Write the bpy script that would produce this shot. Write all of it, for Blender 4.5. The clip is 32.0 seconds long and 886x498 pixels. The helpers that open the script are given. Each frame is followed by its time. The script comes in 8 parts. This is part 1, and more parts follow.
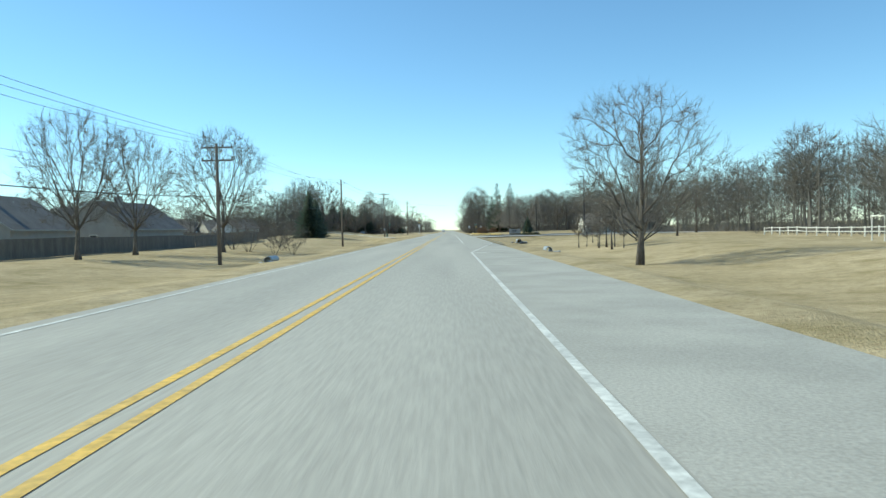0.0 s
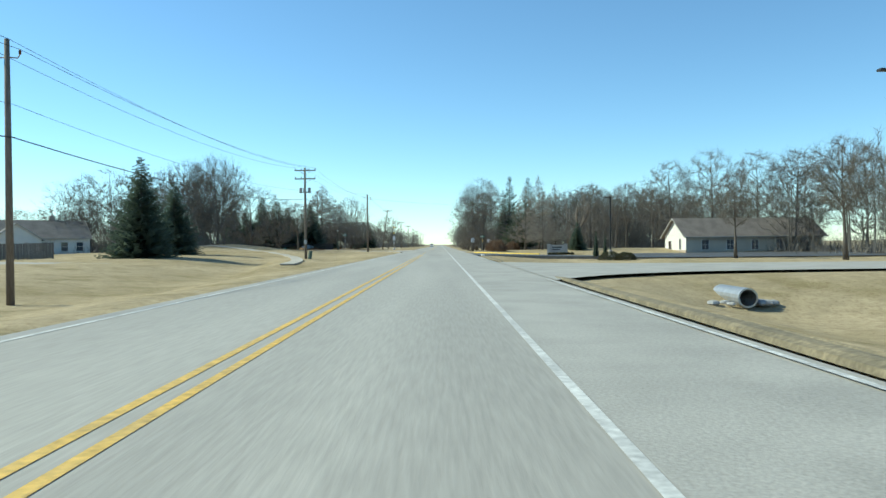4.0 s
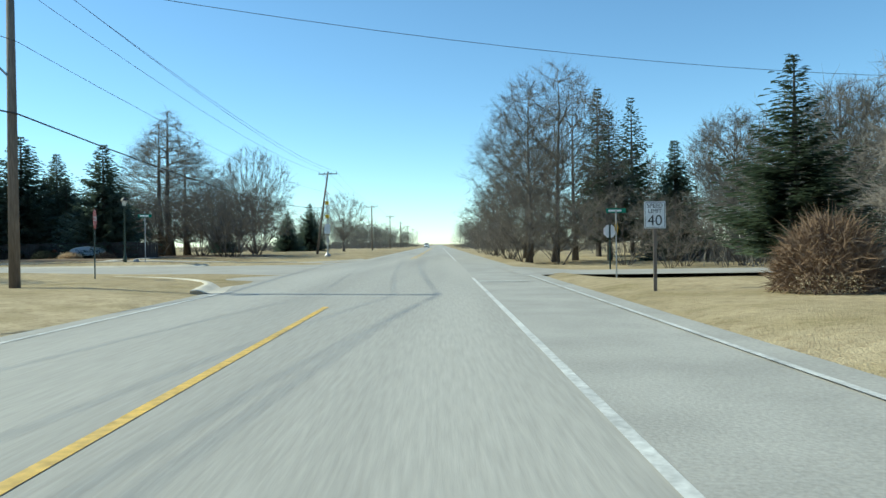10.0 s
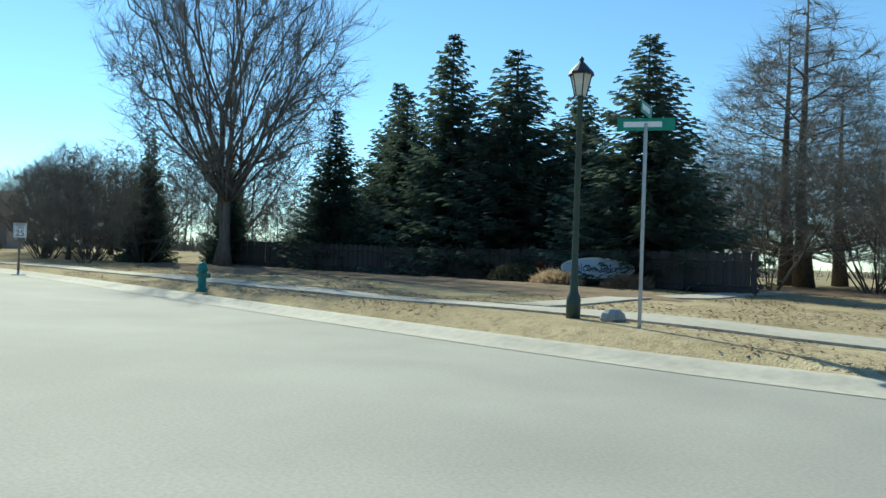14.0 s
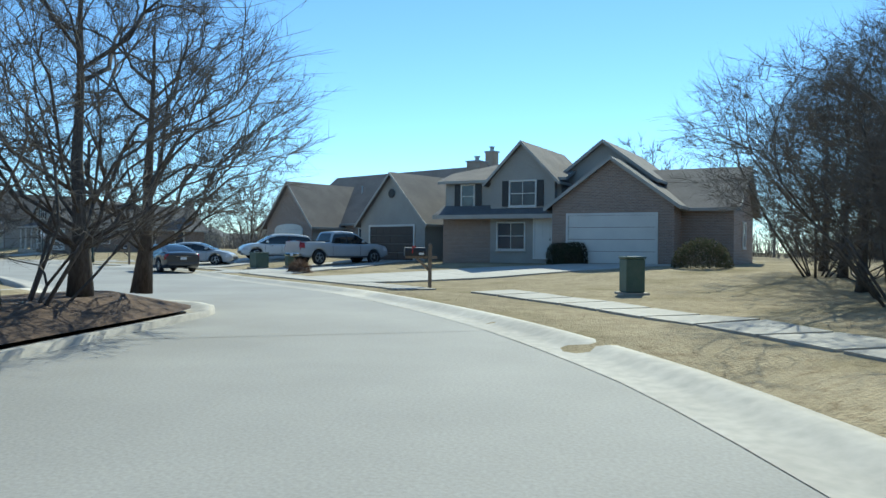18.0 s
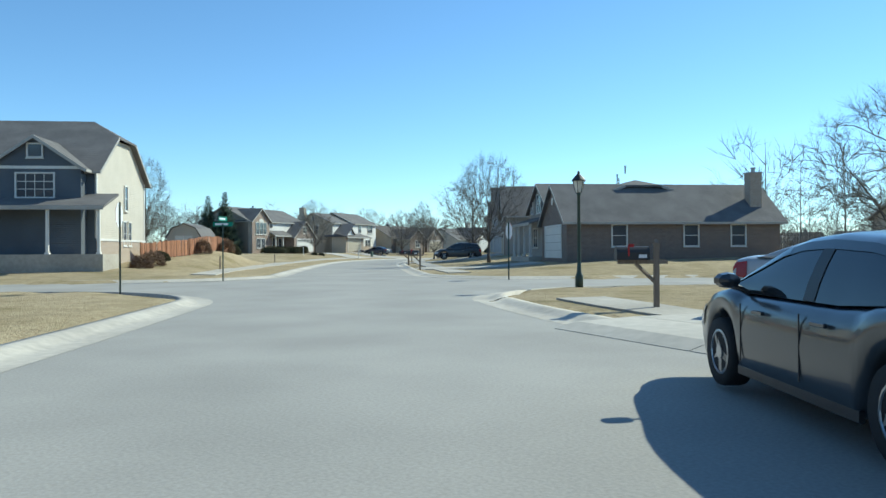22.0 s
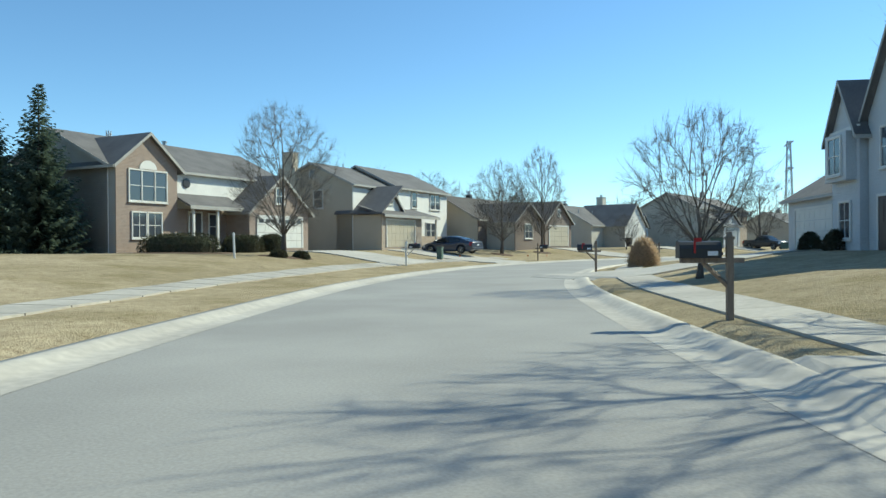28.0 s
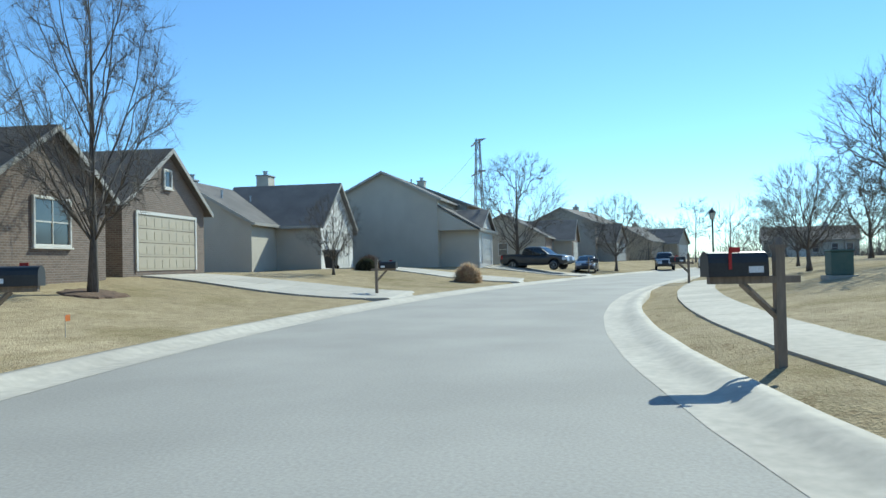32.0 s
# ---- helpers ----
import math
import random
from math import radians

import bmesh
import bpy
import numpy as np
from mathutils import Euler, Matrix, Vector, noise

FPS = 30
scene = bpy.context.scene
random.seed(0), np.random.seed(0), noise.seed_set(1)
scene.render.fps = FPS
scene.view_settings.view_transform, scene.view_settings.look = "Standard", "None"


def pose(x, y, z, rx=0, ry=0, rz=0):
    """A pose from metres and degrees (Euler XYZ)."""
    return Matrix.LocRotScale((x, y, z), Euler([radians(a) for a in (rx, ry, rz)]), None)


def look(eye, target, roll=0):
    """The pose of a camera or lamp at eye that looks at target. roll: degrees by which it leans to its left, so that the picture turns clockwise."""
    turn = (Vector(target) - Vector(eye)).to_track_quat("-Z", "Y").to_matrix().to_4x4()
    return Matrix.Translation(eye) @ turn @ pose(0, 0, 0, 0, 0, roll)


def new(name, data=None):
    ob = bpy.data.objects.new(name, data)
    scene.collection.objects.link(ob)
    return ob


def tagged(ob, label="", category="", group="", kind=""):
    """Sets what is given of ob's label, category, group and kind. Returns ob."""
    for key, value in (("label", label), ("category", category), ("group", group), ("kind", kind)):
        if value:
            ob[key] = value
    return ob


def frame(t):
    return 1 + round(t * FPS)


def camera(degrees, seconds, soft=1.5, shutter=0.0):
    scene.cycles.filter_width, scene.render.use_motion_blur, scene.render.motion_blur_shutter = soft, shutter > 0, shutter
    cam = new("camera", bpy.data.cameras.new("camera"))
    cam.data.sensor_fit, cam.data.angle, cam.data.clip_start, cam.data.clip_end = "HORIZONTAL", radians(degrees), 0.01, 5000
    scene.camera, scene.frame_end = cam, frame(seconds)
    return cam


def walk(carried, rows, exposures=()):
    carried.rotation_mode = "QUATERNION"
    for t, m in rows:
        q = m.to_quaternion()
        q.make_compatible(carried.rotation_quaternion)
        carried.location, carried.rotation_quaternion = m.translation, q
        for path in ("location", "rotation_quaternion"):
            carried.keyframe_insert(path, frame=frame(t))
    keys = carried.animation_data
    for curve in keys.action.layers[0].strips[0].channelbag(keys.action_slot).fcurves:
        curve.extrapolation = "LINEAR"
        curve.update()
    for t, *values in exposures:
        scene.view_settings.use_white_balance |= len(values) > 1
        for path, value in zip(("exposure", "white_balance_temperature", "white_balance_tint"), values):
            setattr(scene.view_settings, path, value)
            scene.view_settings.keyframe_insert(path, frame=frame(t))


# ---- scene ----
PATH = [
    (0.0, (2.450, 0.000, 1.32), (2.343, 9.996, 1.069), -1.37),
    (0.5, (2.432, 11.878, 1.32), (2.320, 21.875, 1.091), -1.29),
    (1.0, (2.410, 23.783, 1.32), (2.313, 33.781, 1.127), -1.14),
    (1.5, (2.383, 35.701, 1.32), (2.309, 45.700, 1.175), -1.17),
    (2.0, (2.358, 47.602, 1.32), (2.322, 57.601, 1.208), -1.15),
    (2.5, (2.354, 59.438, 1.32), (2.359, 69.437, 1.235), -1.12),
    (3.0, (2.379, 71.147, 1.32), (2.416, 81.147, 1.251), -1.13),
    (3.5, (2.412, 82.659, 1.32), (2.463, 92.658, 1.246), -0.87),
    (4.0, (2.431, 93.909, 1.32), (2.461, 103.909, 1.260), -0.63),
    (4.5, (2.439, 104.857, 1.32), (2.464, 114.857, 1.274), -0.62),
    (5.0, (2.446, 115.487, 1.32), (2.470, 125.487, 1.288), -0.82),
    (5.5, (2.448, 125.796, 1.32), (2.469, 135.796, 1.303), -1.33),
    (6.0, (2.440, 135.787, 1.32), (2.463, 145.787, 1.349), -1.19),
    (6.5, (2.424, 145.457, 1.32), (2.437, 155.457, 1.396), -1.30),
    (7.0, (2.406, 154.815, 1.32), (2.410, 164.814, 1.411), -1.36),
    (7.5, (2.391, 163.876, 1.32), (2.385, 173.875, 1.393), -1.44),
    (8.0, (2.378, 172.653, 1.32), (2.374, 182.653, 1.337), -1.39),
    (8.5, (2.370, 181.148, 1.32), (2.365, 191.148, 1.274), -1.03),
    (9.0, (2.364, 189.360, 1.32), (2.407, 199.360, 1.243), -0.70),
    (9.5, (2.360, 197.276, 1.32), (2.433, 207.275, 1.242), -0.63),
    (10.0, (2.327, 204.860, 1.32), (2.382, 214.860, 1.253), -0.72),
    (10.5, (2.165, 212.060, 1.32), (2.080, 222.059, 1.292), -0.56),
    (11.0, (1.712, 218.808, 1.32), (1.236, 228.797, 1.307), -0.98),
    (11.5, (0.811, 225.030, 1.32), (-0.358, 234.961, 1.335), -1.06),
    (12.0, (-0.633, 230.666, 1.32), (-2.783, 240.431, 1.397), -0.53),
    (12.5, (-2.641, 235.711, 1.32), (-5.991, 245.133, 1.437), -0.12),
    (13.0, (-5.194, 240.206, 1.32), (-9.891, 249.033, 1.477), 0.40),
    (13.5, (-8.271, 244.165, 1.32), (-14.308, 252.136, 1.477), 1.16),
    (14.0, (-11.861, 247.531, 1.32), (-19.088, 254.442, 1.424), 2.06),
    (14.5, (-15.906, 250.208, 1.32), (-24.209, 255.780, 1.421), 1.67),
    (15.0, (-20.270, 252.147, 1.32), (-29.401, 256.221, 1.405), 0.98),
    (15.5, (-24.773, 253.397, 1.32), (-34.430, 255.989, 1.439), 0.06),
    (16.0, (-29.270, 254.078, 1.32), (-39.173, 255.463, 1.417), 0.12),
    (16.5, (-33.687, 254.341, 1.32), (-43.673, 254.866, 1.395), 0.23),
    (17.0, (-38.014, 254.327, 1.32), (-48.014, 254.295, 1.373), 0.43),
    (17.5, (-42.274, 254.134, 1.32), (-52.266, 253.743, 1.351), 0.77),
    (18.0, (-46.491, 253.797, 1.32), (-56.462, 253.045, 1.325), 0.62),
    (18.5, (-50.674, 253.285, 1.32), (-60.595, 252.028, 1.315), 0.66),
    (19.0, (-54.808, 252.514, 1.32), (-64.614, 250.553, 1.286), 0.73),
    (19.5, (-58.866, 251.373, 1.32), (-68.444, 248.498, 1.265), 0.08),
    (20.0, (-62.833, 249.742, 1.32), (-72.049, 245.860, 1.267), -0.56),
    (20.5, (-66.697, 247.540, 1.32), (-75.418, 242.646, 1.315), -0.55),
    (21.0, (-70.465, 244.772, 1.32), (-78.665, 239.048, 1.357), -0.65),
    (21.5, (-74.178, 241.523, 1.32), (-81.893, 235.161, 1.361), -0.63),
    (22.0, (-77.885, 237.898, 1.32), (-85.220, 231.102, 1.346), -0.31),
    (22.5, (-81.609, 233.981, 1.32), (-88.673, 226.903, 1.330), -0.04),
    (23.0, (-85.350, 229.847, 1.32), (-92.235, 222.596, 1.345), 0.02),
    (23.5, (-89.103, 225.573, 1.32), (-95.880, 218.219, 1.351), -0.06),
    (24.0, (-92.889, 221.195, 1.32), (-99.599, 213.781, 1.343), 0.01),
    (24.5, (-96.728, 216.688, 1.32), (-103.409, 209.247, 1.300), 0.02),
    (25.0, (-100.633, 212.015, 1.32), (-107.309, 204.571, 1.233), -0.44),
    (25.5, (-104.632, 207.217, 1.32), (-111.308, 199.773, 1.181), -0.97),
    (26.0, (-108.768, 202.407, 1.32), (-115.508, 195.021, 1.204), -0.58),
    (26.5, (-113.027, 197.668, 1.32), (-119.829, 190.338, 1.227), -0.39),
    (27.0, (-117.334, 193.013, 1.32), (-124.120, 185.667, 1.250), -0.34),
    (27.5, (-121.609, 188.430, 1.32), (-128.302, 181.001, 1.273), -0.42),
    (28.0, (-125.816, 183.929, 1.32), (-132.543, 176.530, 1.286), -0.41),
    (28.5, (-129.990, 179.548, 1.32), (-136.794, 172.220, 1.294), -0.65),
    (29.0, (-134.209, 175.308, 1.32), (-141.151, 168.110, 1.305), -0.80),
    (29.5, (-138.574, 171.201, 1.32), (-145.774, 164.261, 1.328), -0.92),
    (30.0, (-143.190, 167.239, 1.32), (-150.759, 160.704, 1.367), -0.98),
    (30.5, (-148.154, 163.467, 1.32), (-156.178, 157.500, 1.419), -1.01),
    (31.0, (-153.513, 159.918, 1.32), (-162.011, 154.650, 1.456), -1.02),
    (31.5, (-159.257, 156.586, 1.32), (-168.202, 152.119, 1.480), -0.90),
    (32.0, (-165.355, 153.448, 1.32), (-174.684, 149.849, 1.503), -1.22),
]
cam = camera(60.89, 32.0)
walk(cam, [(t, look(eye, target, roll)) for t, eye, target, roll in PATH], [(0.0, 0.38, 6280, -13), (14.0, 0.38, 6280, -13), (18.0, 0.30, 5750, -8), (21.0, 0.30, 5800, -8), (23.5, 0.30, 6050, -11), (26.0, 0.30, 6150, -11), (28.5, 0.30, 6150, -10), (30.0, 0.28, 5850, -8), (32.0, 0.27, 5700, -8)])

# ---- light ----
SUN_AZ, SUN_EL = Vector((-0.97, 0.25, 0)).normalized(), radians(38)
world = bpy.data.worlds.new("sky")
scene.world = world
world.use_nodes = True
wn = world.node_tree.nodes
sky = wn.new("ShaderNodeTexSky")
sky.sky_type, sky.sun_disc = "NISHITA", False
sky.sun_elevation, sky.sun_rotation = SUN_EL, math.atan2(SUN_AZ.x, SUN_AZ.y)
sky.air_density, sky.dust_density, sky.ozone_density = 0.85, 0.0, 5.0
wn["Background"].inputs[1].default_value = 0.145
world.node_tree.links.new(sky.outputs[0], wn["Background"].inputs[0])
sun = new("sun", bpy.data.lights.new("sun", "SUN"))
sun.data.energy, sun.data.angle, sun.data.color = 4.6, radians(0.53), (1.0, 0.90, 0.76)
sun_dir = Vector((SUN_AZ.x * math.cos(SUN_EL), SUN_AZ.y * math.cos(SUN_EL), math.sin(SUN_EL)))
sun.matrix_world = look(sun_dir * 50, (0, 0, 0))
scene.view_settings.exposure = 0.0


# ---- materials ----
def mat(name, a, b=None, scale=4.0, rough=0.8, bump=0.0, metal=0.0, fine=60.0, spread=0.12, coat=0.0, stretch=None, spec=0.5, rnd=0.0):
    """A surface with two colours mixed by coarse and fine noise, with a little relief."""
    m = bpy.data.materials.new(name)
    m.use_nodes = True
    nt = m.node_tree
    n, ln = nt.nodes, nt.links
    bs = n["Principled BSDF"]
    b = b or tuple(c * 0.75 for c in a)
    tc = n.new("ShaderNodeTexCoord")
    co = tc.outputs["Object"]
    if stretch:
        mp = n.new("ShaderNodeMapping")
        mp.inputs["Scale"].default_value = stretch
        ln.new(co, mp.inputs[0])
        co = mp.outputs[0]
    n1 = n.new("ShaderNodeTexNoise")
    n1.inputs["Scale"].default_value, n1.inputs["Detail"].default_value = scale, 5
    n2 = n.new("ShaderNodeTexNoise")
    n2.inputs["Scale"].default_value, n2.inputs["Detail"].default_value = fine, 3
    for q in (n1, n2):
        ln.new(co, q.inputs["Vector"])
    mix = n.new("ShaderNodeMix")
    mix.data_type = "RGBA"
    mix.inputs[6].default_value, mix.inputs[7].default_value = (*a, 1), (*b, 1)
    ramp = n.new("ShaderNodeMapRange")
    ramp.inputs[1].default_value, ramp.inputs[2].default_value = 0.35, 0.65
    ln.new(n1.outputs[0], ramp.inputs[0])
    ln.new(ramp.outputs[0], mix.inputs[0])
    hs = n.new("ShaderNodeHueSaturation")
    val = n.new("ShaderNodeMapRange")
    val.inputs[1].default_value, val.inputs[2].default_value = 0.3, 0.7
    val.inputs[3].default_value, val.inputs[4].default_value = 1 - spread, 1 + spread
    ln.new(n2.outputs[0], val.inputs[0])
    last = val.outputs[0]
    if rnd:
        oi = n.new("ShaderNodeObjectInfo")
        rr = n.new("ShaderNodeMapRange")
        rr.inputs[3].default_value, rr.inputs[4].default_value = 1 - rnd, 1 + rnd
        ln.new(oi.outputs["Random"], rr.inputs[0])
        mu = n.new("ShaderNodeMath")
        mu.operation = "MULTIPLY"
        ln.new(last, mu.inputs[0])
        ln.new(rr.outputs[0], mu.inputs[1])
        last = mu.outputs[0]
    ln.new(last, hs.inputs["Value"])
    ln.new(mix.outputs[2], hs.inputs["Color"])
    ln.new(hs.outputs[0], bs.inputs["Base Color"])
    bs.inputs["Roughness"].default_value, bs.inputs["Metallic"].default_value = rough, metal
    bs.inputs["Coat Weight"].default_value = coat
    bs.inputs["Specular IOR Level"].default_value = spec
    if bump:
        bp = n.new("ShaderNodeBump")
        bp.inputs["Strength"].default_value, bp.inputs["Distance"].default_value = bump, 0.02
        ln.new(n2.outputs[0], bp.inputs["Height"])
        ln.new(bp.outputs[0], bs.inputs["Normal"])
    return m


def lined(name, a, b, pitch, rough=0.7, axis=2, depth=0.012, dirt=0.1):
    """Lap siding or shingle courses: saw-tooth relief of that pitch along an axis of the object."""
    m = mat(name, a, b, scale=0.8, rough=rough, fine=25, spread=dirt)
    n, ln = m.node_tree.nodes, m.node_tree.links
    tc = n.new("ShaderNodeTexCoord")
    sx = n.new("ShaderNodeSeparateXYZ")
    ln.new(tc.outputs["Object"], sx.inputs[0])
    mu = n.new("ShaderNodeMath")
    mu.operation, mu.inputs[1].default_value = "DIVIDE", pitch
    fr = n.new("ShaderNodeMath")
    fr.operation = "FRACT"
    ln.new(sx.outputs[axis], mu.inputs[0])
    ln.new(mu.outputs[0], fr.inputs[0])
    inv = n.new("ShaderNodeMath")
    inv.operation, inv.inputs[0].default_value = "SUBTRACT", 1.0
    ln.new(fr.outputs[0], inv.inputs[1])
    bp = n.new("ShaderNodeBump")
    bp.inputs["Strength"].default_value, bp.inputs["Distance"].default_value = 0.9, depth
    ln.new(inv.outputs[0], bp.inputs["Height"])
    ln.new(bp.outputs[0], n["Principled BSDF"].inputs["Normal"])
    return m


def bricked(name, a, b, mortar):
    m = mat(name, a, b, scale=1.2, rough=0.85, fine=30, spread=0.15)
    n, ln = m.node_tree.nodes, m.node_tree.links
    tc = n.new("ShaderNodeTexCoord")
    sx = n.new("ShaderNodeSeparateXYZ")
    ln.new(tc.outputs["Object"], sx.inputs[0])
    ad = n.new("ShaderNodeMath")
    ln.new(sx.outputs[0], ad.inputs[0])
    ln.new(sx.outputs[1], ad.inputs[1])
    cb = n.new("ShaderNodeCombineXYZ")
    ln.new(ad.outputs[0], cb.inputs[0])
    ln.new(sx.outputs[2], cb.inputs[1])
    br = n.new("ShaderNodeTexBrick")
    br.inputs["Scale"].default_value = 1.0
    br.inputs["Brick Width"].default_value, br.inputs["Row Height"].default_value = 0.21, 0.075
    br.inputs["Mortar Size"].default_value = 0.008
    br.inputs["Color1"].default_value, br.inputs["Color2"].default_value = (*a, 1), (*b, 1)
    br.inputs["Mortar"].default_value = (*mortar, 1)
    ln.new(cb.outputs[0], br.inputs["Vector"])
    hs = [q for q in n if q.type == "HUE_SAT"][0]
    ln.new(br.outputs["Color"], hs.inputs["Color"])
    return m


def glass(name, tint=(0.03, 0.035, 0.04), rough=0.06):
    m = mat(name, tint, tint, rough=rough, spread=0.03)
    m.node_tree.nodes["Principled BSDF"].inputs["Specular IOR Level"].default_value = 0.8
    return m


def lawn(name, a, b):
    """Dormant turf: broad patches, clumps and a fine blade speckle, with soft relief."""
    m = mat(name, a, b, scale=0.09, fine=1.6, rough=1.0, spread=0.16, spec=0.08)
    n, ln = m.node_tree.nodes, m.node_tree.links
    bs = n["Principled BSDF"]
    hs = [q for q in n if q.type == "HUE_SAT"][0]
    tc = [q for q in n if q.type == "TEX_COORD"][0]
    last = hs.outputs[0]
    for scale, detail, lo, hi, tint in ((0.45, 4, 0.50, 0.72, (0.20, 0.165, 0.075)), (7.0, 4, 0.50, 0.75, (0.19, 0.135, 0.075)), (26.0, 2, 0.52, 0.80, (0.55, 0.44, 0.28))):
        t = n.new("ShaderNodeTexNoise")
        t.inputs["Scale"].default_value, t.inputs["Detail"].default_value = scale, detail
        ln.new(tc.outputs["Object"], t.inputs["Vector"])
        r = n.new("ShaderNodeMapRange")
        r.inputs[1].default_value, r.inputs[2].default_value, r.inputs[4].default_value = lo, hi, 0.75
        ln.new(t.outputs[0], r.inputs[0])
        x = n.new("ShaderNodeMix")
        x.data_type = "RGBA"
        x.inputs[7].default_value = (*tint, 1)
        ln.new(r.outputs[0], x.inputs[0])
        ln.new(last, x.inputs[6])
        last = x.outputs[2]
    ln.new(last, bs.inputs["Base Color"])
    bp = n.new("ShaderNodeBump")
    bp.inputs["Strength"].default_value, bp.inputs["Distance"].default_value = 0.7, 0.05
    ln.new(t.outputs[0], bp.inputs["Height"])
    ln.new(bp.outputs[0], bs.inputs["Normal"])
    return m


M_ROAD = mat("worn_concrete_road", (0.37, 0.355, 0.325), (0.30, 0.288, 0.265), scale=0.5, fine=22.0, rough=0.85, spread=0.10, stretch=(1, 0.06, 1), bump=0.15)
M_STREET = mat("street_concrete", (0.36, 0.342, 0.31), (0.295, 0.28, 0.254), scale=0.35, fine=30.0, bump=0.15, rough=0.85, spread=0.10)
M_SHOULDER = mat("shoulder_asphalt", (0.37, 0.357, 0.33), (0.30, 0.29, 0.268), scale=0.6, fine=26.0, bump=0.25, rough=0.9, spread=0.14)
M_KERB = mat("kerb_concrete", (0.52, 0.48, 0.41), (0.42, 0.385, 0.33), scale=0.4, fine=6.0, rough=0.85, spread=0.12)
M_WALKWAY = mat("walkway_concrete", (0.47, 0.43, 0.365), (0.38, 0.345, 0.29), scale=0.4, fine=6.0, rough=0.85, spread=0.10, rnd=0.07)
M_DRIVE = mat("driveway_concrete", (0.49, 0.455, 0.395), (0.41, 0.38, 0.33), scale=0.3, fine=5.0, rough=0.85, spread=0.08, rnd=0.05)
M_YELLOW = mat("yellow_line_paint", (0.62, 0.40, 0.08), (0.50, 0.34, 0.10), scale=1.2, fine=9.0, rough=0.7, spread=0.25)
M_WHITE = mat("white_line_paint", (0.60, 0.60, 0.58), (0.42, 0.42, 0.41), scale=1.2, fine=9.0, rough=0.7, spread=0.25)
M_TAR = mat("tar_seal", (0.06, 0.06, 0.06), (0.10, 0.10, 0.10), scale=2, rough=0.6)
M_GRASS = lawn("dormant_lawn", (0.44, 0.36, 0.235), (0.32, 0.262, 0.16))
M_BLADES = mat("dry_grass_blades", (0.43, 0.36, 0.22), (0.31, 0.27, 0.15), scale=0.3, rough=1.0, spread=0.2, spec=0.1)
M_MULCH = mat("bark_mulch", (0.10, 0.065, 0.045), (0.17, 0.11, 0.07), scale=3.0, fine=14.0, rough=1.0, bump=0.6, spread=0.3)
M_SOIL = mat("bare_soil", (0.22, 0.185, 0.12), (0.14, 0.12, 0.08), scale=1.5, fine=11.0, rough=1.0, bump=0.4, spread=0.3)
M_LEAFLITTER = mat("leaf_litter", (0.24, 0.155, 0.09), (0.14, 0.10, 0.065), scale=2.0, fine=9.0, rough=1.0, bump=0.5, spread=0.3)
M_BARK = mat("grey_bark", (0.15, 0.13, 0.112), (0.095, 0.083, 0.072), scale=3, fine=24, rough=1.0, bump=0.5, spread=0.3, stretch=(1, 1, 0.25))
M_TWIG = mat("bare_twigs", (0.205, 0.182, 0.158), (0.15, 0.134, 0.117), scale=0.5, rough=1.0, spread=0.15, spec=0.15)
M_TWIGFAR = mat("bare_woods", (0.20, 0.186, 0.168), (0.15, 0.14, 0.128), scale=0.15, rough=1.0, spread=0.2, spec=0.1)
M_TWIGTAN = mat("tan_twigs", (0.33, 0.295, 0.255), (0.25, 0.222, 0.192), scale=0.5, rough=1.0, spread=0.15, spec=0.15)
M_NEEDLE = mat("spruce_needles", (0.125, 0.16, 0.12), (0.085, 0.12, 0.09), scale=0.9, fine=8, rough=0.85, spread=0.3, spec=0.2)
M_RUST = mat("rust_red_leaves", (0.34, 0.10, 0.055), (0.24, 0.075, 0.045), scale=2, fine=9, rough=0.9, spread=0.3, spec=0.2)
M_PINE = mat("pine_needles", (0.09, 0.12, 0.075), (0.06, 0.085, 0.055), scale=0.9, fine=8, rough=0.85, spread=0.3, spec=0.2)
M_HEDGE = mat("evergreen_hedge", (0.065, 0.075, 0.045), (0.09, 0.085, 0.055), scale=2, fine=9, rough=0.9, spread=0.3, spec=0.2)
M_DRYBUSH = mat("dry_shrub", (0.27, 0.185, 0.125), (0.18, 0.125, 0.088), scale=1.5, fine=9, rough=1.0, spread=0.25, spec=0.1)
M_PAMPAS = mat("dry_ornamental_grass", (0.62, 0.48, 0.33), (0.48, 0.36, 0.24), scale=1.5, fine=9, rough=1.0, spread=0.25, spec=0.1)


def see_through(m, share):
    """Thin leaves: part of the light passes to their other side."""
    nt = m.node_tree
    thin = nt.nodes.new("ShaderNodeBsdfTranslucent")
    both_sides = nt.nodes.new("ShaderNodeMixShader")
    both_sides.inputs[0].default_value = share
    nt.links.new(nt.nodes["Principled BSDF"].inputs["Base Color"].links[0].from_socket, thin.inputs["Color"])
    nt.links.new(nt.nodes["Principled BSDF"].outputs[0], both_sides.inputs[1])
    nt.links.new(thin.outputs[0], both_sides.inputs[2])
    nt.links.new(both_sides.outputs[0], nt.nodes["Material Output"].inputs["Surface"])


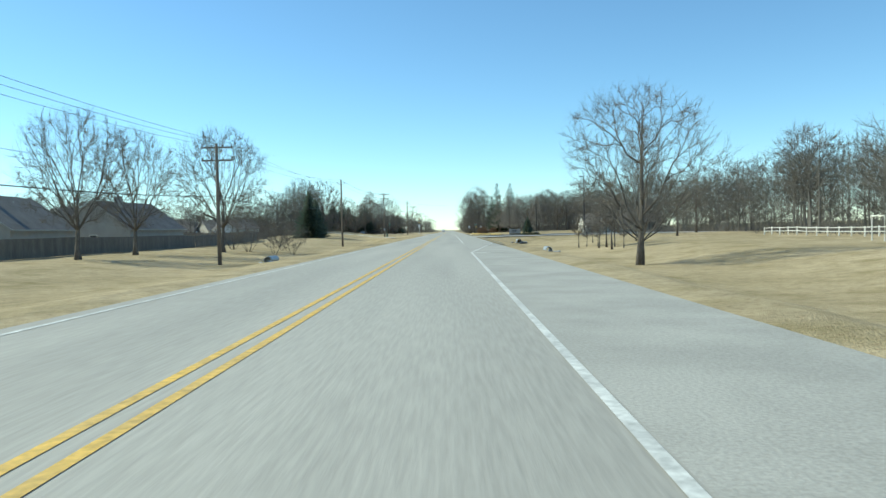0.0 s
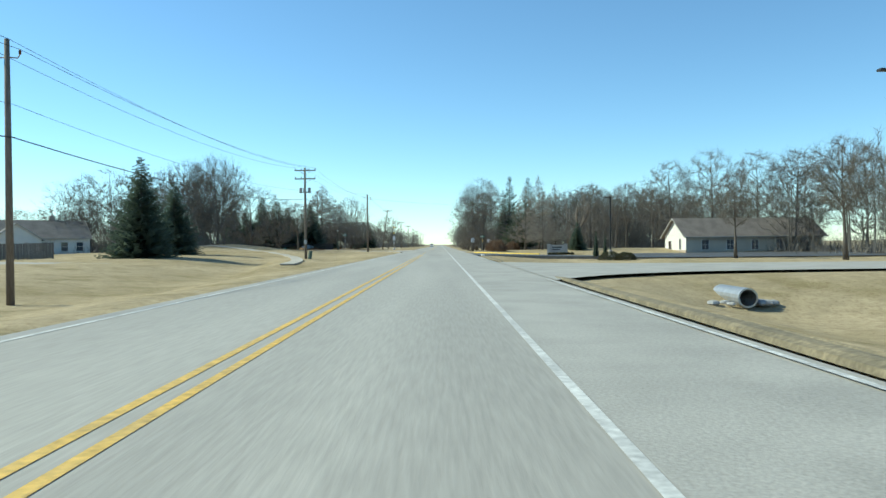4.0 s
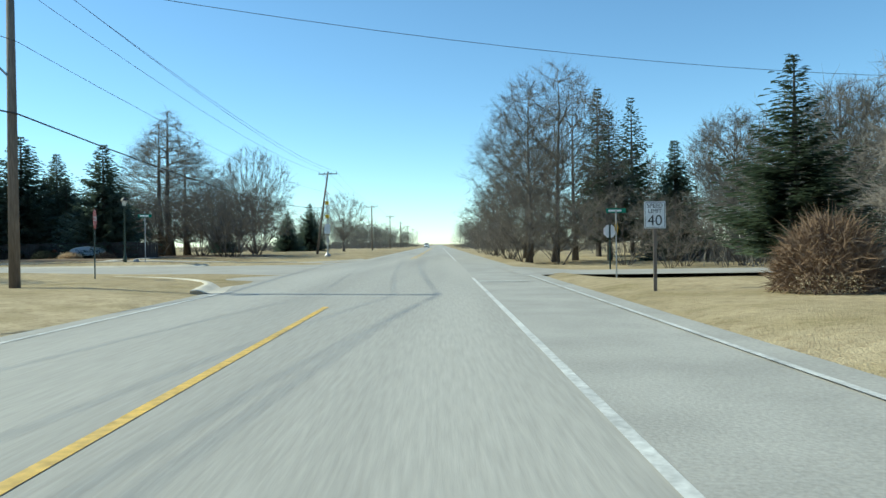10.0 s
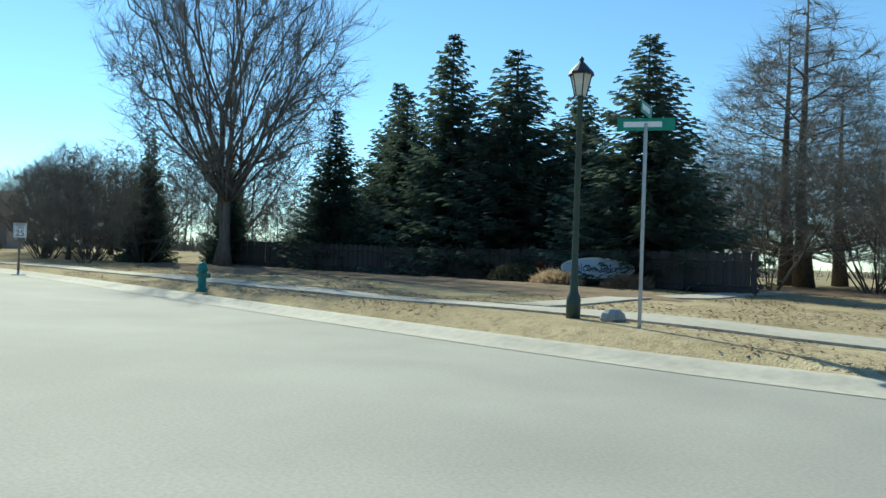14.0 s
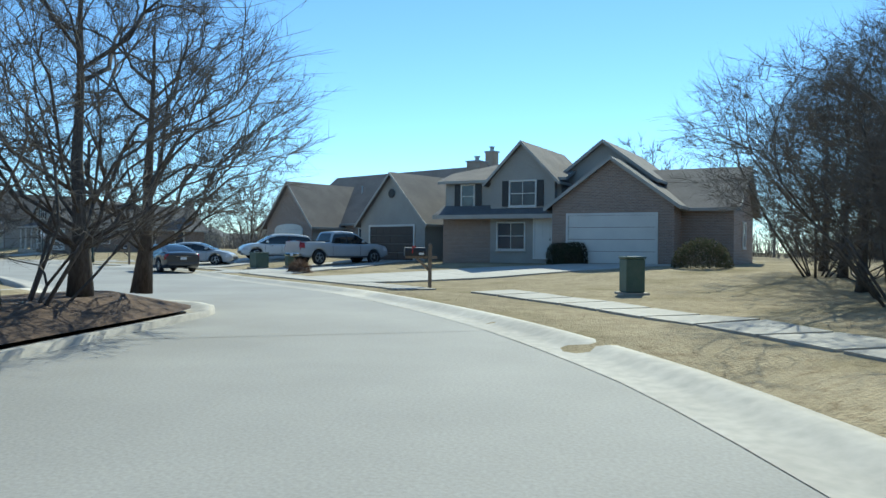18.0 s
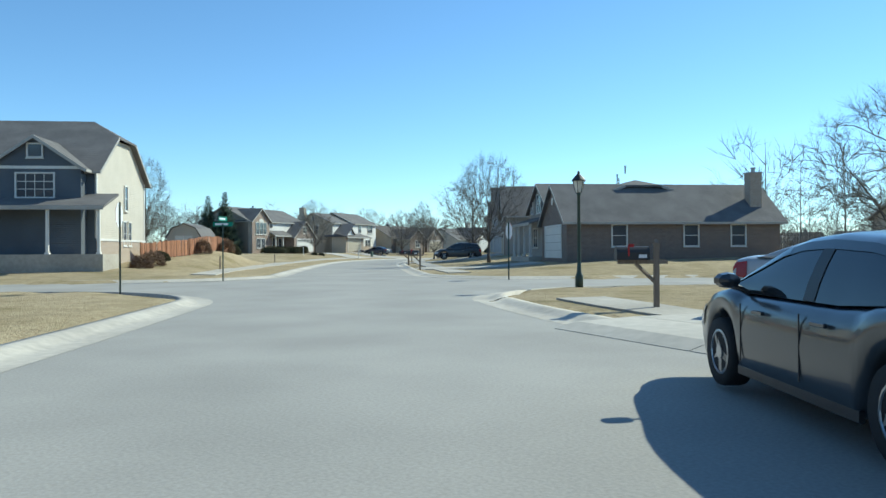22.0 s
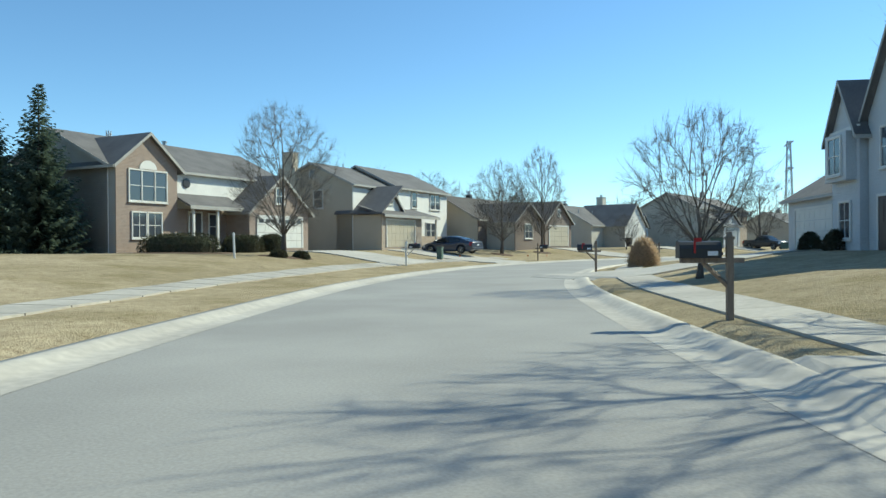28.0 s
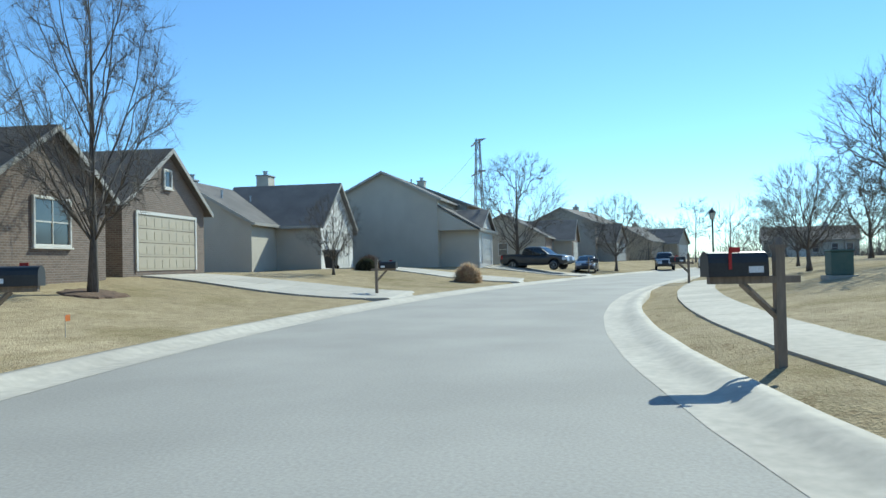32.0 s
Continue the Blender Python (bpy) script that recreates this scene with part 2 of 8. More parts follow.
see_through(M_PAMPAS, 0.5)
for leafy in (M_NEEDLE, M_PINE, M_HEDGE):
    see_through(leafy, 0.35)
M_POLE = mat("weathered_pole_wood", (0.20, 0.165, 0.135), (0.135, 0.11, 0.09), scale=2, fine=30, rough=0.9, bump=0.3, spread=0.25, stretch=(1, 1, 0.1))
M_WIRE = mat("black_cable", (0.02, 0.02, 0.02), rough=0.6)
M_GALV = mat("galvanised_steel", (0.45, 0.46, 0.47), (0.36, 0.37, 0.38), scale=5, rough=0.45, metal=0.7)
M_TRANSF = mat("grey_transformer_paint", (0.32, 0.33, 0.33), (0.26, 0.27, 0.27), rough=0.5)
M_PORC = mat("brown_porcelain", (0.12, 0.06, 0.04), rough=0.25)
M_BLACK = mat("black_paint", (0.022, 0.022, 0.024), (0.03, 0.03, 0.03), rough=0.45, spread=0.2)
M_GREENPOST = mat("dark_green_post_paint", (0.02, 0.045, 0.035), (0.03, 0.055, 0.045), rough=0.45)
M_SIGNGREEN = mat("green_sign_sheeting", (0.01, 0.20, 0.13), (0.015, 0.23, 0.15), rough=0.4)
M_SIGNWHITE = mat("white_sign_sheeting", (0.78, 0.79, 0.80), (0.70, 0.71, 0.72), rough=0.4)
M_SIGNRED = mat("red_sign_sheeting", (0.50, 0.02, 0.02), rough=0.4)
M_SIGNYEL = mat("yellow_sign_sheeting", (0.75, 0.47, 0.02), rough=0.4)
M_YKERB = mat("yellow_kerb_paint", (0.72, 0.50, 0.06), (0.60, 0.42, 0.08), scale=1.0, fine=8, rough=0.7, spread=0.2)
M_HYD = mat("teal_hydrant_paint", (0.02, 0.20, 0.17), (0.03, 0.15, 0.13), scale=5, rough=0.5, spread=0.2)
M_UTILGREEN = mat("green_utility_box_paint", (0.075, 0.125, 0.095), (0.10, 0.14, 0.11), rough=0.6)
M_RUBBER = mat("tyre_rubber", (0.02, 0.02, 0.02), rough=0.85)
M_RIM = mat("alloy_rim", (0.55, 0.56, 0.57), rough=0.3, metal=0.9)
M_CHROME = mat("chrome", (0.75, 0.76, 0.77), rough=0.12, metal=1.0)
M_CARGLASS = glass("car_glass", (0.015, 0.018, 0.02), 0.03)
M_PANE = glass("window_pane", (0.06, 0.07, 0.085), 0.05)
M_REDLAMP = mat("red_lamp_lens", (0.32, 0.015, 0.012), rough=0.15)
M_CLEARLAMP = mat("clear_lamp_lens", (0.65, 0.66, 0.68), rough=0.1)
M_LANTERN = mat("frosted_lantern_glass", (0.70, 0.68, 0.60), rough=0.25)
M_TRIM = mat("white_trim_paint", (0.70, 0.68, 0.63), (0.62, 0.60, 0.555), scale=1.0, rough=0.55, spread=0.06)
M_FASCIA = mat("weathered_fascia_paint", (0.40, 0.38, 0.345), (0.33, 0.315, 0.285), scale=1.0, rough=0.6, spread=0.08)
M_GARAGE = mat("garage_door_paint", (0.70, 0.68, 0.62), (0.64, 0.62, 0.57), scale=1.0, rough=0.5, spread=0.05)
M_GARAGEBEIGE = mat("beige_garage_paint", (0.50, 0.44, 0.33), (0.46, 0.40, 0.30), scale=1.0, rough=0.5, spread=0.05)
M_ROOF = lined("grey_shingle_roof", (0.165, 0.155, 0.15), (0.12, 0.114, 0.111), 0.14, 0.95, dirt=0.25)
M_ROOFBROWN = lined("brown_shingle_roof", (0.19, 0.165, 0.145), (0.14, 0.122, 0.108), 0.14, 0.95, dirt=0.25)
M_ROOFDARK = lined("dark_brown_shingle_roof", (0.105, 0.093, 0.084), (0.08, 0.07, 0.064), 0.14, 0.95, dirt=0.25)
M_SIDEGREY = lined("grey_lap_siding", (0.37, 0.345, 0.305), (0.325, 0.303, 0.268), 0.115)
M_SIDEBEIGE = lined("beige_lap_siding", (0.50, 0.43, 0.33), (0.46, 0.395, 0.30), 0.115)
M_SIDETAN = lined("tan_lap_siding", (0.53, 0.485, 0.405), (0.49, 0.445, 0.37), 0.115)
M_SIDEWHITE = lined("white_lap_siding", (0.72, 0.70, 0.65), (0.66, 0.64, 0.60), 0.115)
M_SIDEBLUE = lined("slate_blue_siding", (0.10, 0.115, 0.135), (0.085, 0.098, 0.115), 0.115)
M_SIDELIGHTBLUE = lined("pale_blue_siding", (0.52, 0.53, 0.53), (0.47, 0.48, 0.485), 0.115)
M_BRICKDARK = bricked("dark_brown_brick", (0.20, 0.145, 0.115), (0.14, 0.105, 0.085), (0.26, 0.23, 0.20))
M_BRICK = bricked("red_brown_brick", (0.31, 0.215, 0.165), (0.225, 0.16, 0.128), (0.40, 0.36, 0.31))
M_BRICKTAN = bricked("tan_brick", (0.40, 0.31, 0.23), (0.31, 0.235, 0.175), (0.45, 0.41, 0.36))
M_CEDAR = mat("orange_cedar_board", (0.36, 0.165, 0.085), (0.23, 0.115, 0.07), scale=1.5, fine=12, rough=0.9, spread=0.3, stretch=(1, 1, 0.15), rnd=0.4)
M_OLDFENCE = mat("grey_fence_board", (0.22, 0.195, 0.165), (0.16, 0.14, 0.12), scale=1.5, fine=12, rough=0.9, spread=0.2, stretch=(1, 1, 0.15), rnd=0.15)
M_DARKFENCE = mat("dark_stained_fence_board", (0.055, 0.045, 0.04), (0.08, 0.065, 0.055), scale=1.5, fine=12, rough=0.9, spread=0.2, stretch=(1, 1, 0.15), rnd=0.12)
M_DOORDARK = mat("dark_front_door", (0.05, 0.035, 0.03), rough=0.4)
M_STONE = mat("grey_sign_stone", (0.36, 0.36, 0.36), (0.28, 0.28, 0.28), scale=3, rough=0.85, bump=0.3)
M_WOODPOST = mat("weathered_post_wood", (0.27, 0.215, 0.16), (0.19, 0.15, 0.115), scale=3, fine=25, rough=0.9, spread=0.2, stretch=(1, 1, 0.15))
M_ORANGE = mat("orange_plastic", (0.65, 0.18, 0.03), rough=0.5)
M_BLUEBOARD = mat("pale_sign_board", (0.42, 0.50, 0.58), (0.38, 0.46, 0.54), rough=0.5)
M_NAVY = mat("navy_lettering", (0.05, 0.08, 0.16), rough=0.5)


def paint(name, c):
    return mat(name, c, tuple(v * 0.93 for v in c), scale=2, rough=0.28, coat=0.6, spread=0.03)


# ---- mesh helpers ----
class Shape:
    """Gathers vertices and faces of one mesh."""

    def __init__(self):
        self.v, self.f, self.smooth = [], [], False

    def add(self, verts, faces, m=None):
        o = len(self.v)
        self.v += [tuple(m @ Vector(p)) for p in verts] if m else [tuple(p) for p in verts]
        self.f += [tuple(i + o for i in q) for q in faces]
        return self

    def box(self, x0, x1, y0, y1, z0, z1, m=None, bevel=0.0):
        if bevel:
            b = bevel
            vs, fs = [], []
            for z, e in ((z0, b), (z0 + b, 0), (z1 - b, 0), (z1, b)):
                vs += [(x0 + e + b * 0, y0 + e, z), (x1 - e, y0 + e, z), (x1 - e, y1 - e, z), (x0 + e, y1 - e, z)]
            for k in range(3):
                fs += [(4 * k + i, 4 * k + (i + 1) % 4, 4 * k + 4 + (i + 1) % 4, 4 * k + 4 + i) for i in range(4)]
            fs += [(3, 2, 1, 0), (12, 13, 14, 15)]
            return self.add(vs, fs, m)
        vs = [(x0, y0, z0), (x1, y0, z0), (x1, y1, z0), (x0, y1, z0), (x0, y0, z1), (x1, y0, z1), (x1, y1, z1), (x0, y1, z1)]
        return self.add(vs, [(3, 2, 1, 0), (4, 5, 6, 7), (0, 1, 5, 4), (1, 2, 6, 5), (2, 3, 7, 6), (3, 0, 4, 7)], m)

    def prism(self, outline, y0, y1, m=None, axis="y"):
        """An outline in (a, z), drawn out along y (or along x)."""
        n = len(outline)
        put = (lambda a, z, t: (a, t, z)) if axis == "y" else (lambda a, z, t: (t, a, z))
        vs = [put(a, z, y0) for a, z in outline] + [put(a, z, y1) for a, z in outline]
        fs = [tuple(range(n)), tuple(range(2 * n - 1, n - 1, -1))]
        fs += [(i, i + n, (i + 1) % n + n, (i + 1) % n) for i in range(n)]
        return self.add(vs, fs, m)

    def turned(self, rings, sides=12, m=None):
        """Rings of (radius, z) round the z axis, closed at both ends."""
        vs = [(r * math.cos(2 * math.pi * i / sides), r * math.sin(2 * math.pi * i / sides), z) for r, z in rings for i in range(sides)]
        fs = [(k * sides + i, k * sides + (i + 1) % sides, (k + 1) * sides + (i + 1) % sides, (k + 1) * sides + i) for k in range(len(rings) - 1) for i in range(sides)]
        fs += [tuple(range(sides - 1, -1, -1)), tuple(range((len(rings) - 1) * sides, len(rings) * sides))]
        return self.add(vs, fs, m)

    def tube(self, points, radii, sides=6):
        vs, fs = [], []
        pts = [Vector(p) for p in points]
        for k, p in enumerate(pts):
            d = (pts[min(k + 1, len(pts) - 1)] - pts[max(k - 1, 0)]).normalized()
            a = d.orthogonal().normalized() if abs(d.z) > 0.95 else d.cross(Vector((0, 0, 1))).normalized()
            b = d.cross(a)
            r = radii[k] if isinstance(radii, (list, tuple)) else radii
            vs += [p + r * (a * math.cos(2 * math.pi * i / sides) + b * math.sin(2 * math.pi * i / sides)) for i in range(sides)]
        for k in range(len(pts) - 1):
            fs += [(k * sides + i, k * sides + (i + 1) % sides, (k + 1) * sides + (i + 1) % sides, (k + 1) * sides + i) for i in range(sides)]
        fs += [tuple(range(sides - 1, -1, -1)), tuple(range((len(pts) - 1) * sides, len(pts) * sides))]
        return self.add(vs, fs)

    def mesh(self, name, material):
        me = bpy.data.meshes.new(name)
        me.from_pydata(self.v, [], self.f)
        me.materials.append(material)
        if self.smooth:
            me.polygons.foreach_set("use_smooth", [True] * len(me.polygons))
        me.update()
        return me


def part(name, shape, material, parent=None, label=""):
    data = shape.mesh(name, material) if isinstance(shape, Shape) else shape
    ob = new(name, data)
    if parent:
        ob.parent = parent
    return tagged(ob, label)


def thing(name, m, label, category, group="", kind=""):
    ob = new(name)
    ob.matrix_world = m
    return tagged(ob, label, category, group, kind)


def smooth(a, b, x):
    t = np.clip((x - a) / (b - a), 0, 1)
    return t * t * (3 - 2 * t)


# ---- plan of the roads ----
STREET = [(-57.5, 250.4), (-62.0, 248.6), (-66.4, 246.2), (-70.0, 243.4), (-73.8, 240.3), (-77.4, 237.0), (-84.8, 229.2), (-92.4, 220.6),
          (-100.2, 211.5), (-108.3, 201.9), (-116.9, 192.4), (-125.4, 183.2), (-133.6, 174.6), (-142.4, 166.2), (-152.6, 158.6),
          (-164.6, 151.8), (-180.0, 147.2), (-200.0, 145.8), (-230.0, 148.0), (-262.0, 153.0)]
CROSS_AT, CROSS_DIR = (-97.12, 214.98), (-0.755, 0.656)
HALF = 3.9


def resample(pts, step):
    p = np.array(pts, float)
    for _ in range(2):
        q = [p[0]]
        for a, b in zip(p[:-1], p[1:]):
            q += [a * 0.75 + b * 0.25, a * 0.25 + b * 0.75]
        p = np.array(q + [p[-1]])
    s = np.r_[0, np.cumsum(np.hypot(*np.diff(p, axis=0).T))]
    t = np.linspace(0, s[-1], max(2, int(s[-1] / step)))
    return np.stack([np.interp(t, s, p[:, 0]), np.interp(t, s, p[:, 1])], 1)


def normals(p):
    d = np.gradient(p, axis=0)
    d /= np.hypot(d[:, 0], d[:, 1])[:, None]
    return np.stack([d[:, 1], -d[:, 0]], 1)


LINE = resample(STREET, 1.5)
CROSS_A = np.array([np.array(CROSS_AT) - np.array(CROSS_DIR) * 90, np.array(CROSS_AT) + np.array(CROSS_DIR) * 110])


def near_line(x, y):
    """The distance from the middle of the curving street."""
    d = np.full(np.shape(x), 1e9)
    for a, b in zip(LINE[:-1:3], np.r_[LINE[3::3], LINE[-1:]]):
        ab = b - a
        t = np.clip(((x - a[0]) * ab[0] + (y - a[1]) * ab[1]) / max(ab @ ab, 1e-9), 0, 1)
        d = np.minimum(d, np.hypot(x - a[0] - t * ab[0], y - a[1] - t * ab[1]))
    return d


def bay(x, y):
    """How much wider the street is where the kerb swings out at the bend."""
    return 1.9 * np.exp(-((x + 85.6) ** 2 + (y - 236.6) ** 2) / 52.0)


def near_cross(x, y):
    n = np.array([CROSS_DIR[1], -CROSS_DIR[0]])
    along = (x - CROSS_AT[0]) * CROSS_DIR[0] + (y - CROSS_AT[1]) * CROSS_DIR[1]
    off = np.abs((x - CROSS_AT[0]) * n[0] + (y - CROSS_AT[1]) * n[1])
    return np.where((along > -90) & (along < 110), off, off + 50)


ALONG, ACROSS, BEND = np.array([-0.656, -0.755]), np.array(CROSS_DIR), 6.0


def corner_arc(sa, so):
    """The rounded kerb line between the street and the side street."""
    c = np.array(CROSS_AT) + ALONG * sa * (4.6 + BEND) + ACROSS * so * (HALF + BEND)
    t = np.linspace(0, math.pi / 2, 13)
    return np.array([c - ACROSS * so * BEND * math.cos(a) - ALONG * sa * BEND * math.sin(a) for a in t])


def in_corner(x, y):
    """True on the paved bit between the two streets and the rounded kerb."""
    a = np.abs((x - CROSS_AT[0]) * ALONG[0] + (y - CROSS_AT[1]) * ALONG[1]) - 4.6
    b = np.abs((x - CROSS_AT[0]) * ACROSS[0] + (y - CROSS_AT[1]) * ACROSS[1]) - HALF
    return (a < BEND) & (b < BEND) & (np.hypot(a - BEND, b - BEND) > BEND - 0.3) & (a > -9) & (b > -9)


FOOTPATH = [(-9.0, 150), (-10.2, 160.5), (-13.5, 177), (-17.5, 194.7), (-24, 206), (-36, 212), (-50, 214)]


def height(x, y):
    """The ground's height: low verges along the country road, level lawns, and yards that climb from the street."""
    x, y = np.asarray(x, float), np.asarray(y, float)
    right = np.maximum(x - RIGHT_EDGE, 0)
    left = np.maximum(-4.3 - x, 0)
    low = np.where(x > 0, 1 - smooth(150, 182, y), 1 - smooth(165, 210, y))
    bank = smooth(119, 126, y) * (1 - smooth(146, 153, y))
    dr = (-1.35 * smooth(0.5, 7, right) + 0.95 * smooth(9, 22, right)) * (1 - bank) - 0.12 * bank * smooth(0.0, 1.0, right)
    dl = -1.05 * smooth(0.5, 9, left) + 0.7 * smooth(10, 24, left)
    flat = 0.10 * smooth(0.5, 4, right + left) + 0.25 * smooth(5, 18, right + left)
    flat = np.where(x > 0, np.where(y < 218, flat * smooth(206, 218, y) - 0.46 * smooth(0.5, 9, right) * (1 - smooth(206, 218, y)), flat), flat)
    flat = np.where(x > 0, flat * (1 - smooth(228, 240, y)) - 0.34 * smooth(0.5, 4, right) * smooth(228, 240, y), flat)
    country = np.where(x > 0, dr, dl) * low + flat * (1 - low)
    d = np.minimum(near_line(x, y) - bay(x, y), near_cross(x, y) + 0.4) - HALF
    climb = 0.5 + 0.5 * smooth(60, 130, -x)
    yard = 0.10 + 0.95 * climb * smooth(0.6, 20 - 9 * smooth(125, 142, -x), d)
    entry = np.minimum(np.abs(y - 248.3) - 8.1, 60)
    entry = np.where(x > -56, np.maximum(entry, 0), np.hypot(np.maximum(entry, 0), np.maximum(-56 - x, 0)))
    both = np.minimum(np.maximum(d, 0), entry)
    sub = np.where(d < entry, yard, 0.12 + 0.22 * smooth(0.5, 10, entry))
    w = smooth(14, 40, -x) * smooth(110, 175, y + 0.6 * np.minimum(x + 60, 0) * -1)
    w = np.maximum(w, smooth(60, 90, -x))
    z = country * (1 - w) + sub * w
    z = z + 1.35 * np.exp(-((x + 32) / 10) ** 2 - ((y - 214) / 9) ** 2) + 1.05 * np.exp(-((x + 108.5) / 9) ** 2 - ((y - 184.5) / 9) ** 2) * smooth(4.2, 6.2, d)
    off = np.full(np.shape(x), 1e9)
    for (ax, ay), (bx, by) in zip(FOOTPATH[:-1], FOOTPATH[1:]):
        t = np.clip(((x - ax) * (bx - ax) + (y - ay) * (by - ay)) / ((bx - ax) ** 2 + (by - ay) ** 2), 0, 1)
        off = np.minimum(off, np.hypot(x - ax - t * (bx - ax), y - ay - t * (by - ay)))
    near = 1 - smooth(0.9, 5.0, off)
    z = np.where(x < -5, z * (1 - near) + np.maximum(z, -0.12) * near, z)
    under = ((x > RIGHT_EDGE) & (x < 49) & (y > 128.4 - 8.1 * np.exp(-(x - 6.55) / 4.5)) & (y < 141.6 + 8.1 * np.exp(-(x - 6.55) / 4.5))) | in_corner(x, y) | (both < 0.3) | (d < 0.3) | ((x > -4.6) & (x < RIGHT_EDGE + 0.3)) | ((entry < 0.3) & (x < 0) & (x > -58)) | ((x > 5) & (x < 60) & (np.abs(y - 243.3) < 3.0))
    bumps = 0.05 * np.sin(x * 0.31 + 1.3 * np.sin(y * 0.17)) * np.sin(y * 0.27) + 0.03 * np.sin(x * 0.9) * np.sin(y * 0.8 + x * 0.3)
    return np.where(under, np.where((x > 9) & (y > 238), -0.4, -0.14), z + bumps * smooth(0.5, 5, np.minimum(np.minimum(both, np.abs(d)), 9)))


RIGHT_EDGE = 6.6


def gz(x, y):
    return float(height(np.array([x]), np.array([y]))[0])


# ---- ground, roads, kerbs ----
def ground_sheet():
    xs = np.r_[-2600, -1200, -700, -450, np.arange(-330, -260, 6), np.arange(-260, 60, 1.15), np.arange(60, 150, 5), 200, 400, 800, 1500, 2600]
    ys = np.r_[-400, -200, -100, np.arange(-40, 70, 3), np.arange(70, 330, 1.15), np.arange(330, 480, 5), 600, 900, 1500, 2600, 4000]
    gx, gy = np.meshgrid(xs, ys)
    z = height(gx.ravel(), gy.ravel())
    n, m = len(xs), len(ys)
    me = bpy.data.meshes.new("ground")
    idx = (np.arange(m - 1)[:, None] * n + np.arange(n - 1)[None]).ravel()
    faces = np.stack([idx, idx + 1, idx + n + 1, idx + n], 1)
    me.from_pydata(np.stack([gx.ravel(), gy.ravel(), z], 1).tolist(), [], faces.tolist())
    me.polygons.foreach_set("use_smooth", [True] * len(me.polygons))
    me.materials.append(M_GRASS)
    return tagged(new("ground", me), "dormant straw-coloured lawn and verges", "ground", kind="structure")


def ribbon(shape, p, a, b, z, za=None):
    """A strip along a line between two offsets to its right."""
    nn = normals(p)
    l, r = p + nn * a, p + nn * b
    za = z if za is None else za
    n = len(p)
    vs = [(*q, z) for q in l] + [(*q, za) for q in r]
    shape.add(vs, [(i, i + n, i + n + 1, i + 1) for i in range(n - 1)])
    return shape


def kerb_along(name, p, side=1, label="pale concrete kerb with a flat gutter", material=None, parent=None):
    """A gutter pan and a rolled kerb that stands on the right of a line."""
    nn = normals(p) * side
    prof = [(-0.55, 0.006), (-0.2, 0.002), (-0.05, 0.03), (0.08, 0.085), (0.2, 0.105), (0.34, 0.105), (0.36, -0.15)]
    n, k = len(p), len(prof)
    vs = [(*(p[i] + nn[i] * o), z) for i in range(n) for o, z in prof]
    fs = [(i * k + j, i * k + j + 1, (i + 1) * k + j + 1, (i + 1) * k + j) for i in range(n - 1) for j in range(k - 1)]
    fs += [tuple(range(k)), tuple(range((n - 1) * k, n * k))]
    if side > 0:
        fs = [f[::-1] for f in fs]
    body = Shape().add(vs, fs)
    body.smooth = True
    ob = part(name, body, material or M_KERB, parent)
    return tagged(ob, label, "kerb", kind="structure")


ground = ground_sheet()
main = np.stack([np.zeros(160), np.linspace(-40, 1400, 160)], 1)
road = part("road", ribbon(ribbon(Shape(), main, -4.3, 3.7, 0.0), main, 3.7, 3.7, 0), M_ROAD)
tagged(road, "worn grey two-lane concrete road", "road", kind="structure")
shoulder = part("road_shoulder", ribbon(Shape(), main, 3.7, RIGHT_EDGE, 0.0, -0.02), M_SHOULDER)
tagged(shoulder, "rough grey paved shoulder beside the lane", "road shoulder", kind="structure")
for nm, o, w, material, lab, y0, y1 in (("edge_line", 3.62, 0.11, M_WHITE, "worn white edge line on the road", -40, 43), ("edge_line", 3.62, 0.11, M_WHITE, "worn white edge line on the road", 72, 234), ("edge_line", -3.85, 0.11, M_WHITE, "worn white edge line on the road", -40, 226),
                                        ("edge_line", 3.62, 0.11, M_WHITE, "worn white edge line on the road", 262, 1200), ("edge_line", -3.85, 0.11, M_WHITE, "worn white edge line on the road", 272, 1200),
                                        ("edge_line", 6.35, 0.1, M_WHITE, "worn white edge line on the shoulder", 68, 122), ("edge_line", 6.35, 0.1, M_WHITE, "worn white edge line on the shoulder", 150, 180), ("edge_line", 6.0, 0.1, M_WHITE, "worn white edge line on the shoulder", 207, 235.5),
                                        ("centre_line", -0.16, 0.12, M_YELLOW, "double yellow centre line on the road", -40, 192), ("centre_line", -0.1, 0.13, M_YELLOW, "yellow dash of the centre line", 200, 221), ("centre_line", 0.16, 0.12, M_YELLOW, "double yellow centre line on the road", -40, 192),
                                        ("centre_line", -0.16, 0.12, M_YELLOW, "double yellow centre line on the road", 272, 1200), ("centre_line", 0.16, 0.12, M_YELLOW, "double yellow centre line on the road", 272, 1200)):
    q = np.stack([np.zeros(40), np.linspace(y0, y1, 40)], 1)
    tagged(part(nm, ribbon(Shape(), q, o - w / 2, o + w / 2, 0.006), material), lab, "road marking", kind="structure")
taper = resample([(3.62, 43.0), (4.2, 49.0), (5.6, 63.0), (6.35, 70.0)], 2.0)
tagged(part("edge_line", ribbon(Shape(), taper, -0.055, 0.055, 0.006), M_WHITE), "worn white line that swings out to the turn lane", "road marking", kind="structure")
for y in (42.4, 231.0):
    tagged(part("cross_line", Shape().add([(3.72, y, 0.005), (5.35, y - 0.25, 0.005), (5.35, y + 0.15, 0.005), (3.72, y + 0.45, 0.005)], [(0, 1, 2, 3)]), M_WHITE), "worn white bar across the turn lane", "road marking", kind="structure")
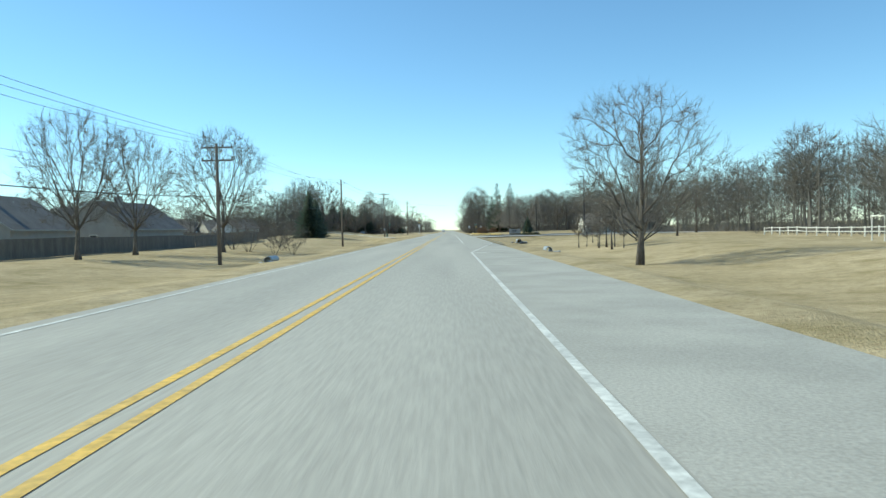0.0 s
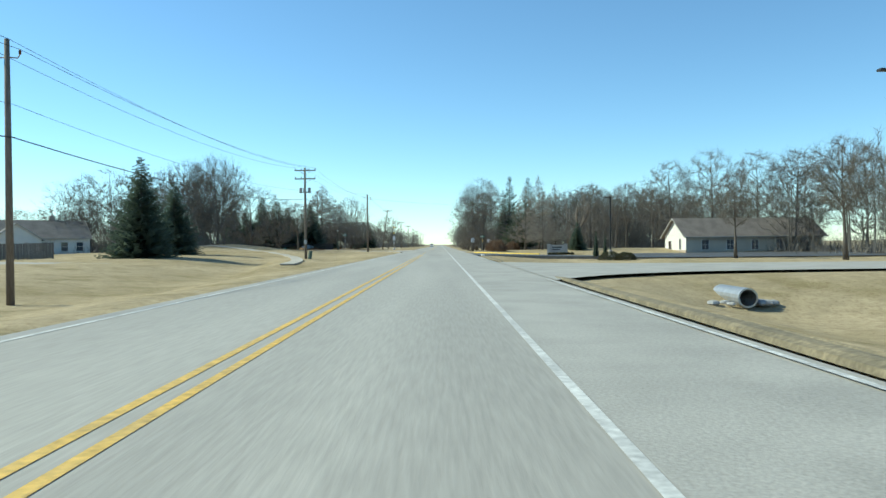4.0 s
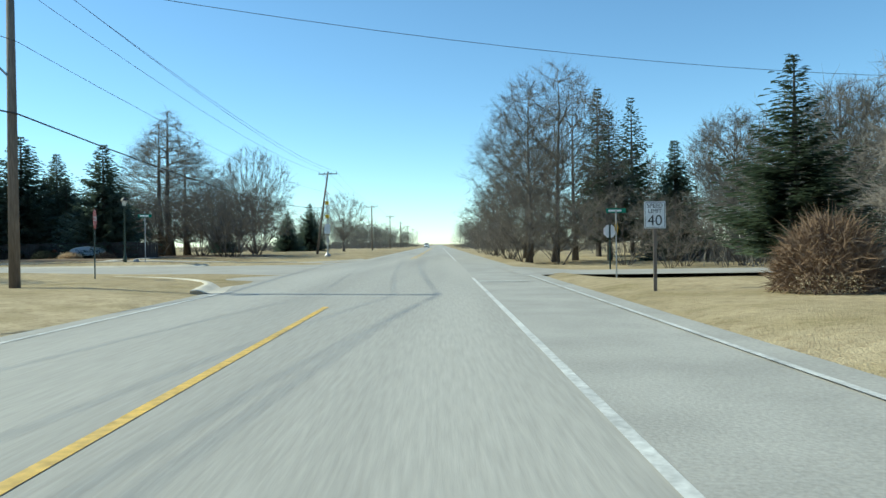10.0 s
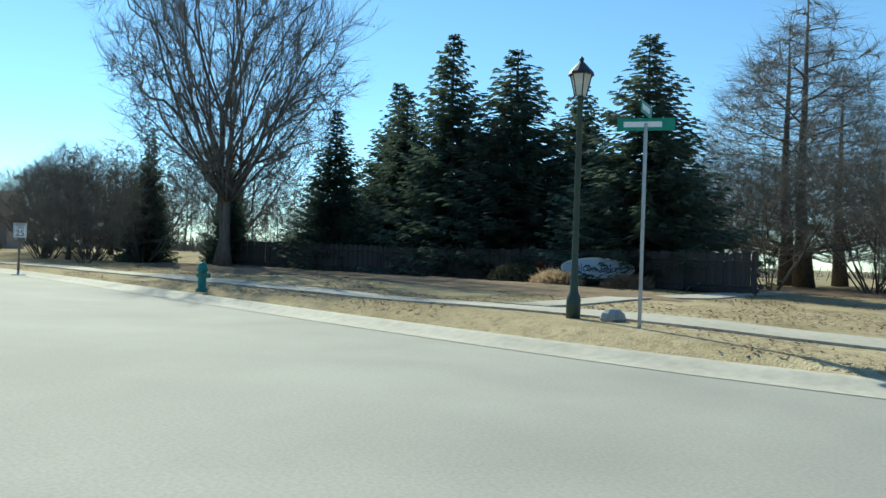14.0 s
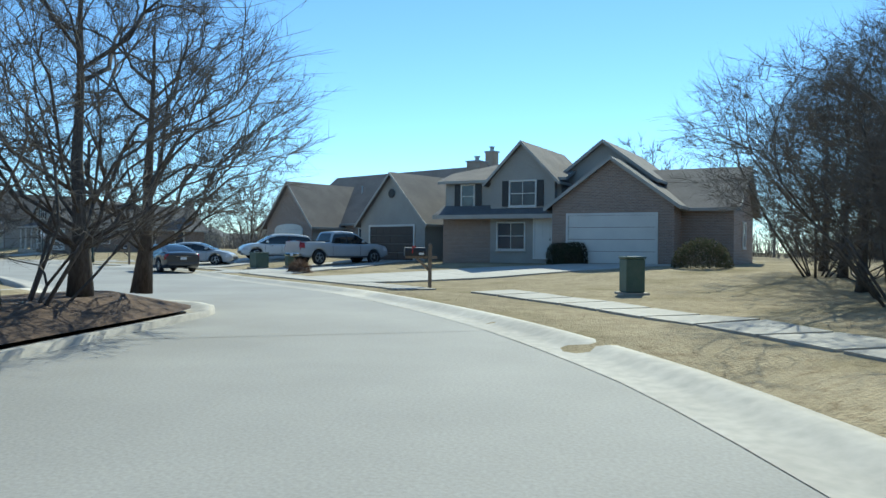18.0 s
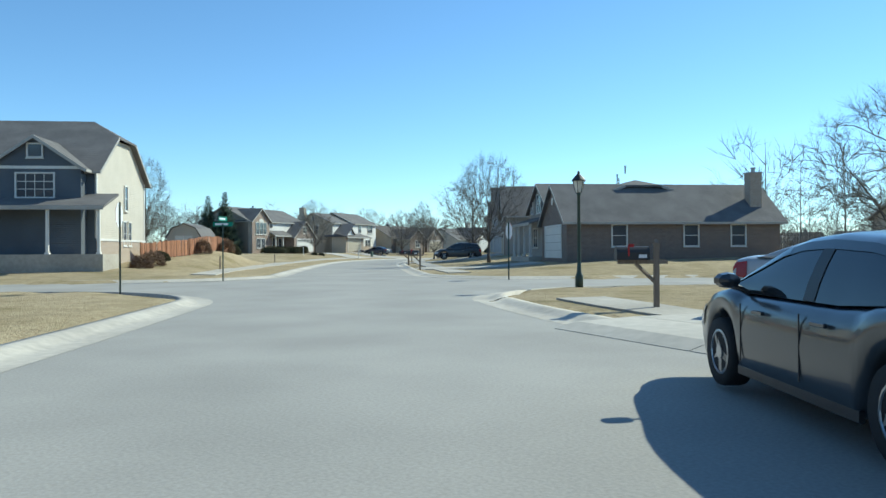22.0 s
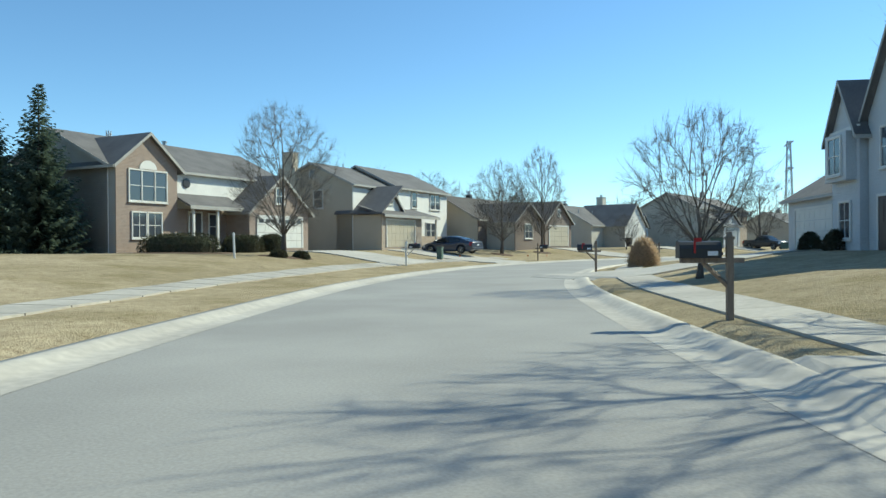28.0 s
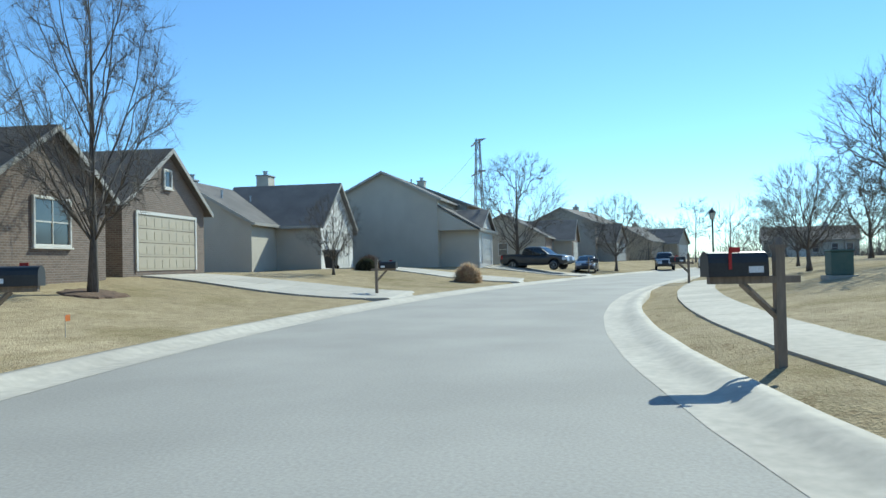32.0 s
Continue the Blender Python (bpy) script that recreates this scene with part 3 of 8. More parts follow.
mouth = np.linspace(0, 1, 24)
mx = 6.55 + 42 * mouth ** 1.6
flare = 8.5 * np.exp(-(mx - 6.55) / 4.5)
south, north = 129.0 - flare * 0.95, 141.0 + flare * 0.95
rise = np.interp(mx, [6.5, 9, 48], [0.001, 0.01, -0.06])
lane = Shape().add([*zip(mx, south, rise), *zip(mx, north, rise)], [(k, k + 1, k + 25, k + 24) for k in range(23)])
tagged(part("side_drive", lane, M_SHOULDER), "pale paved drive off the country road beside the culvert", "driveway", kind="structure")
wider = LINE + normals(LINE) * (HALF + 1.4 * bay(*(LINE + normals(LINE) * 4.9).T))[:, None]
inner, count = LINE - normals(LINE) * HALF, len(LINE)
street = part("street", Shape().add([(*q, 0.002) for q in inner] + [(*q, 0.002) for q in wider], [(k, k + count, k + count + 1, k + 1) for k in range(count - 1)]), M_STREET)
tagged(street, "pale grey concrete street that curves between the houses", "street", kind="structure")
cr = resample([tuple(CROSS_A[0]), CROSS_AT, tuple(CROSS_A[1])], 2.5)
cross = part("cross_street", ribbon(Shape(), cr, -4.6, 4.6, -0.003), M_STREET)
tagged(cross, "pale grey concrete side street", "street", kind="structure")
apron = Shape()
left_edge = [(-4.3, 226), (-5.5, 232), (-9, 236.5), (-14, 238.3), (-22, 239), (-54, 239.3), (-61, 239.9), (-66.96, 240.81)]
right_edge = [(-4.3, 272), (-5.2, 265), (-8, 259.6), (-13, 256.8), (-22, 256.2), (-42, 256.6), (-52, 256.2), (-58.5, 254.4), (-63.7, 252.1), (-67.75, 249.85)]
LE, RE = resample(left_edge, 1.2), resample(right_edge, 1.2)
hub = resample([(-4.3, 249), (-20, 248.5), (-56, 248.5), (-64, 246)], 1.2)
for edge, flip in ((LE, False), (RE, True)):
    k = np.linspace(0, 1, 60)
    ia, ib = [np.stack([np.interp(k, np.linspace(0, 1, len(e)), e[:, j]) for j in (0, 1)], 1) for e in (edge, hub)]
    f = [(i, i + 60, i + 61, i + 1) for i in range(59)]
    apron.add([(*q, -0.001) for q in ia] + [(*q, -0.001) for q in ib], [g[::-1] for g in f] if flip else f)
tagged(part("street_entry", apron, M_STREET), "pale concrete entry of the side street", "street", kind="structure")
kerb_along("kerb_entry_south", LE, -1)
kerb_along("kerb_entry_north", RE, 1)

flares = Shape()
for sa in (-1, 1):
    for so in (-1, 1):
        q = corner_arc(sa, so)
        o = np.array(CROSS_AT)
        m = o + ALONG * sa * 3.4 + ACROSS * so * (HALF - 1.4)
        q = np.r_[[o + ALONG * sa * (5.6 + BEND) + ACROSS * so * (HALF - 1.4)], q, [o + ALONG * sa * 3.4 + ACROSS * so * (HALF + BEND + 1)]]
        vs = [(*m, -0.006)] + [(*p, -0.006) for p in q]
        flares.add(vs, [(0, i, i + 1) for i in range(1, len(vs) - 1)])
tagged(part("street_corner", flares, M_STREET), "pale concrete corners of the crossing streets", "street", kind="structure")
side = np.stack([np.linspace(5.5, 60, 40), np.full(40, 243.3)], 1)
wide = 3.1 + 4.0 * (1 - smooth(0, 5.5, side[:, 0] - 5.5)) ** 2
zz = np.interp(side[:, 0], [5.5, 10, 60], [0.001, -0.2, -0.2])
sd = Shape().add([(q[0], q[1] - w, z) for q, w, z in zip(side, wide, zz)] + [(q[0], q[1] + w, z) for q, w, z in zip(side, wide, zz)], [(i, i + 1, i + 41, i + 40) for i in range(39)])
tagged(part("side_road", sd, M_STREET), "pale concrete side road between bare trees", "road", kind="structure")

# the kerbs and walks along the street, open at the side street
along = (LINE - np.array(CROSS_AT)) @ np.array([-0.656, -0.755])
edge_n = normals(LINE)


def cut(at, keep):
    """The street's line on one side of the crossing, with an end exactly there."""
    k = np.argmax(along > at)
    f = (at - along[k - 1]) / (along[k] - along[k - 1])
    p, q = LINE[k - 1] * (1 - f) + LINE[k] * f, edge_n[k - 1] * (1 - f) + edge_n[k] * f
    if keep < 0:
        return np.r_[LINE[:k], [p]], np.r_[edge_n[:k], [q]]
    return np.r_[[p], LINE[k:]], np.r_[[q], edge_n[k:]]


before, nb = cut(-4.6 - BEND, -1)
after, na = cut(4.6 + BEND, 1)
on_right, on_left = before[:, 0] < -65.5, before[:, 0] < -69.3


def side_line(p, n, o):
    return p + n * o


def corner(sa, so):
    """A rounded kerb from the street into the side street, and on along it."""
    arc = corner_arc(sa, so)
    ends = [side_line(after[:1], na[:1], o)[0] for o in (HALF, -HALF)] + [side_line(before[-1:], nb[-1:], o)[0] for o in (HALF, -HALF)]
    end = min(ends, key=lambda e: np.linalg.norm(e - arc[0]))
    arc = arc + (end - arc[0]) * np.clip(1 - np.arange(len(arc)) / 6, 0, 1)[:, None]
    far = arc[-1] + ACROSS * so * np.linspace(1.5, 45, 30)[:, None]
    return np.r_[arc, far]


bend_edge = side_line(before, nb, (HALF + 1.0 * bay(*side_line(before, nb, 4.9).T))[:, None])
kerb_along("kerb_street_right", bend_edge[on_right], 1)
kerb_along("kerb_street_left", side_line(before[on_left], nb[on_left], -HALF), -1)
kerb_along("kerb_street_far_right", side_line(after, na, HALF), 1)
kerb_along("kerb_street_far_left", side_line(after, na, -HALF), -1)
kerb_along("kerb_corner_a", corner(-1, 1), 1)
kerb_along("kerb_corner_b", corner(-1, -1), -1)
kerb_along("kerb_corner_c", corner(1, 1), -1)
kerb_along("kerb_corner_d", corner(1, -1), 1)


def draped(shape, p, a, b, lift, thick=0.1):
    """A slab strip that follows the ground."""
    nn = normals(p)
    l, r = p + nn * a, p + nn * b
    zl, zr = [np.maximum(height(q[:, 0], q[:, 1]), -0.02) + lift for q in (l, r)]
    n = len(p)
    vs = [(*q, z) for q, z in zip(l, zl)] + [(*q, z) for q, z in zip(r, zr)]
    vs += [(*q, z - thick) for q, z in zip(l, zl)] + [(*q, z - thick) for q, z in zip(r, zr)]
    fs = [(i, i + n, i + n + 1, i + 1) for i in range(n - 1)]
    fs += [(i + 1, i + 1 + 2 * n, i + 2 * n, i) for i in range(n - 1)] + [(i + n, i + 3 * n, i + 3 * n + 1, i + n + 1) for i in range(n - 1)]
    fs += [(0, 2 * n, 3 * n, n), (n - 1, 2 * n - 1, 4 * n - 1, 3 * n - 1)]
    return shape.add(vs, fs)


def walk_slabs(name, p, a, b):
    """A pavement of separate slabs with open joints."""
    base = tagged(new(name), "pale concrete pavement slabs beside the street", "pavement", kind="structure")
    s = np.r_[0, np.cumsum(np.hypot(*np.diff(p, axis=0).T))]
    n = int(s[-1] / 1.5)
    for k in range(n):
        t = np.linspace(k * 1.5 + 0.012, (k + 1) * 1.5 - 0.012, 2)
        q = np.stack([np.interp(t, s, p[:, j]) for j in (0, 1)], 1)
        part("slab", draped(Shape(), q, a, b, 0.045), M_WALKWAY, base)
    return base


walk_slabs("pavement_right", side_line(after, na, HALF)[:84], 1.35, 2.6)
walk_slabs("pavement_left", side_line(after, na, -HALF)[:62], -4.4, -3.1)
walk_slabs("pavement_bend", bend_edge[on_right], 1.2, 2.45)
walk_slabs("pavement_entry", RE[8:-1], 2.6, 3.9)


def driveway(x0, y0, x1, y1, w0, w1, label="pale concrete driveway from the street to the garage"):
    d = np.array([x1 - x0, y1 - y0])
    f = np.r_[0, 0.42 / np.hypot(*d), np.linspace(0, 1, 9)[1:]]
    p = np.stack([x0 + d[0] * f, y0 + d[1] * f], 1)
    d /= np.hypot(*d)
    nn = np.array([d[1], -d[0]])
    base = tagged(new("driveway"), label, "driveway", kind="structure")
    ws = (w0 + (w1 - w0) * f) / 2
    for k in range(9):
        for s in (-1, 1):
            e0, e1 = p[k] + d * (0.01 if k > 1 else 0), p[k + 1] - d * (0.01 if k else 0)
            quad = [e0 + nn * s * 0.01, e0 + nn * s * ws[k], e1 + nn * s * ws[k + 1], e1 + nn * s * 0.01]
            zz = [0.012 if k == 0 and i < 2 else max(gz(*q), 0.055 if k < 2 else -0.02) + 0.06 for i, q in enumerate(quad)]
            if s < 0:
                quad, zz = quad[::-1], zz[::-1]
            vs = [(*q, z) for q, z in zip(quad, zz)] + [(*q, z - 0.12) for q, z in zip(quad, zz)]
            part("slab", Shape().add(vs, [(3, 2, 1, 0), (0, 1, 5, 4), (1, 2, 6, 5), (2, 3, 7, 6), (3, 0, 4, 7)]), M_DRIVE, base)
    return base


# ---- trees ----
HABITS = {  # crown foot, crown widest, half width, tips, limbs, rise of the limbs, top of the leader
    "oak": (0.17, 0.55, 0.47, 900, 20, 1.05, 0.90), "vase": (0.20, 0.60, 0.40, 900, 17, 1.9, 0.42), "wild": (0.06, 0.42, 0.34, 900, 28, 0.8, 0.95),
    "cypress": (0.12, 0.34, 0.36, 950, 60, 0.35, 0.985), "crab": (0.20, 0.62, 0.62, 800, 8, 1.1, 0.02), "pyramid": (0.19, 0.50, 0.36, 900, 26, 1.5, 0.88), "tall": (0.38, 0.72, 0.26, 700, 18, 1.1, 0.95)}


def crown_tips(rng, habit, n):
    """Ends of the branches: points in the crown's rounded volume, most of them near its skin. A tree one unit high."""
    foot, mid, half = HABITS[habit][:3]
    lump = rng.uniform(0, 6.28, 4)
    pts = []
    while len(pts) < n:
        u, a = rng.random(), rng.uniform(0, 2 * math.pi)
        z = foot + (1 - foot) * u
        if habit == "cypress":
            r = half * min(1.0, (z - foot) / 0.10 + 0.3) * (1 - ((z - foot) / (1 - foot)) ** 1.5)
        else:
            k = (z - mid) / ((1 - mid) if z > mid else (mid - foot))
            r = half * math.sqrt(max(1 - k * k, 0))
        r *= 1 + 0.13 * math.sin(3 * a + lump[0] + 5 * z) + 0.09 * math.sin(5 * a + lump[1] - 9 * z)
        if rng.random() > (r / half) ** 1.1 + 0.05:
            continue
        q = r * rng.uniform(0.12, 1.0) ** 0.42
        pts.append((q * math.cos(a), q * math.sin(a), z))
    return np.array(pts)


def split(rng, pts, k, tall=1.0):
    """Groups points round k centres; a small weight on height makes upright sheaves."""
    size = np.array([1, 1, tall])
    c = pts[rng.choice(len(pts), k, replace=False)]
    for _ in range(4):
        g = np.argmin((((pts[:, None] - c[None]) * size) ** 2).sum(2), 1)
        c = np.array([pts[g == i].mean(0) if (g == i).any() else c[i] for i in range(k)])
    return [pts[g == i] for i in range(k) if (g == i).any()]


def grow(rng, habit, n=None, far=False):
    """A bare tree one unit high: trunk and limbs, fine branches, and twigs as thin slivers."""
    foot, _, _, tips, limbs, rise, leader = HABITS[habit]
    n = n or tips
    stout = {"oak": 0.021, "vase": 0.019, "wild": 0.016, "cypress": 0.017, "crab": 0.015, "tall": 0.016, "pyramid": 0.017}[habit]
    tall = {"vase": 0.45, "pyramid": 0.45, "oak": 0.7, "tall": 0.75}.get(habit, 1.0)
    big, fine, slivers = [], [], []
    pts = crown_tips(rng, habit, n)
    lean = rng.normal(0, 0.006, (6, 2)).cumsum(0)
    heights = np.linspace(0, max(leader, 0.02), 6)
    axis = np.c_[lean - lean[0], heights]
    if habit != "crab":
        big.append((axis, [stout * (0.6 if far else 1.0) * (1.35 if k == 0 else 1 - (0.94 if leader > 0.6 else 0.72) * (k / 5) ** 0.8) for k in range(6)], 7))

    def on_axis(z):
        return np.array([np.interp(z, heights, axis[:, 0]), np.interp(z, heights, axis[:, 1]), z])

    def limb(p, d, group, depth):
        c = group.mean(0)
        r = max(stout * 0.80 * (len(group) / n) ** 0.45, 0.0007 if not far else 0.0016)
        if len(group) <= 2 or depth > 9:
            for q in group:
                m = p + (q - p) * 0.5 + d * 0.12 * np.linalg.norm(q - p) + rng.normal(0, 0.006, 3)
                (fine if not far else slivers).append((np.array([p, m, q]), [r, r * 0.7, r * 0.4], 3) if not far else (p, q, r))
                w = (q - m) / max(np.linalg.norm(q - m), 1e-6)
                for _ in range(9 if not far else 7):
                    b = p + (q - p) * rng.uniform(0.0, 1.0)
                    g = w + rng.normal(0, 0.36, 3) + np.array([0, 0, 0.3])
                    slivers.append((b, b + g / np.linalg.norm(g) * rng.uniform(0.03, 0.085) * (1.0 if not far else 1.5), 0.00045 if not far else 0.0013))
            return
        v = c - p
        e = p + v * rng.uniform(0.38, 0.52) + rng.normal(0, 0.006, 3)
        m = (p + e) / 2 + d * 0.10 * np.linalg.norm(v) + rng.normal(0, 0.004, 3)
        r2 = r * 0.86
        if far:
            slivers.append((p, e, r))
        else:
            (big if depth < 2 else fine).append((np.array([p, m, e]), [r, (r + r2) / 2, r2], 6 if depth < 2 else 4 if len(group) > 20 else 3))
        w = (e - m) / max(np.linalg.norm(e - m), 1e-6)
        if len(group) < 14:
            for _ in range(5 if not far else 2):
                b = p + (e - p) * rng.random()
                g = w + rng.normal(0, 0.6, 3)
                slivers.append((b, b + g / np.linalg.norm(g) * rng.uniform(0.04, 0.10), 0.0005 if not far else 0.0013))
        for g in split(rng, group, 2 if len(group) < 12 or rng.random() < 0.7 else 3, (tall + 1) / 2):
            limb(e, w, g, depth + 1)

    for group in split(rng, pts, min(limbs, n // 3), tall):
        c = group.mean(0)
        out = math.hypot(c[0], c[1])
        top = leader if leader > 0.3 else 0.05
        z = min(max(c[2] - out * rise, foot * (0.75 if habit != "vase" else 0.95) * (habit != "crab")), top * 0.97)
        p = on_axis(z) if habit != "crab" else np.array([c[0], c[1], 0]) * 0.10
        d = np.array([c[0], c[1], out * (0.25 if habit in ("oak", "cypress", "wild") else 1.4)])
        limb(p, d / max(np.linalg.norm(d), 1e-6), group, 0 if len(group) > 5 else 2)
    return big, fine, slivers


def sliver_mesh(shape, slivers, k, rng):
    a = np.array([q[0] for q in slivers]) * k
    b = np.array([q[1] for q in slivers]) * k
    u = np.cross(b - a, rng.normal(0, 1, a.shape))
    u *= (np.array([q[2] for q in slivers]) * k / np.maximum(np.linalg.norm(u, axis=1), 1e-9))[:, None]
    o = len(shape.v)
    shape.v += [tuple(p) for t in zip(a - u, a + u, b) for p in t]
    shape.f += [(o + 3 * i, o + 3 * i + 1, o + 3 * i + 2) for i in range(len(a))]


def tree_meshes(name, seed, height_m, habit, material=None):
    rng = np.random.default_rng(seed)
    big, fine = Shape(), Shape()
    big.smooth = True
    trunk, branches, slivers = grow(rng, habit)
    for pts, rad, sides in trunk:
        big.tube(pts * height_m, [r * height_m for r in rad], sides)
    for pts, rad, sides in branches:
        fine.tube(pts * height_m, [r * height_m for r in rad], sides)
    sliver_mesh(fine, slivers, height_m, rng)
    return big.mesh(name + "_trunk", M_BARK), fine.mesh(name + "_crown", material or M_TWIG)


TREES = {"oak": [tree_meshes("oak", 11, 10, "oak"), tree_meshes("oak", 12, 10, "oak")],
         "vase": [tree_meshes("pear", 21, 10, "vase"), tree_meshes("pear", 22, 10, "vase")],
         "cypress": [tree_meshes("cypress", 31, 10, "cypress", M_TWIGTAN)],
         "crab": [tree_meshes("crab", 41, 6, "crab"), tree_meshes("crab", 42, 6, "crab")],
         "wild": [tree_meshes("wild", 71, 10, "wild"), tree_meshes("wild", 72, 10, "wild")],
         "pyramid": [tree_meshes("pyramid", 81, 10, "pyramid"), tree_meshes("pyramid", 82, 10, "pyramid")],
         "tall": [tree_meshes("tall", 51, 10, "tall"), tree_meshes("tall", 52, 10, "tall")]}
BASE_H = {"pyramid": 10, "oak": 10, "wild": 10, "vase": 10, "cypress": 10, "crab": 6, "tall": 10}
KINDS = {"pyramid": "bare tree with a straight stem and an oval crown", "oak": "bare spreading shade tree with a dark trunk on the lawn", "vase": "bare tree with upright fanning limbs on the lawn",
         "cypress": "bare tan conical cypress with fine level branches", "crab": "low bare tree with several trunks",
         "wild": "bushy bare tree branched down to the ground",
         "tall": "tall bare tree with a long straight trunk"}


def tree(habit, x, y, h, turn=0.0, var=0, wide=1.0, label="", z=None):
    k = h / BASE_H[habit]
    m = Matrix.Translation((x, y, (gz(x, y) if z is None else z) - 0.08)) @ Matrix.Rotation(radians(turn), 4, "Z") @ Matrix.Diagonal((k * wide, k * wide, k, 1))
    ob = thing("bare_tree", m, label or KINDS[habit], "tree")
    t, c = TREES[habit][var % len(TREES[habit])]
    part("trunk", t, M_BARK, ob)
    part("crown", c, M_TWIG, ob)
    return ob


def conifer_meshes(name, seed, h, r, material, droop=0.25, open_=0.0):
    """Whorls of boughs, each a spine fringed with narrow hanging sprays, up to a pointed leader."""
    rng = np.random.default_rng(seed)
    trunk, crown = Shape(), Shape()
    trunk.tube([(0, 0, 0), (0, 0, h * 0.5), (0, 0, h * 0.98)], [h * 0.018, h * 0.011, 0.012], 7)
    z = h * 0.02 + open_ * h * 0.25
    va = []
    while z < h * 0.985:
        f = z / h
        rad = r * (1 - f) ** 0.95 * rng.uniform(0.88, 1.06) * 1.06 + 0.05
        for k in range(max(7, int(20 * (1 - f) + 7))):
            if open_ and rng.random() < open_ * 0.75:
                continue
            a = rng.uniform(0, 2 * math.pi)
            L = rad * rng.uniform(0.70, 1.12) * (rng.uniform(0.75, 1.25) if open_ else 1)
            rise = rng.uniform(-0.08, 0.08) - droop * (1 - f) + 0.55 * f
            ca, sa = math.cos(a), math.sin(a)
            steps = max(3, int(L / 0.17))
            for s in range(steps):
                t = (s + rng.random()) / steps
                cx, cz = L * t, z + L * (rise * t + 0.20 * t * t * t)
                side = (0.20 + 0.36 * L * (1 - t)) * rng.uniform(0.6, 1.0)
                for sg in (-1, 1):
                    ex, ey = cx + side * rng.uniform(0.45, 0.95), sg * side * rng.uniform(0.35, 0.9)
                    ez = cz - side * rng.uniform(0.05, 0.55 if not open_ else 0.2) + rng.normal(0, 0.02)
                    w = 0.06 + 0.17 * side
                    for x, y, q in ((cx - w, 0.0, cz), (cx + w, sg * w * 0.4, cz + 0.02), (ex, ey, ez)):
                        va.append((x * ca - y * sa, x * sa + y * ca, q))
        z += h * 0.021 + 0.02
    crown.add(va, [(3 * i, 3 * i + 1, 3 * i + 2) for i in range(len(va) // 3)])
    return trunk.mesh(name + "_trunk", M_BARK), crown.mesh(name + "_crown", material)


SPRUCE = [conifer_meshes("spruce", 61, 10, 2.9, M_NEEDLE, 0.16), conifer_meshes("spruce", 62, 10, 3.1, M_NEEDLE, 0.20)]
PINES = [conifer_meshes("pine", 63, 10, 2.7, M_PINE, -0.05, 0.45), conifer_meshes("pine", 64, 10, 3.0, M_PINE, 0.0, 0.35)]


def conifer(x, y, h, turn=0.0, var=0, wide=1.0, pine=False):
    k = h / 10
    src = (PINES if pine else SPRUCE)[var % 2]
    m = Matrix.Translation((x, y, gz(x, y) - 0.06)) @ Matrix.Rotation(radians(turn), 4, "Z") @ Matrix.Diagonal((k * wide, k * wide, k, 1))
    ob = thing("pine_tree" if pine else "spruce_tree", m, "tall irregular pine with gaps in its crown" if pine else "dark green conical spruce with drooping boughs", "tree")
    part("trunk", src[0], M_BARK, ob)
    part("crown", src[1], M_NEEDLE, ob)
    return ob


def shrub_mesh(name, seed, rx, ry, rz, material, n=900, size=0.16, reach=1.0):
    rng = np.random.default_rng(seed)
    s = Shape()
    for _ in range(n):
        d = rng.normal(0, 1, 3)
        d /= np.linalg.norm(d)
        d[2] = abs(d[2])
        rr = rng.uniform(0.55, 1.05) ** 0.5
        p = np.array([d[0] * rx, d[1] * ry, d[2] * rz * 0.97 + 0.03]) * rr
        t = (d * 0.6 + rng.normal(0, 0.6, 3)) * reach
        u = np.cross(t, rng.normal(0, 1, 3))
        u *= size * (0.3 if size < 0.3 else 0.05) / np.linalg.norm(u)
        e = p + t * size
        s.add([p - u, p + u, e], [(0, 1, 2)])
    return s.mesh(name, material)


def clipped_hedge(x, y, rx, ry, h, turn, label, seed=1):
    """A hedge cut to a rounded block: many small leaves near its flat faces."""
    rng = np.random.default_rng(seed)
    s = Shape()
    for _ in range(3600):
        d = rng.normal(0, 1, 3)
        d[2] = abs(d[2])
        d /= (np.abs(d) ** 4).sum() ** 0.25
        p = d * np.array([rx, ry, h]) * rng.uniform(0.86, 1.0) * (1 + 0.05 * math.sin(3 * d[0] + 4 * d[1]))
        t = d * 0.05 + rng.normal(0, 0.045, 3)
        u = np.cross(t, rng.normal(0, 1, 3))
        u *= 0.028 / max(np.linalg.norm(u), 1e-6)
        s.add([p - u, p + u, p + t], [(0, 1, 2)])
    s.turned([(0.80, 0.0), (0.84, 0.5 * h), (0.70, 0.84 * h), (0.2, 0.88 * h)], 14, Matrix.Diagonal((rx, ry, 1, 1)))
    ob = new("hedge", s.mesh("hedge", M_HEDGE))
    ob.matrix_world = pose(x, y, gz(x, y) - 0.03, 0, 0, turn)
    return tagged(ob, label, "hedge")


SHRUBS = {}


def shrub(x, y, rx, rz, material, label, seed=1, ry=None, turn=0.0, n=1100, name="shrub"):
    twig = material in (M_DRYBUSH, M_PAMPAS)
    key = (round(rx, 1), round(rz, 1), material.name, seed)
    if key not in SHRUBS:
        SHRUBS[key] = shrub_mesh(name, seed, rx, ry or rx, rz, material, int(n * (2.2 if twig else 3.2)), 0.30 if twig else 0.12, 0.55 if rx < 1 or not twig else 1.0)
    ob = new(name, SHRUBS[key])
    ob.matrix_world = pose(x, y, gz(x, y) - 0.03, 0, 0, turn)
    return tagged(ob, label, "shrub")


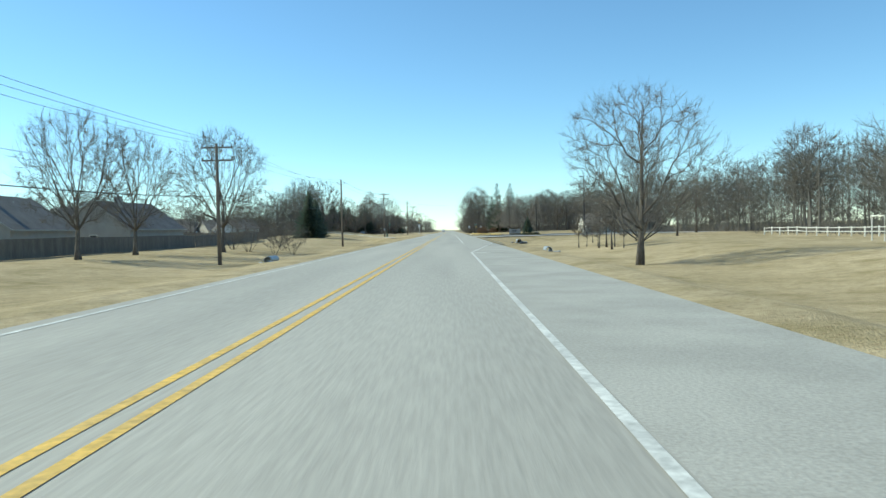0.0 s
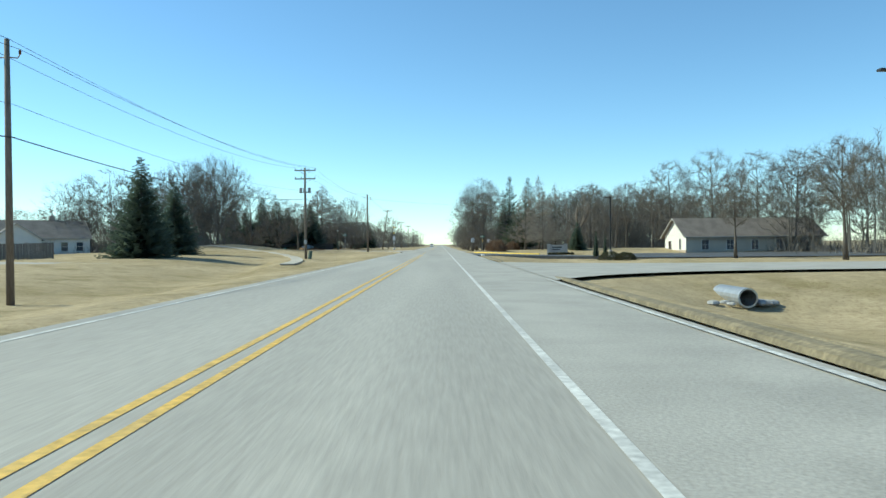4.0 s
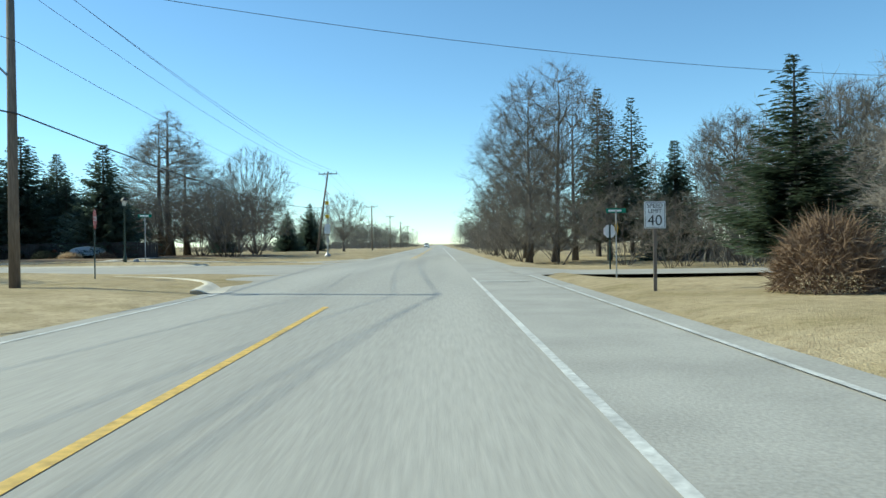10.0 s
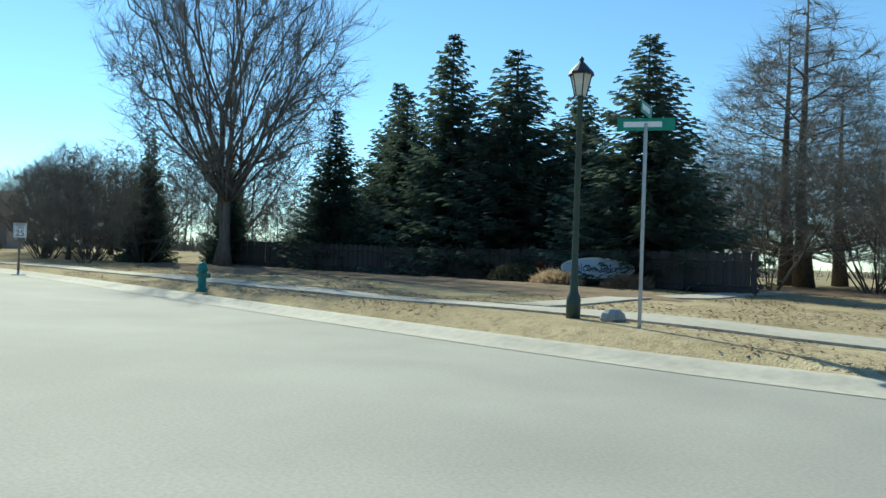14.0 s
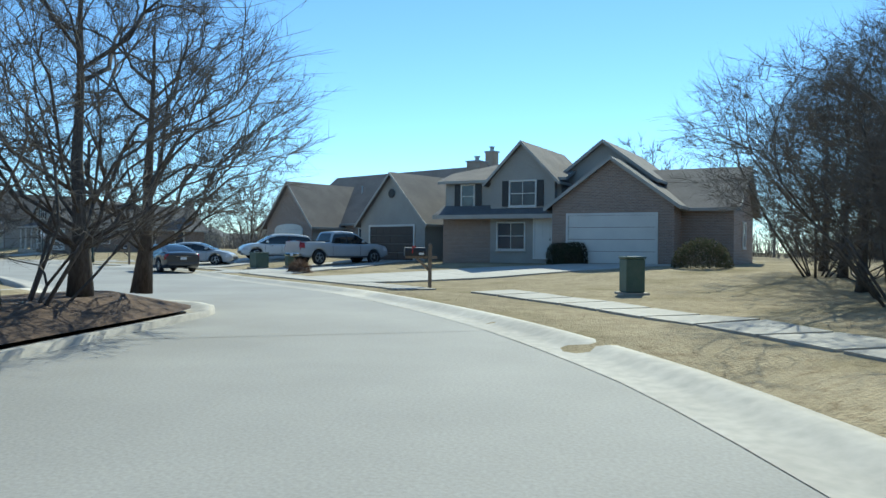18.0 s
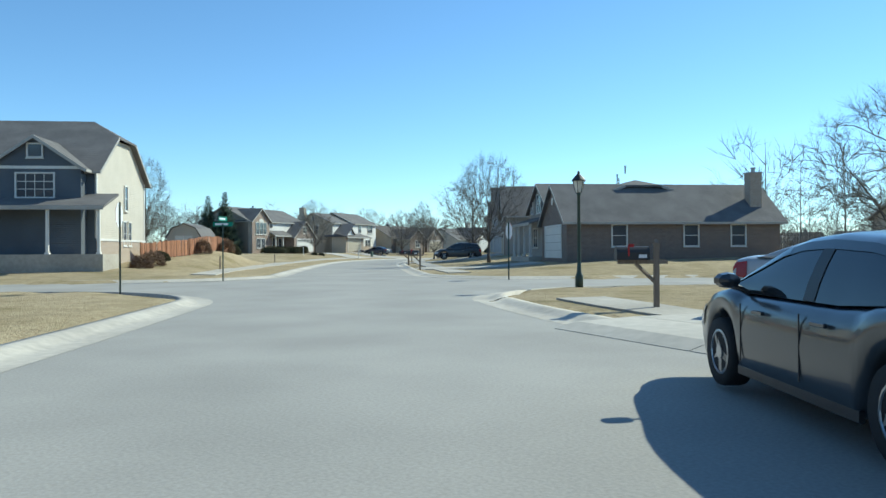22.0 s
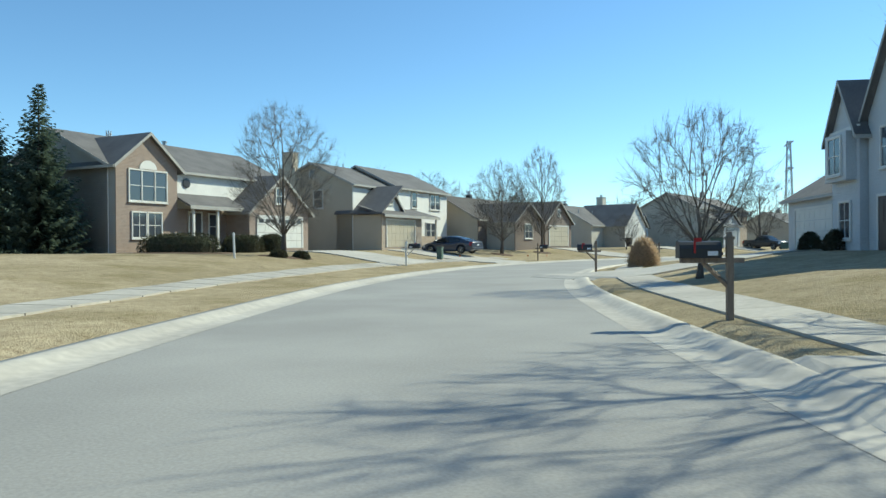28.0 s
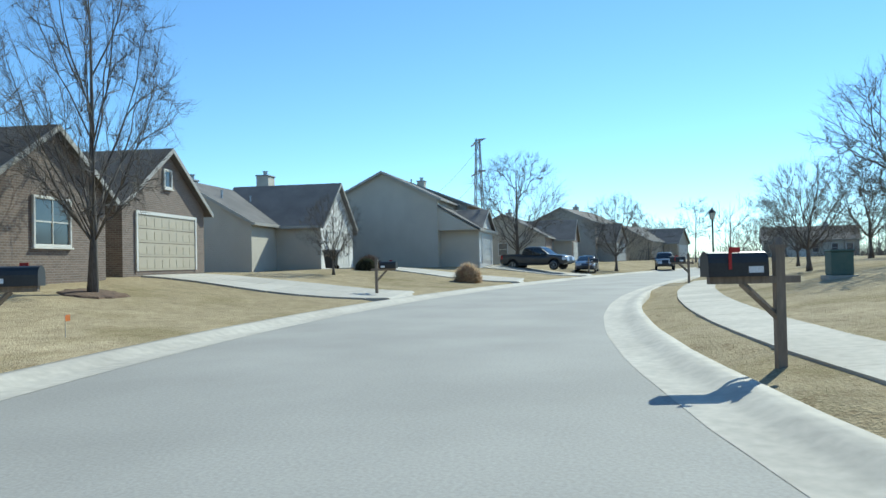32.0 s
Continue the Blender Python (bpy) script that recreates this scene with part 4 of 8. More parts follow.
FAR_TREES = [grow(np.random.default_rng(90 + k), h, 120, True) for k, h in enumerate(("wild", "oak", "tall", "wild", "vase", "tall"))]


def woods(name, spots, seed, label, tall=11.0):
    """A belt of far bare trees with brush at their feet, too many to count, in one mesh."""
    rng = np.random.default_rng(seed)
    s = Shape()
    for x, y in spots:
        z, h = gz(x, y), tall * rng.uniform(0.6, 1.15)
        trunk, _, slivers = FAR_TREES[rng.integers(len(FAR_TREES))]
        turn, o = rng.uniform(0, 6.28), len(s.v)
        for pts, rad, _ in trunk:
            s.tube(pts * h, [r * h for r in rad], 4)
        sliver_mesh(s, slivers, h, rng)
        for k in range(40):
            a, e = rng.uniform(0, 6.28), rng.normal(0, 2.4, 2)
            g = np.array([math.cos(a) * 0.5, math.sin(a) * 0.5, rng.uniform(0.8, 2.8)])
            for _ in range(3):
                u = rng.normal(0, 1, 3) * np.array([1, 1, 0])
                u *= 0.03 / max(np.linalg.norm(u), 1e-6)
                q = np.array([e[0], e[1], 0]) + rng.normal(0, 0.35, 3) * np.array([1, 1, 0])
                s.add([q - u, q + u, q + g + rng.normal(0, 0.5, 3)], [(0, 1, 2)])
        ca, sa = math.cos(turn), math.sin(turn)
        w = rng.uniform(1.0, 1.35)
        for k in range(o, len(s.v)):
            px, py, pz = s.v[k]
            s.v[k] = (x + w * (px * ca - py * sa), y + w * (px * sa + py * ca), z + pz - 0.1)
    ob = new(name, s.mesh(name, M_TWIGFAR))
    return tagged(ob, label, "woods", kind="stuff")


def spots(x0, x1, y0, y1, n, seed):
    rng = np.random.default_rng(seed)
    return [(rng.uniform(x0, x1), rng.uniform(y0, y1)) for _ in range(n)]


woods("far_woods_right", spots(54, 84, 60, 215, 150, 1), 1, "belt of bare woods behind the field", 15)
woods("far_woods_right", spots(32, 75, 252, 330, 120, 2), 2, "belt of bare woods beyond the clinic", 14)
woods("far_woods_right", spots(24, 60, 250, 275, 60, 22), 22, "thicket of bare trees beyond the side road", 9)
woods("far_woods_right", spots(14, 40, 330, 760, 110, 3), 3, "bare trees along the far road", 12)
woods("far_woods_left", spots(-62, -36, 208, 232, 40, 4), 4, "bare trees behind the grassy mound", 12)
woods("far_woods_left", spots(-60, -24, 345, 760, 110, 5), 5, "bare trees along the far road", 11)
woods("far_woods_left", spots(-110, -60, 20, 150, 60, 6), 6, "bare trees behind the houses", 9)
woods("far_woods_south", spots(-215, -110, 60, 112, 90, 7), 7, "bare trees behind the houses", 10)
woods("far_woods_south", spots(-330, -215, 60, 110, 70, 8), 8, "bare trees behind the houses", 10)
woods("far_woods_west", spots(-340, -262, 120, 220, 60, 9), 9, "bare trees at the far end of the street", 8)
woods("far_woods_north", spots(-210, -135, 205, 260, 60, 10), 10, "bare trees behind the houses", 9)
woods("far_woods_north", spots(-110, -40, 284, 330, 70, 12), 12, "bare trees behind the entry planting", 10)
woods("far_woods_north", spots(-140, -100, 264, 318, 60, 14), 14, "bare trees behind the entry houses", 10)
woods("far_woods_left", spots(-26, -13, 390, 700, 50, 15), 15, "bare trees along the far road", 9)
woods("far_woods_south", spots(-95, -52, 110, 172, 60, 13), 13, "bare trees behind the corner house", 9)

# the country road, from its start to the turn
tree("oak", 15.3, 51.4, 12.5, 20, 0, 0.95, "large bare shade tree standing alone on the roadside lawn")
for x, y, h, v in ((-27.3, 59.8, 12.3, 0), (-27.7, 71.7, 12.3, 1), (-23, 84, 14.2, 0)):
    tree("vase", x, y, h, x * 7, v, 1.0)
tree("tall", 40.1, 147.7, 21.5, 40, 0, 0.8)
for x, y, h, v in ((33, 172, 9, 1), (36, 112, 8, 0), (44, 128, 10, 1), (38, 160, 11, 0)):
    tree("tall", x, y, h, x * 9, v, 1.2)
for x, y, h, w in ((-31.6, 190.5, 9.6, 1.2), (-31.0, 178.4, 11.6, 1.15)):
    conifer(x, y, h, x * 5, int(h) % 2, w)
conifer(20.6, 291, 19.4, 10, 0, 1.0, True)
conifer(26.3, 298, 19.8, 50, 1, 0.9, True)
conifer(17.2, 236.2, 9.4, 90, 1, 1.5, True)
conifer(23, 270.6, 10.8, 20, 0, 1.2)
conifer(17.6, 272, 13.5, 20, 0, 1.1, True)
tree("wild", 12.2, 268.5, 17.0, 20, 0, 1.05, "large bare tree on the corner of the side road")
tree("wild", 9.8, 267.0, 15.0, 60, 1, 1.0)
tree("wild", 14.5, 272, 15.5, 130, 1, 1.0)
for x, y, h, v in ((11.5, 284, 15, 0), (14, 300, 15, 1), (10.5, 312, 11, 0), (13, 330, 12, 1), (27, 268, 12, 1)):
    tree("tall", x, y, h, y * 7, v, 1.25)
for x, y, h in ((9.2, 266, 6.5), (8.6, 272.5, 6), (9.4, 279, 5.5), (8.4, 286, 4.6), (9.0, 293, 4.4), (8.6, 301, 4), (9.3, 311, 4.4), (8.8, 322, 4.2), (11.5, 262, 5.5), (15.5, 258, 5.6), (19, 256, 5.2), (23, 255.5, 5.8), (17, 252.6, 3.6)):
    tree("crab", x, y, h, y * 13, int(y) % 2, 1.25, "low bare thicket at the edge of the wood")
for x, y, h in ((17.2, 225.4, 11.2), (20.1, 229.2, 13.2), (19.7, 222.0, 10.6), (22.6, 226.6, 11.6), (29.5, 236, 11)):
    tree("cypress", x, y, h, x * 11, 0, 0.85)
for x, y, h in ((37.5, 270, 15.5), (33, 262, 13), (30, 275, 14), (41, 250, 14), (45, 245, 13), (36, 238, 11)):
    tree("tall", x, y, h, x * 5, int(x) % 2, 1.2)
for x, y, r, h in ((11.3, 222.2, 1.15, 1.7), (11.7, 215.6, 1.3, 1.75), (12.4, 218.2, 0.7, 0.9), (15.5, 231, 1.3, 1.5)):
    shrub(x, y, r, h, M_DRYBUSH, "bare reddish-brown rounded shrub on the lawn", int(x), n=2600)
for x, y, h, w in ((46, 236, 17, 1.1), (52, 231, 18, 1.05), (58, 226, 17, 1.1), (64, 224, 17, 1.1), (29, 227, 10, 1.0)):
    tree("wild", x, y, h, x * 5, int(x) % 2, w)
# the corner planting by the entry sign
for x, y, h, w in ((-29.0, 275.6, 10.9, 1.4), (-37.2, 276.6, 12.0, 1.65), (-40.3, 275.0, 13.0, 1.25), (-48.4, 278.2, 12.2, 1.25), (-44.3, 275.4, 10.6, 1.3), (-46.6, 272.2, 9.2, 1.2), (-33.4, 277.5, 8.0, 1.35), (-35.3, 279.5, 10.6, 1.3)):
    conifer(x, y, h, x * 13, int(x) % 2, w)
for x, y, h in ((-28.3, 291.2, 16.6), (-29.7, 292.4, 15.4), (-28.4, 297.2, 13.5)):
    tree("cypress", x, y, h, x * 11, 0, 1.7)
for x, y, h in ((-18.6, 279.2, 7.8), (-25.5, 280.0, 6.2), (-22.6, 284.5, 7.2), (-21.0, 289.5, 7.4), (-30.5, 283.5, 7.4), (-19.6, 296, 7.5), (-18.0, 280.0, 7.0), (-20.2, 282.0, 7.6), (-29.0, 284.6, 6.6), (-24.0, 288.0, 7.0), (-20.5, 299, 7.2), (-33.0, 287.0, 8.0)):
    tree("crab", x, y, h, x * 17, int(h), 1.15)
tree("vase", -23.4, 310, 15, 30, 0, 0.95)
tree("vase", -14.6, 339.5, 10.6, 80, 1, 1.05)
tree("vase", -27, 316, 12, 80, 1, 1.1)
conifer(-23.8, 335.5, 7.2, 40, 1, 1.35)
tree("vase", -50.5, 267.5, 21.0, 60, 0, 0.92)
tree("vase", -49.0, 267.0, 18.0, 160, 1, 0.9)
tree("oak", -55, 271, 14, 15, 1, 0.85)
for x, y, h, w in ((-56.8, 266, 8.4, 0.8), (-52.4, 269, 6.5, 0.9)):
    conifer(x, y, h, x * 13, int(x) % 2, w)
for x, y, h in ((-62, 264.5, 6.4), (-59, 266.6, 7.0), (-65.5, 265.5, 6.6), (-70, 268, 7.0), (-73, 264.5, 6.4), (-55, 265, 5.8)):
    tree("crab", x, y, h, x * 17, int(h), 1.25)
# trees behind the mound, young trees on the roadside lawns
for hb, x, y, h, w in (("vase", -34.5, 219.5, 15.5, 0.95), ("vase", -38.5, 215.5, 14.5, 0.95), ("oak", -30.2, 224.5, 11.5, 1.0), ("vase", -31.5, 212.3, 5.5, 1.3), ("oak", -26.5, 229.5, 9.5, 1.0), ("tall", -24.0, 233.5, 9.0, 1.4), ("vase", -44, 222, 14, 1.0), ("crab", -28, 231, 5.5, 1.3)):
    tree(hb, x, y, h, x * 29, int(y) % 2, w)
for x, y, h in ((18.2, 93.0, 4.0), (19.1, 92.6, 3.2), (20.1, 90.8, 3.0), (19.4, 86.5, 5.0), (20.4, 87.2, 6.4), (21.0, 85.6, 4.6), (19.4, 79.6, 6.6), (20.8, 80.2, 3.2), (23.5, 97, 3.4), (25.0, 92, 4.2), (27.0, 99, 3.6), (22.0, 104, 3.8)):
    tree("tall", x, y, h, x * 50, int(y) % 2, 1.1, "young bare tree in a row on the lawn")
for x, y, h in ((-17.8, 86.5, 3.8), (-15.3, 84.3, 3.6), (-21.5, 89, 5.0), (-19.5, 98, 4.2), (-24.5, 93, 5.6), (-22, 106, 4.6)):
    tree("crab", x, y, h, x * 50, int(y) % 2, 1.0, "small bare tree before the garden fence")


# ---- houses ----
def facing(x, y, nx, ny, z):
    """A frame at the front-left corner of a house that faces (nx, ny): x along its front, y into it."""
    return Matrix.Translation((x, y, z)) @ Matrix.Rotation(math.atan2(nx, -ny), 4, "Z")


def face_frame(face, u, z, out):
    """From (right, up, out) on a wall to the house's own axes. face: f front at y = out, l left side at x = out, r right side at x = out."""
    if face == "f":
        return Matrix(((1, 0, 0, u), (0, 0, -1, out), (0, 1, 0, z), (0, 0, 0, 1)))
    if face == "l":
        return Matrix(((0, 0, -1, out), (-1, 0, 0, u), (0, 1, 0, z), (0, 0, 0, 1)))
    return Matrix(((0, 0, 1, out), (1, 0, 0, u), (0, 1, 0, z), (0, 0, 0, 1)))


def ring_frame(w, h, t, d):
    """A window frame in one piece, with a bevelled inner lip."""
    loops = [(w / 2 + t, h / 2 + t, 0.0), (w / 2 + t, h / 2 + t, d * 0.8), (w / 2 + t - 0.012, h / 2 + t - 0.012, d), (w / 2 + 0.015, h / 2 + 0.015, d), (w / 2, h / 2, d * 0.7), (w / 2, h / 2, 0.0)]
    vs = [(sx * a, sy * b, z) for a, b, z in loops for sx, sy in ((-1, -1), (1, -1), (1, 1), (-1, 1))]
    return Shape().add(vs, [(k * 4 + q, k * 4 + (q + 1) % 4, k * 4 + 4 + (q + 1) % 4, k * 4 + 4 + q) for k in range(5) for q in range(4)])


def window(house, face, u, z, out, w=0.95, h=1.35, cols=1, rows=2, shutters=None, trim=None):
    m = face_frame(face, u, z, out)
    ob = part("window", ring_frame(w, h, 0.09, 0.07), trim or M_TRIM, house)
    ob.matrix_local = m
    part("sill", Shape().box(-w / 2 - 0.13, w / 2 + 0.13, -h / 2 - 0.14, -h / 2 - 0.092, 0.0, 0.11, bevel=0.008), trim or M_TRIM, ob)
    cw, ch = w / cols, h / rows
    for c in range(cols):
        for r in range(rows):
            part("pane", Shape().box(-w / 2 + c * cw + 0.014, -w / 2 + (c + 1) * cw - 0.014, -h / 2 + r * ch + 0.014, -h / 2 + (r + 1) * ch - 0.014, 0.004, 0.016 + 0.012 * (r % 2)), M_PANE, ob)
    for c in range(1, cols):
        part("muntin", Shape().box(-w / 2 + c * cw - 0.016, -w / 2 + c * cw + 0.016, -h / 2, h / 2, 0.002, 0.045), trim or M_TRIM, ob)
    for r in range(1, rows):
        part("muntin", Shape().box(-w / 2, w / 2, -h / 2 + r * ch - 0.02, -h / 2 + r * ch + 0.02, 0.002, 0.04), trim or M_TRIM, ob)
    if shutters:
        for sd in (-1, 1):
            x = sd * (w / 2 + 0.09 + 0.2)
            sh = Shape().box(x - 0.19, x + 0.19, -h / 2 - 0.06, h / 2 + 0.06, 0.0, 0.035)
            for k in range(9):
                zz = -h / 2 + h * (k + 0.5) / 9
                sh.box(x - 0.15, x + 0.15, zz - 0.05, zz + 0.02, 0.035, 0.05)
            part("shutter", sh, shutters, ob)
    return ob


def garage_door(house, u, out, w, h, material, top_lights=False, face="f"):
    m = face_frame(face, u, 0, out)
    ob = part("garage_door", Shape().box(-w / 2 - 0.12, -w / 2, 0, h + 0.12, 0, 0.06).box(w / 2, w / 2 + 0.12, 0, h + 0.12, 0, 0.06).box(-w / 2, w / 2, h, h + 0.12, 0, 0.06), M_TRIM, house)
    ob.matrix_local = m
    rows = 4
    for r in range(rows):
        s = Shape()
        z0, z1 = h * r / rows + 0.012, h * (r + 1) / rows - 0.012
        s.box(-w / 2 + 0.01, w / 2 - 0.01, z0, z1, -0.02, 0.02)
        n = max(2, int(round(w / 0.62)))
        for k in range(n):
            a, b = -w / 2 + w * k / n + 0.07, -w / 2 + w * (k + 1) / n - 0.07
            s.box(a, b, z0 + 0.09, z1 - 0.09, 0.02, 0.032)
        part("panel", s, material, ob)
        if top_lights and r == rows - 1:
            for k in range(n):
                a, b = -w / 2 + w * k / n + 0.1, -w / 2 + w * (k + 1) / n - 0.1
                part("pane", Shape().box(a, b, z0 + 0.12, z1 - 0.12, 0.032, 0.04), M_PANE, ob)
    return ob


def front_door(house, face, u, out, material=None, w=0.95, h=2.05, z=0.15):
    m = face_frame(face, u, z, out)
    ob = part("front_door", Shape().box(-w / 2, w / 2, 0, h, 0, 0.05).box(-w / 2 + 0.12, -0.04, 1.1, 1.9, 0.05, 0.065).box(0.04, w / 2 - 0.12, 1.1, 1.9, 0.05, 0.065).box(-w / 2 + 0.12, w / 2 - 0.12, 0.2, 0.9, 0.05, 0.065), material or M_DOORDARK, house)
    ob.matrix_local = m
    part("door_frame", Shape().box(-w / 2 - 0.1, -w / 2, 0, h + 0.1, 0, 0.08).box(w / 2, w / 2 + 0.1, 0, h + 0.1, 0, 0.08).box(-w / 2, w / 2, h, h + 0.1, 0, 0.08), M_TRIM, ob)
    part("door_handle", Shape().box(w / 2 - 0.12, w / 2 - 0.08, 0.95, 1.1, 0.05, 0.1), M_CHROME, ob)
    return ob


def volume(house, x0, x1, y0, y1, eave, rise, ridge="x", wall=None, front=None, roof=None, z0=-0.6, over=0.35, skip_roof=False, apex=0.5, clip=0.0, band=None):
    """One block of a house under a gable roof; ridge x: gables at its sides, y: gable to the front. front: its own facing on the front wall."""
    wall, roof = wall or M_SIDEGREY, roof or M_ROOF
    s = Shape()
    if ridge == "x":
        ym = y0 + (y1 - y0) * apex
        peak = [(ym + (y1 - ym) * clip, eave + rise * (1 - clip)), (ym + (y0 - ym) * clip, eave + rise * (1 - clip))] if clip else [(ym, eave + rise)]
        s.prism([(y0, z0), (y1, z0), (y1, eave), *peak, (y0, eave)], x0, x1, axis="x")
    else:
        xm = x0 + (x1 - x0) * apex
        s.prism([(x0, z0), (x1, z0), (x1, eave), (xm, eave + rise), (x0, eave)], y0, y1)
    part("wall", s, wall, house)
    if front:
        f = Shape()
        if ridge == "x":
            f.box(x0 - 0.02, x1 + 0.02, y0 - 0.06, y0 - 0.003, z0, eave - 0.02)
        else:
            f.prism([(x0 - 0.02, z0), (x1 + 0.02, z0), (x1 + 0.02, eave), (x0 + (x1 - x0) * apex, eave + rise - 0.02), (x0 - 0.02, eave)], y0 - 0.06, y0 - 0.003)
        part("facing", f, front, house)
    if skip_roof:
        return
    t = 0.12
    r, edges = Shape(), []
    if ridge == "x":
        ym = y0 + (y1 - y0) * apex
        for ya, yb in ((y0, ym), (y1, ym)):
            k = rise / abs(yb - ya)
            sg = 1 if yb > ya else -1
            ye, ze = ya - sg * over, eave - k * over
            pr = [(ye, ze), (yb, eave + rise), (yb, eave + rise + t), (ye, ze + t)]
            if clip:
                yc, zc, inn = yb + (ya - yb) * clip, eave + rise * (1 - clip), (yb - ya) * sg * clip
                for lift in (0.0, t):
                    o = len(r.v)
                    r.v += [(x0 - over, ye, ze + lift), (x1 + over, ye, ze + lift), (x1 + over, yc, zc + lift), (x1 - inn, yb, eave + rise + lift), (x0 + inn, yb, eave + rise + lift), (x0 - over, yc, zc + lift)]
                    r.f += [tuple(o + i for i in range(6))]
                o = len(r.v) - 12
                r.f += [(o + i, o + (i + 1) % 6, o + 6 + (i + 1) % 6, o + 6 + i) for i in range(6)]
                if sg > 0:
                    for xe, xi in ((x0 - over, x0 + inn), (x1 + over, x1 - inn)):
                        o = len(r.v)
                        r.v += [(xe, yc, zc + t), (xe, 2 * yb - yc, zc + t), (xi, yb, eave + rise + t), (xe, yc, zc), (xe, 2 * yb - yc, zc), (xi, yb, eave + rise)]
                        r.f += [(o, o + 1, o + 2), (o + 3, o + 5, o + 4), (o, o + 3, o + 4, o + 1)]
                edges.append(Shape().box(x0 - over, x1 + over, min(ye - sg * 0.06, ye), max(ye - sg * 0.06, ye), ze - 0.03, ze + t))
                for xx in (x0 - over - 0.025, x1 + over):
                    edges.append(Shape().prism([(ye, ze - 0.06), (yc, zc - 0.06), (yc, zc + t + 0.004), (ye, ze + t + 0.004)], xx, xx + 0.025, axis="x"))
                continue
            r.prism(pr, x0 - over, x1 + over, axis="x")
            edges.append(Shape().box(x0 - over, x1 + over, min(ye - sg * 0.06, ye), max(ye - sg * 0.06, ye), ze - 0.03, ze + t))
            for xx in (x0 - over, x1 + over):
                o = -0.025 if xx < x0 else 0.0
                edges.append(Shape().prism([(ye, ze - 0.06), (yb, eave + rise - 0.06), (yb, eave + rise + t + 0.004), (ye, ze + t + 0.004)], xx + o, xx + o + 0.025, axis="x"))
    else:
        xm = x0 + (x1 - x0) * apex
        for xa, xb in ((x0, xm), (x1, xm)):
            k = rise / abs(xb - xa)
            sg = 1 if xb > xa else -1
            xe, ze = xa - sg * over, eave - k * over
            r.prism([(xe, ze), (xb, eave + rise), (xb, eave + rise + t), (xe, ze + t)], y0 - over, y1 + over)
            edges.append(Shape().box(min(xe - sg * 0.06, xe), max(xe - sg * 0.06, xe), y0 - over, y1 + over, ze - 0.03, ze + t))
            edges.append(Shape().prism([(xe, ze - 0.07), (xb, eave + rise - 0.07), (xb, eave + rise + t + 0.004), (xe, ze + t + 0.004)], y0 - over - 0.025, y0 - over))
    top = part("roof", r, roof, house)
    for e in edges:
        part("fascia", e, M_FASCIA, top)
    if band:
        part("gable_trim", Shape().box(x0 - 0.03, x1 + 0.03, y0 - 0.1, y0 - 0.062, eave - 0.1, eave + 0.06), M_TRIM, house)


def lean_roof(house, x0, x1, y0, y1, za, zb, roof=None, name="porch_roof"):
    """A sloping roof from its low front edge (y0, za) up to the wall (y1, zb), with a white edge."""
    s = Shape().prism([(y0, za), (y1, zb), (y1, zb + 0.13), (y0, za + 0.13)], x0, x1, axis="x")
    ob = part(name, s, roof or M_ROOF, house)
    part("fascia", Shape().box(x0, x1, y0 - 0.05, y0, za - 0.1, za + 0.12), M_FASCIA, ob)
    if zb - za > 1.2:
        part("gable_infill", Shape().prism([(y0 + 0.2, za + 0.02), (y1, za + 0.02), (y1, zb - 0.06)], x0 + 0.12, x1 - 0.12, axis="x"), M_SIDETAN, house)
    return ob


def posts(house, xs, y, h, w=0.14, material=None):
    for x in xs:
        part("porch_post", Shape().box(x - w / 2, x + w / 2, y - w / 2, y + w / 2, 0, h).box(x - w * 0.8, x + w * 0.8, y - w * 0.8, y + w * 0.8, 0, 0.2).box(x - w * 0.8, x + w * 0.8, y - w * 0.8, y + w * 0.8, h - 0.12, h), material or M_TRIM, house)


def chimney(house, x, y, w, d, z0, z1, material):
    ob = part("chimney", Shape().box(x - w / 2, x + w / 2, y - d / 2, y + d / 2, z0, z1), material, house)
    part("chimney_cap", Shape().box(x - w / 2 - 0.06, x + w / 2 + 0.06, y - d / 2 - 0.06, y + d / 2 + 0.06, z1, z1 + 0.09), M_STONE, ob)
    part("flue", Shape().turned([(0.14, z1 + 0.09), (0.14, z1 + 0.34), (0.2, z1 + 0.35), (0.2, z1 + 0.42)], 10, Matrix.Translation((x, y, 0))), M_GALV, ob)


def vent(house, x, y, z):
    part("roof_vent", Shape().turned([(0.06, z), (0.06, z + 0.5), (0.09, z + 0.5), (0.09, z + 0.56)], 8, Matrix.Translation((x, y, 0))), M_GALV, house)


def house(x, y, nx, ny, z, label):
    return thing("house", facing(x, y, nx, ny, z), label, "house")


# house with the brick gable and the white garage door
h = house(-140.1, 142.0, -0.36, 0.93, 1.28, "two-storey house with brick gables, grey siding and a white garage door")
volume(h, 0, 15, 0.6, 9.4, 4.7, 2.1, "x", M_SIDEGREY, M_SIDEWHITE)
volume(h, 0, 4.3, 0, 5, 4.72, 1.75, "y", M_SIDEGREY, M_BRICK, band=False)
volume(h, 9.0, 15.1, -1.4, 5, 2.45, 2.35, "y", M_BRICK, M_BRICK)
lean_roof(h, 4.4, 9.2, -1.0, 0.6, 2.45, 3.25)
posts(h, (4.9, 6.9), -0.75, 2.5)
for u in (1.25, 2.15, 3.05):
    window(h, "f", u, 3.55, -0.07, 0.78 if u != 2.15 else 0.85, 1.65, 1, 2)
arch = Shape().prism([(0.62 * math.cos(a * math.pi / 10), 0.5 * math.sin(a * math.pi / 10)) for a in range(11)], -0.05, 0.0)
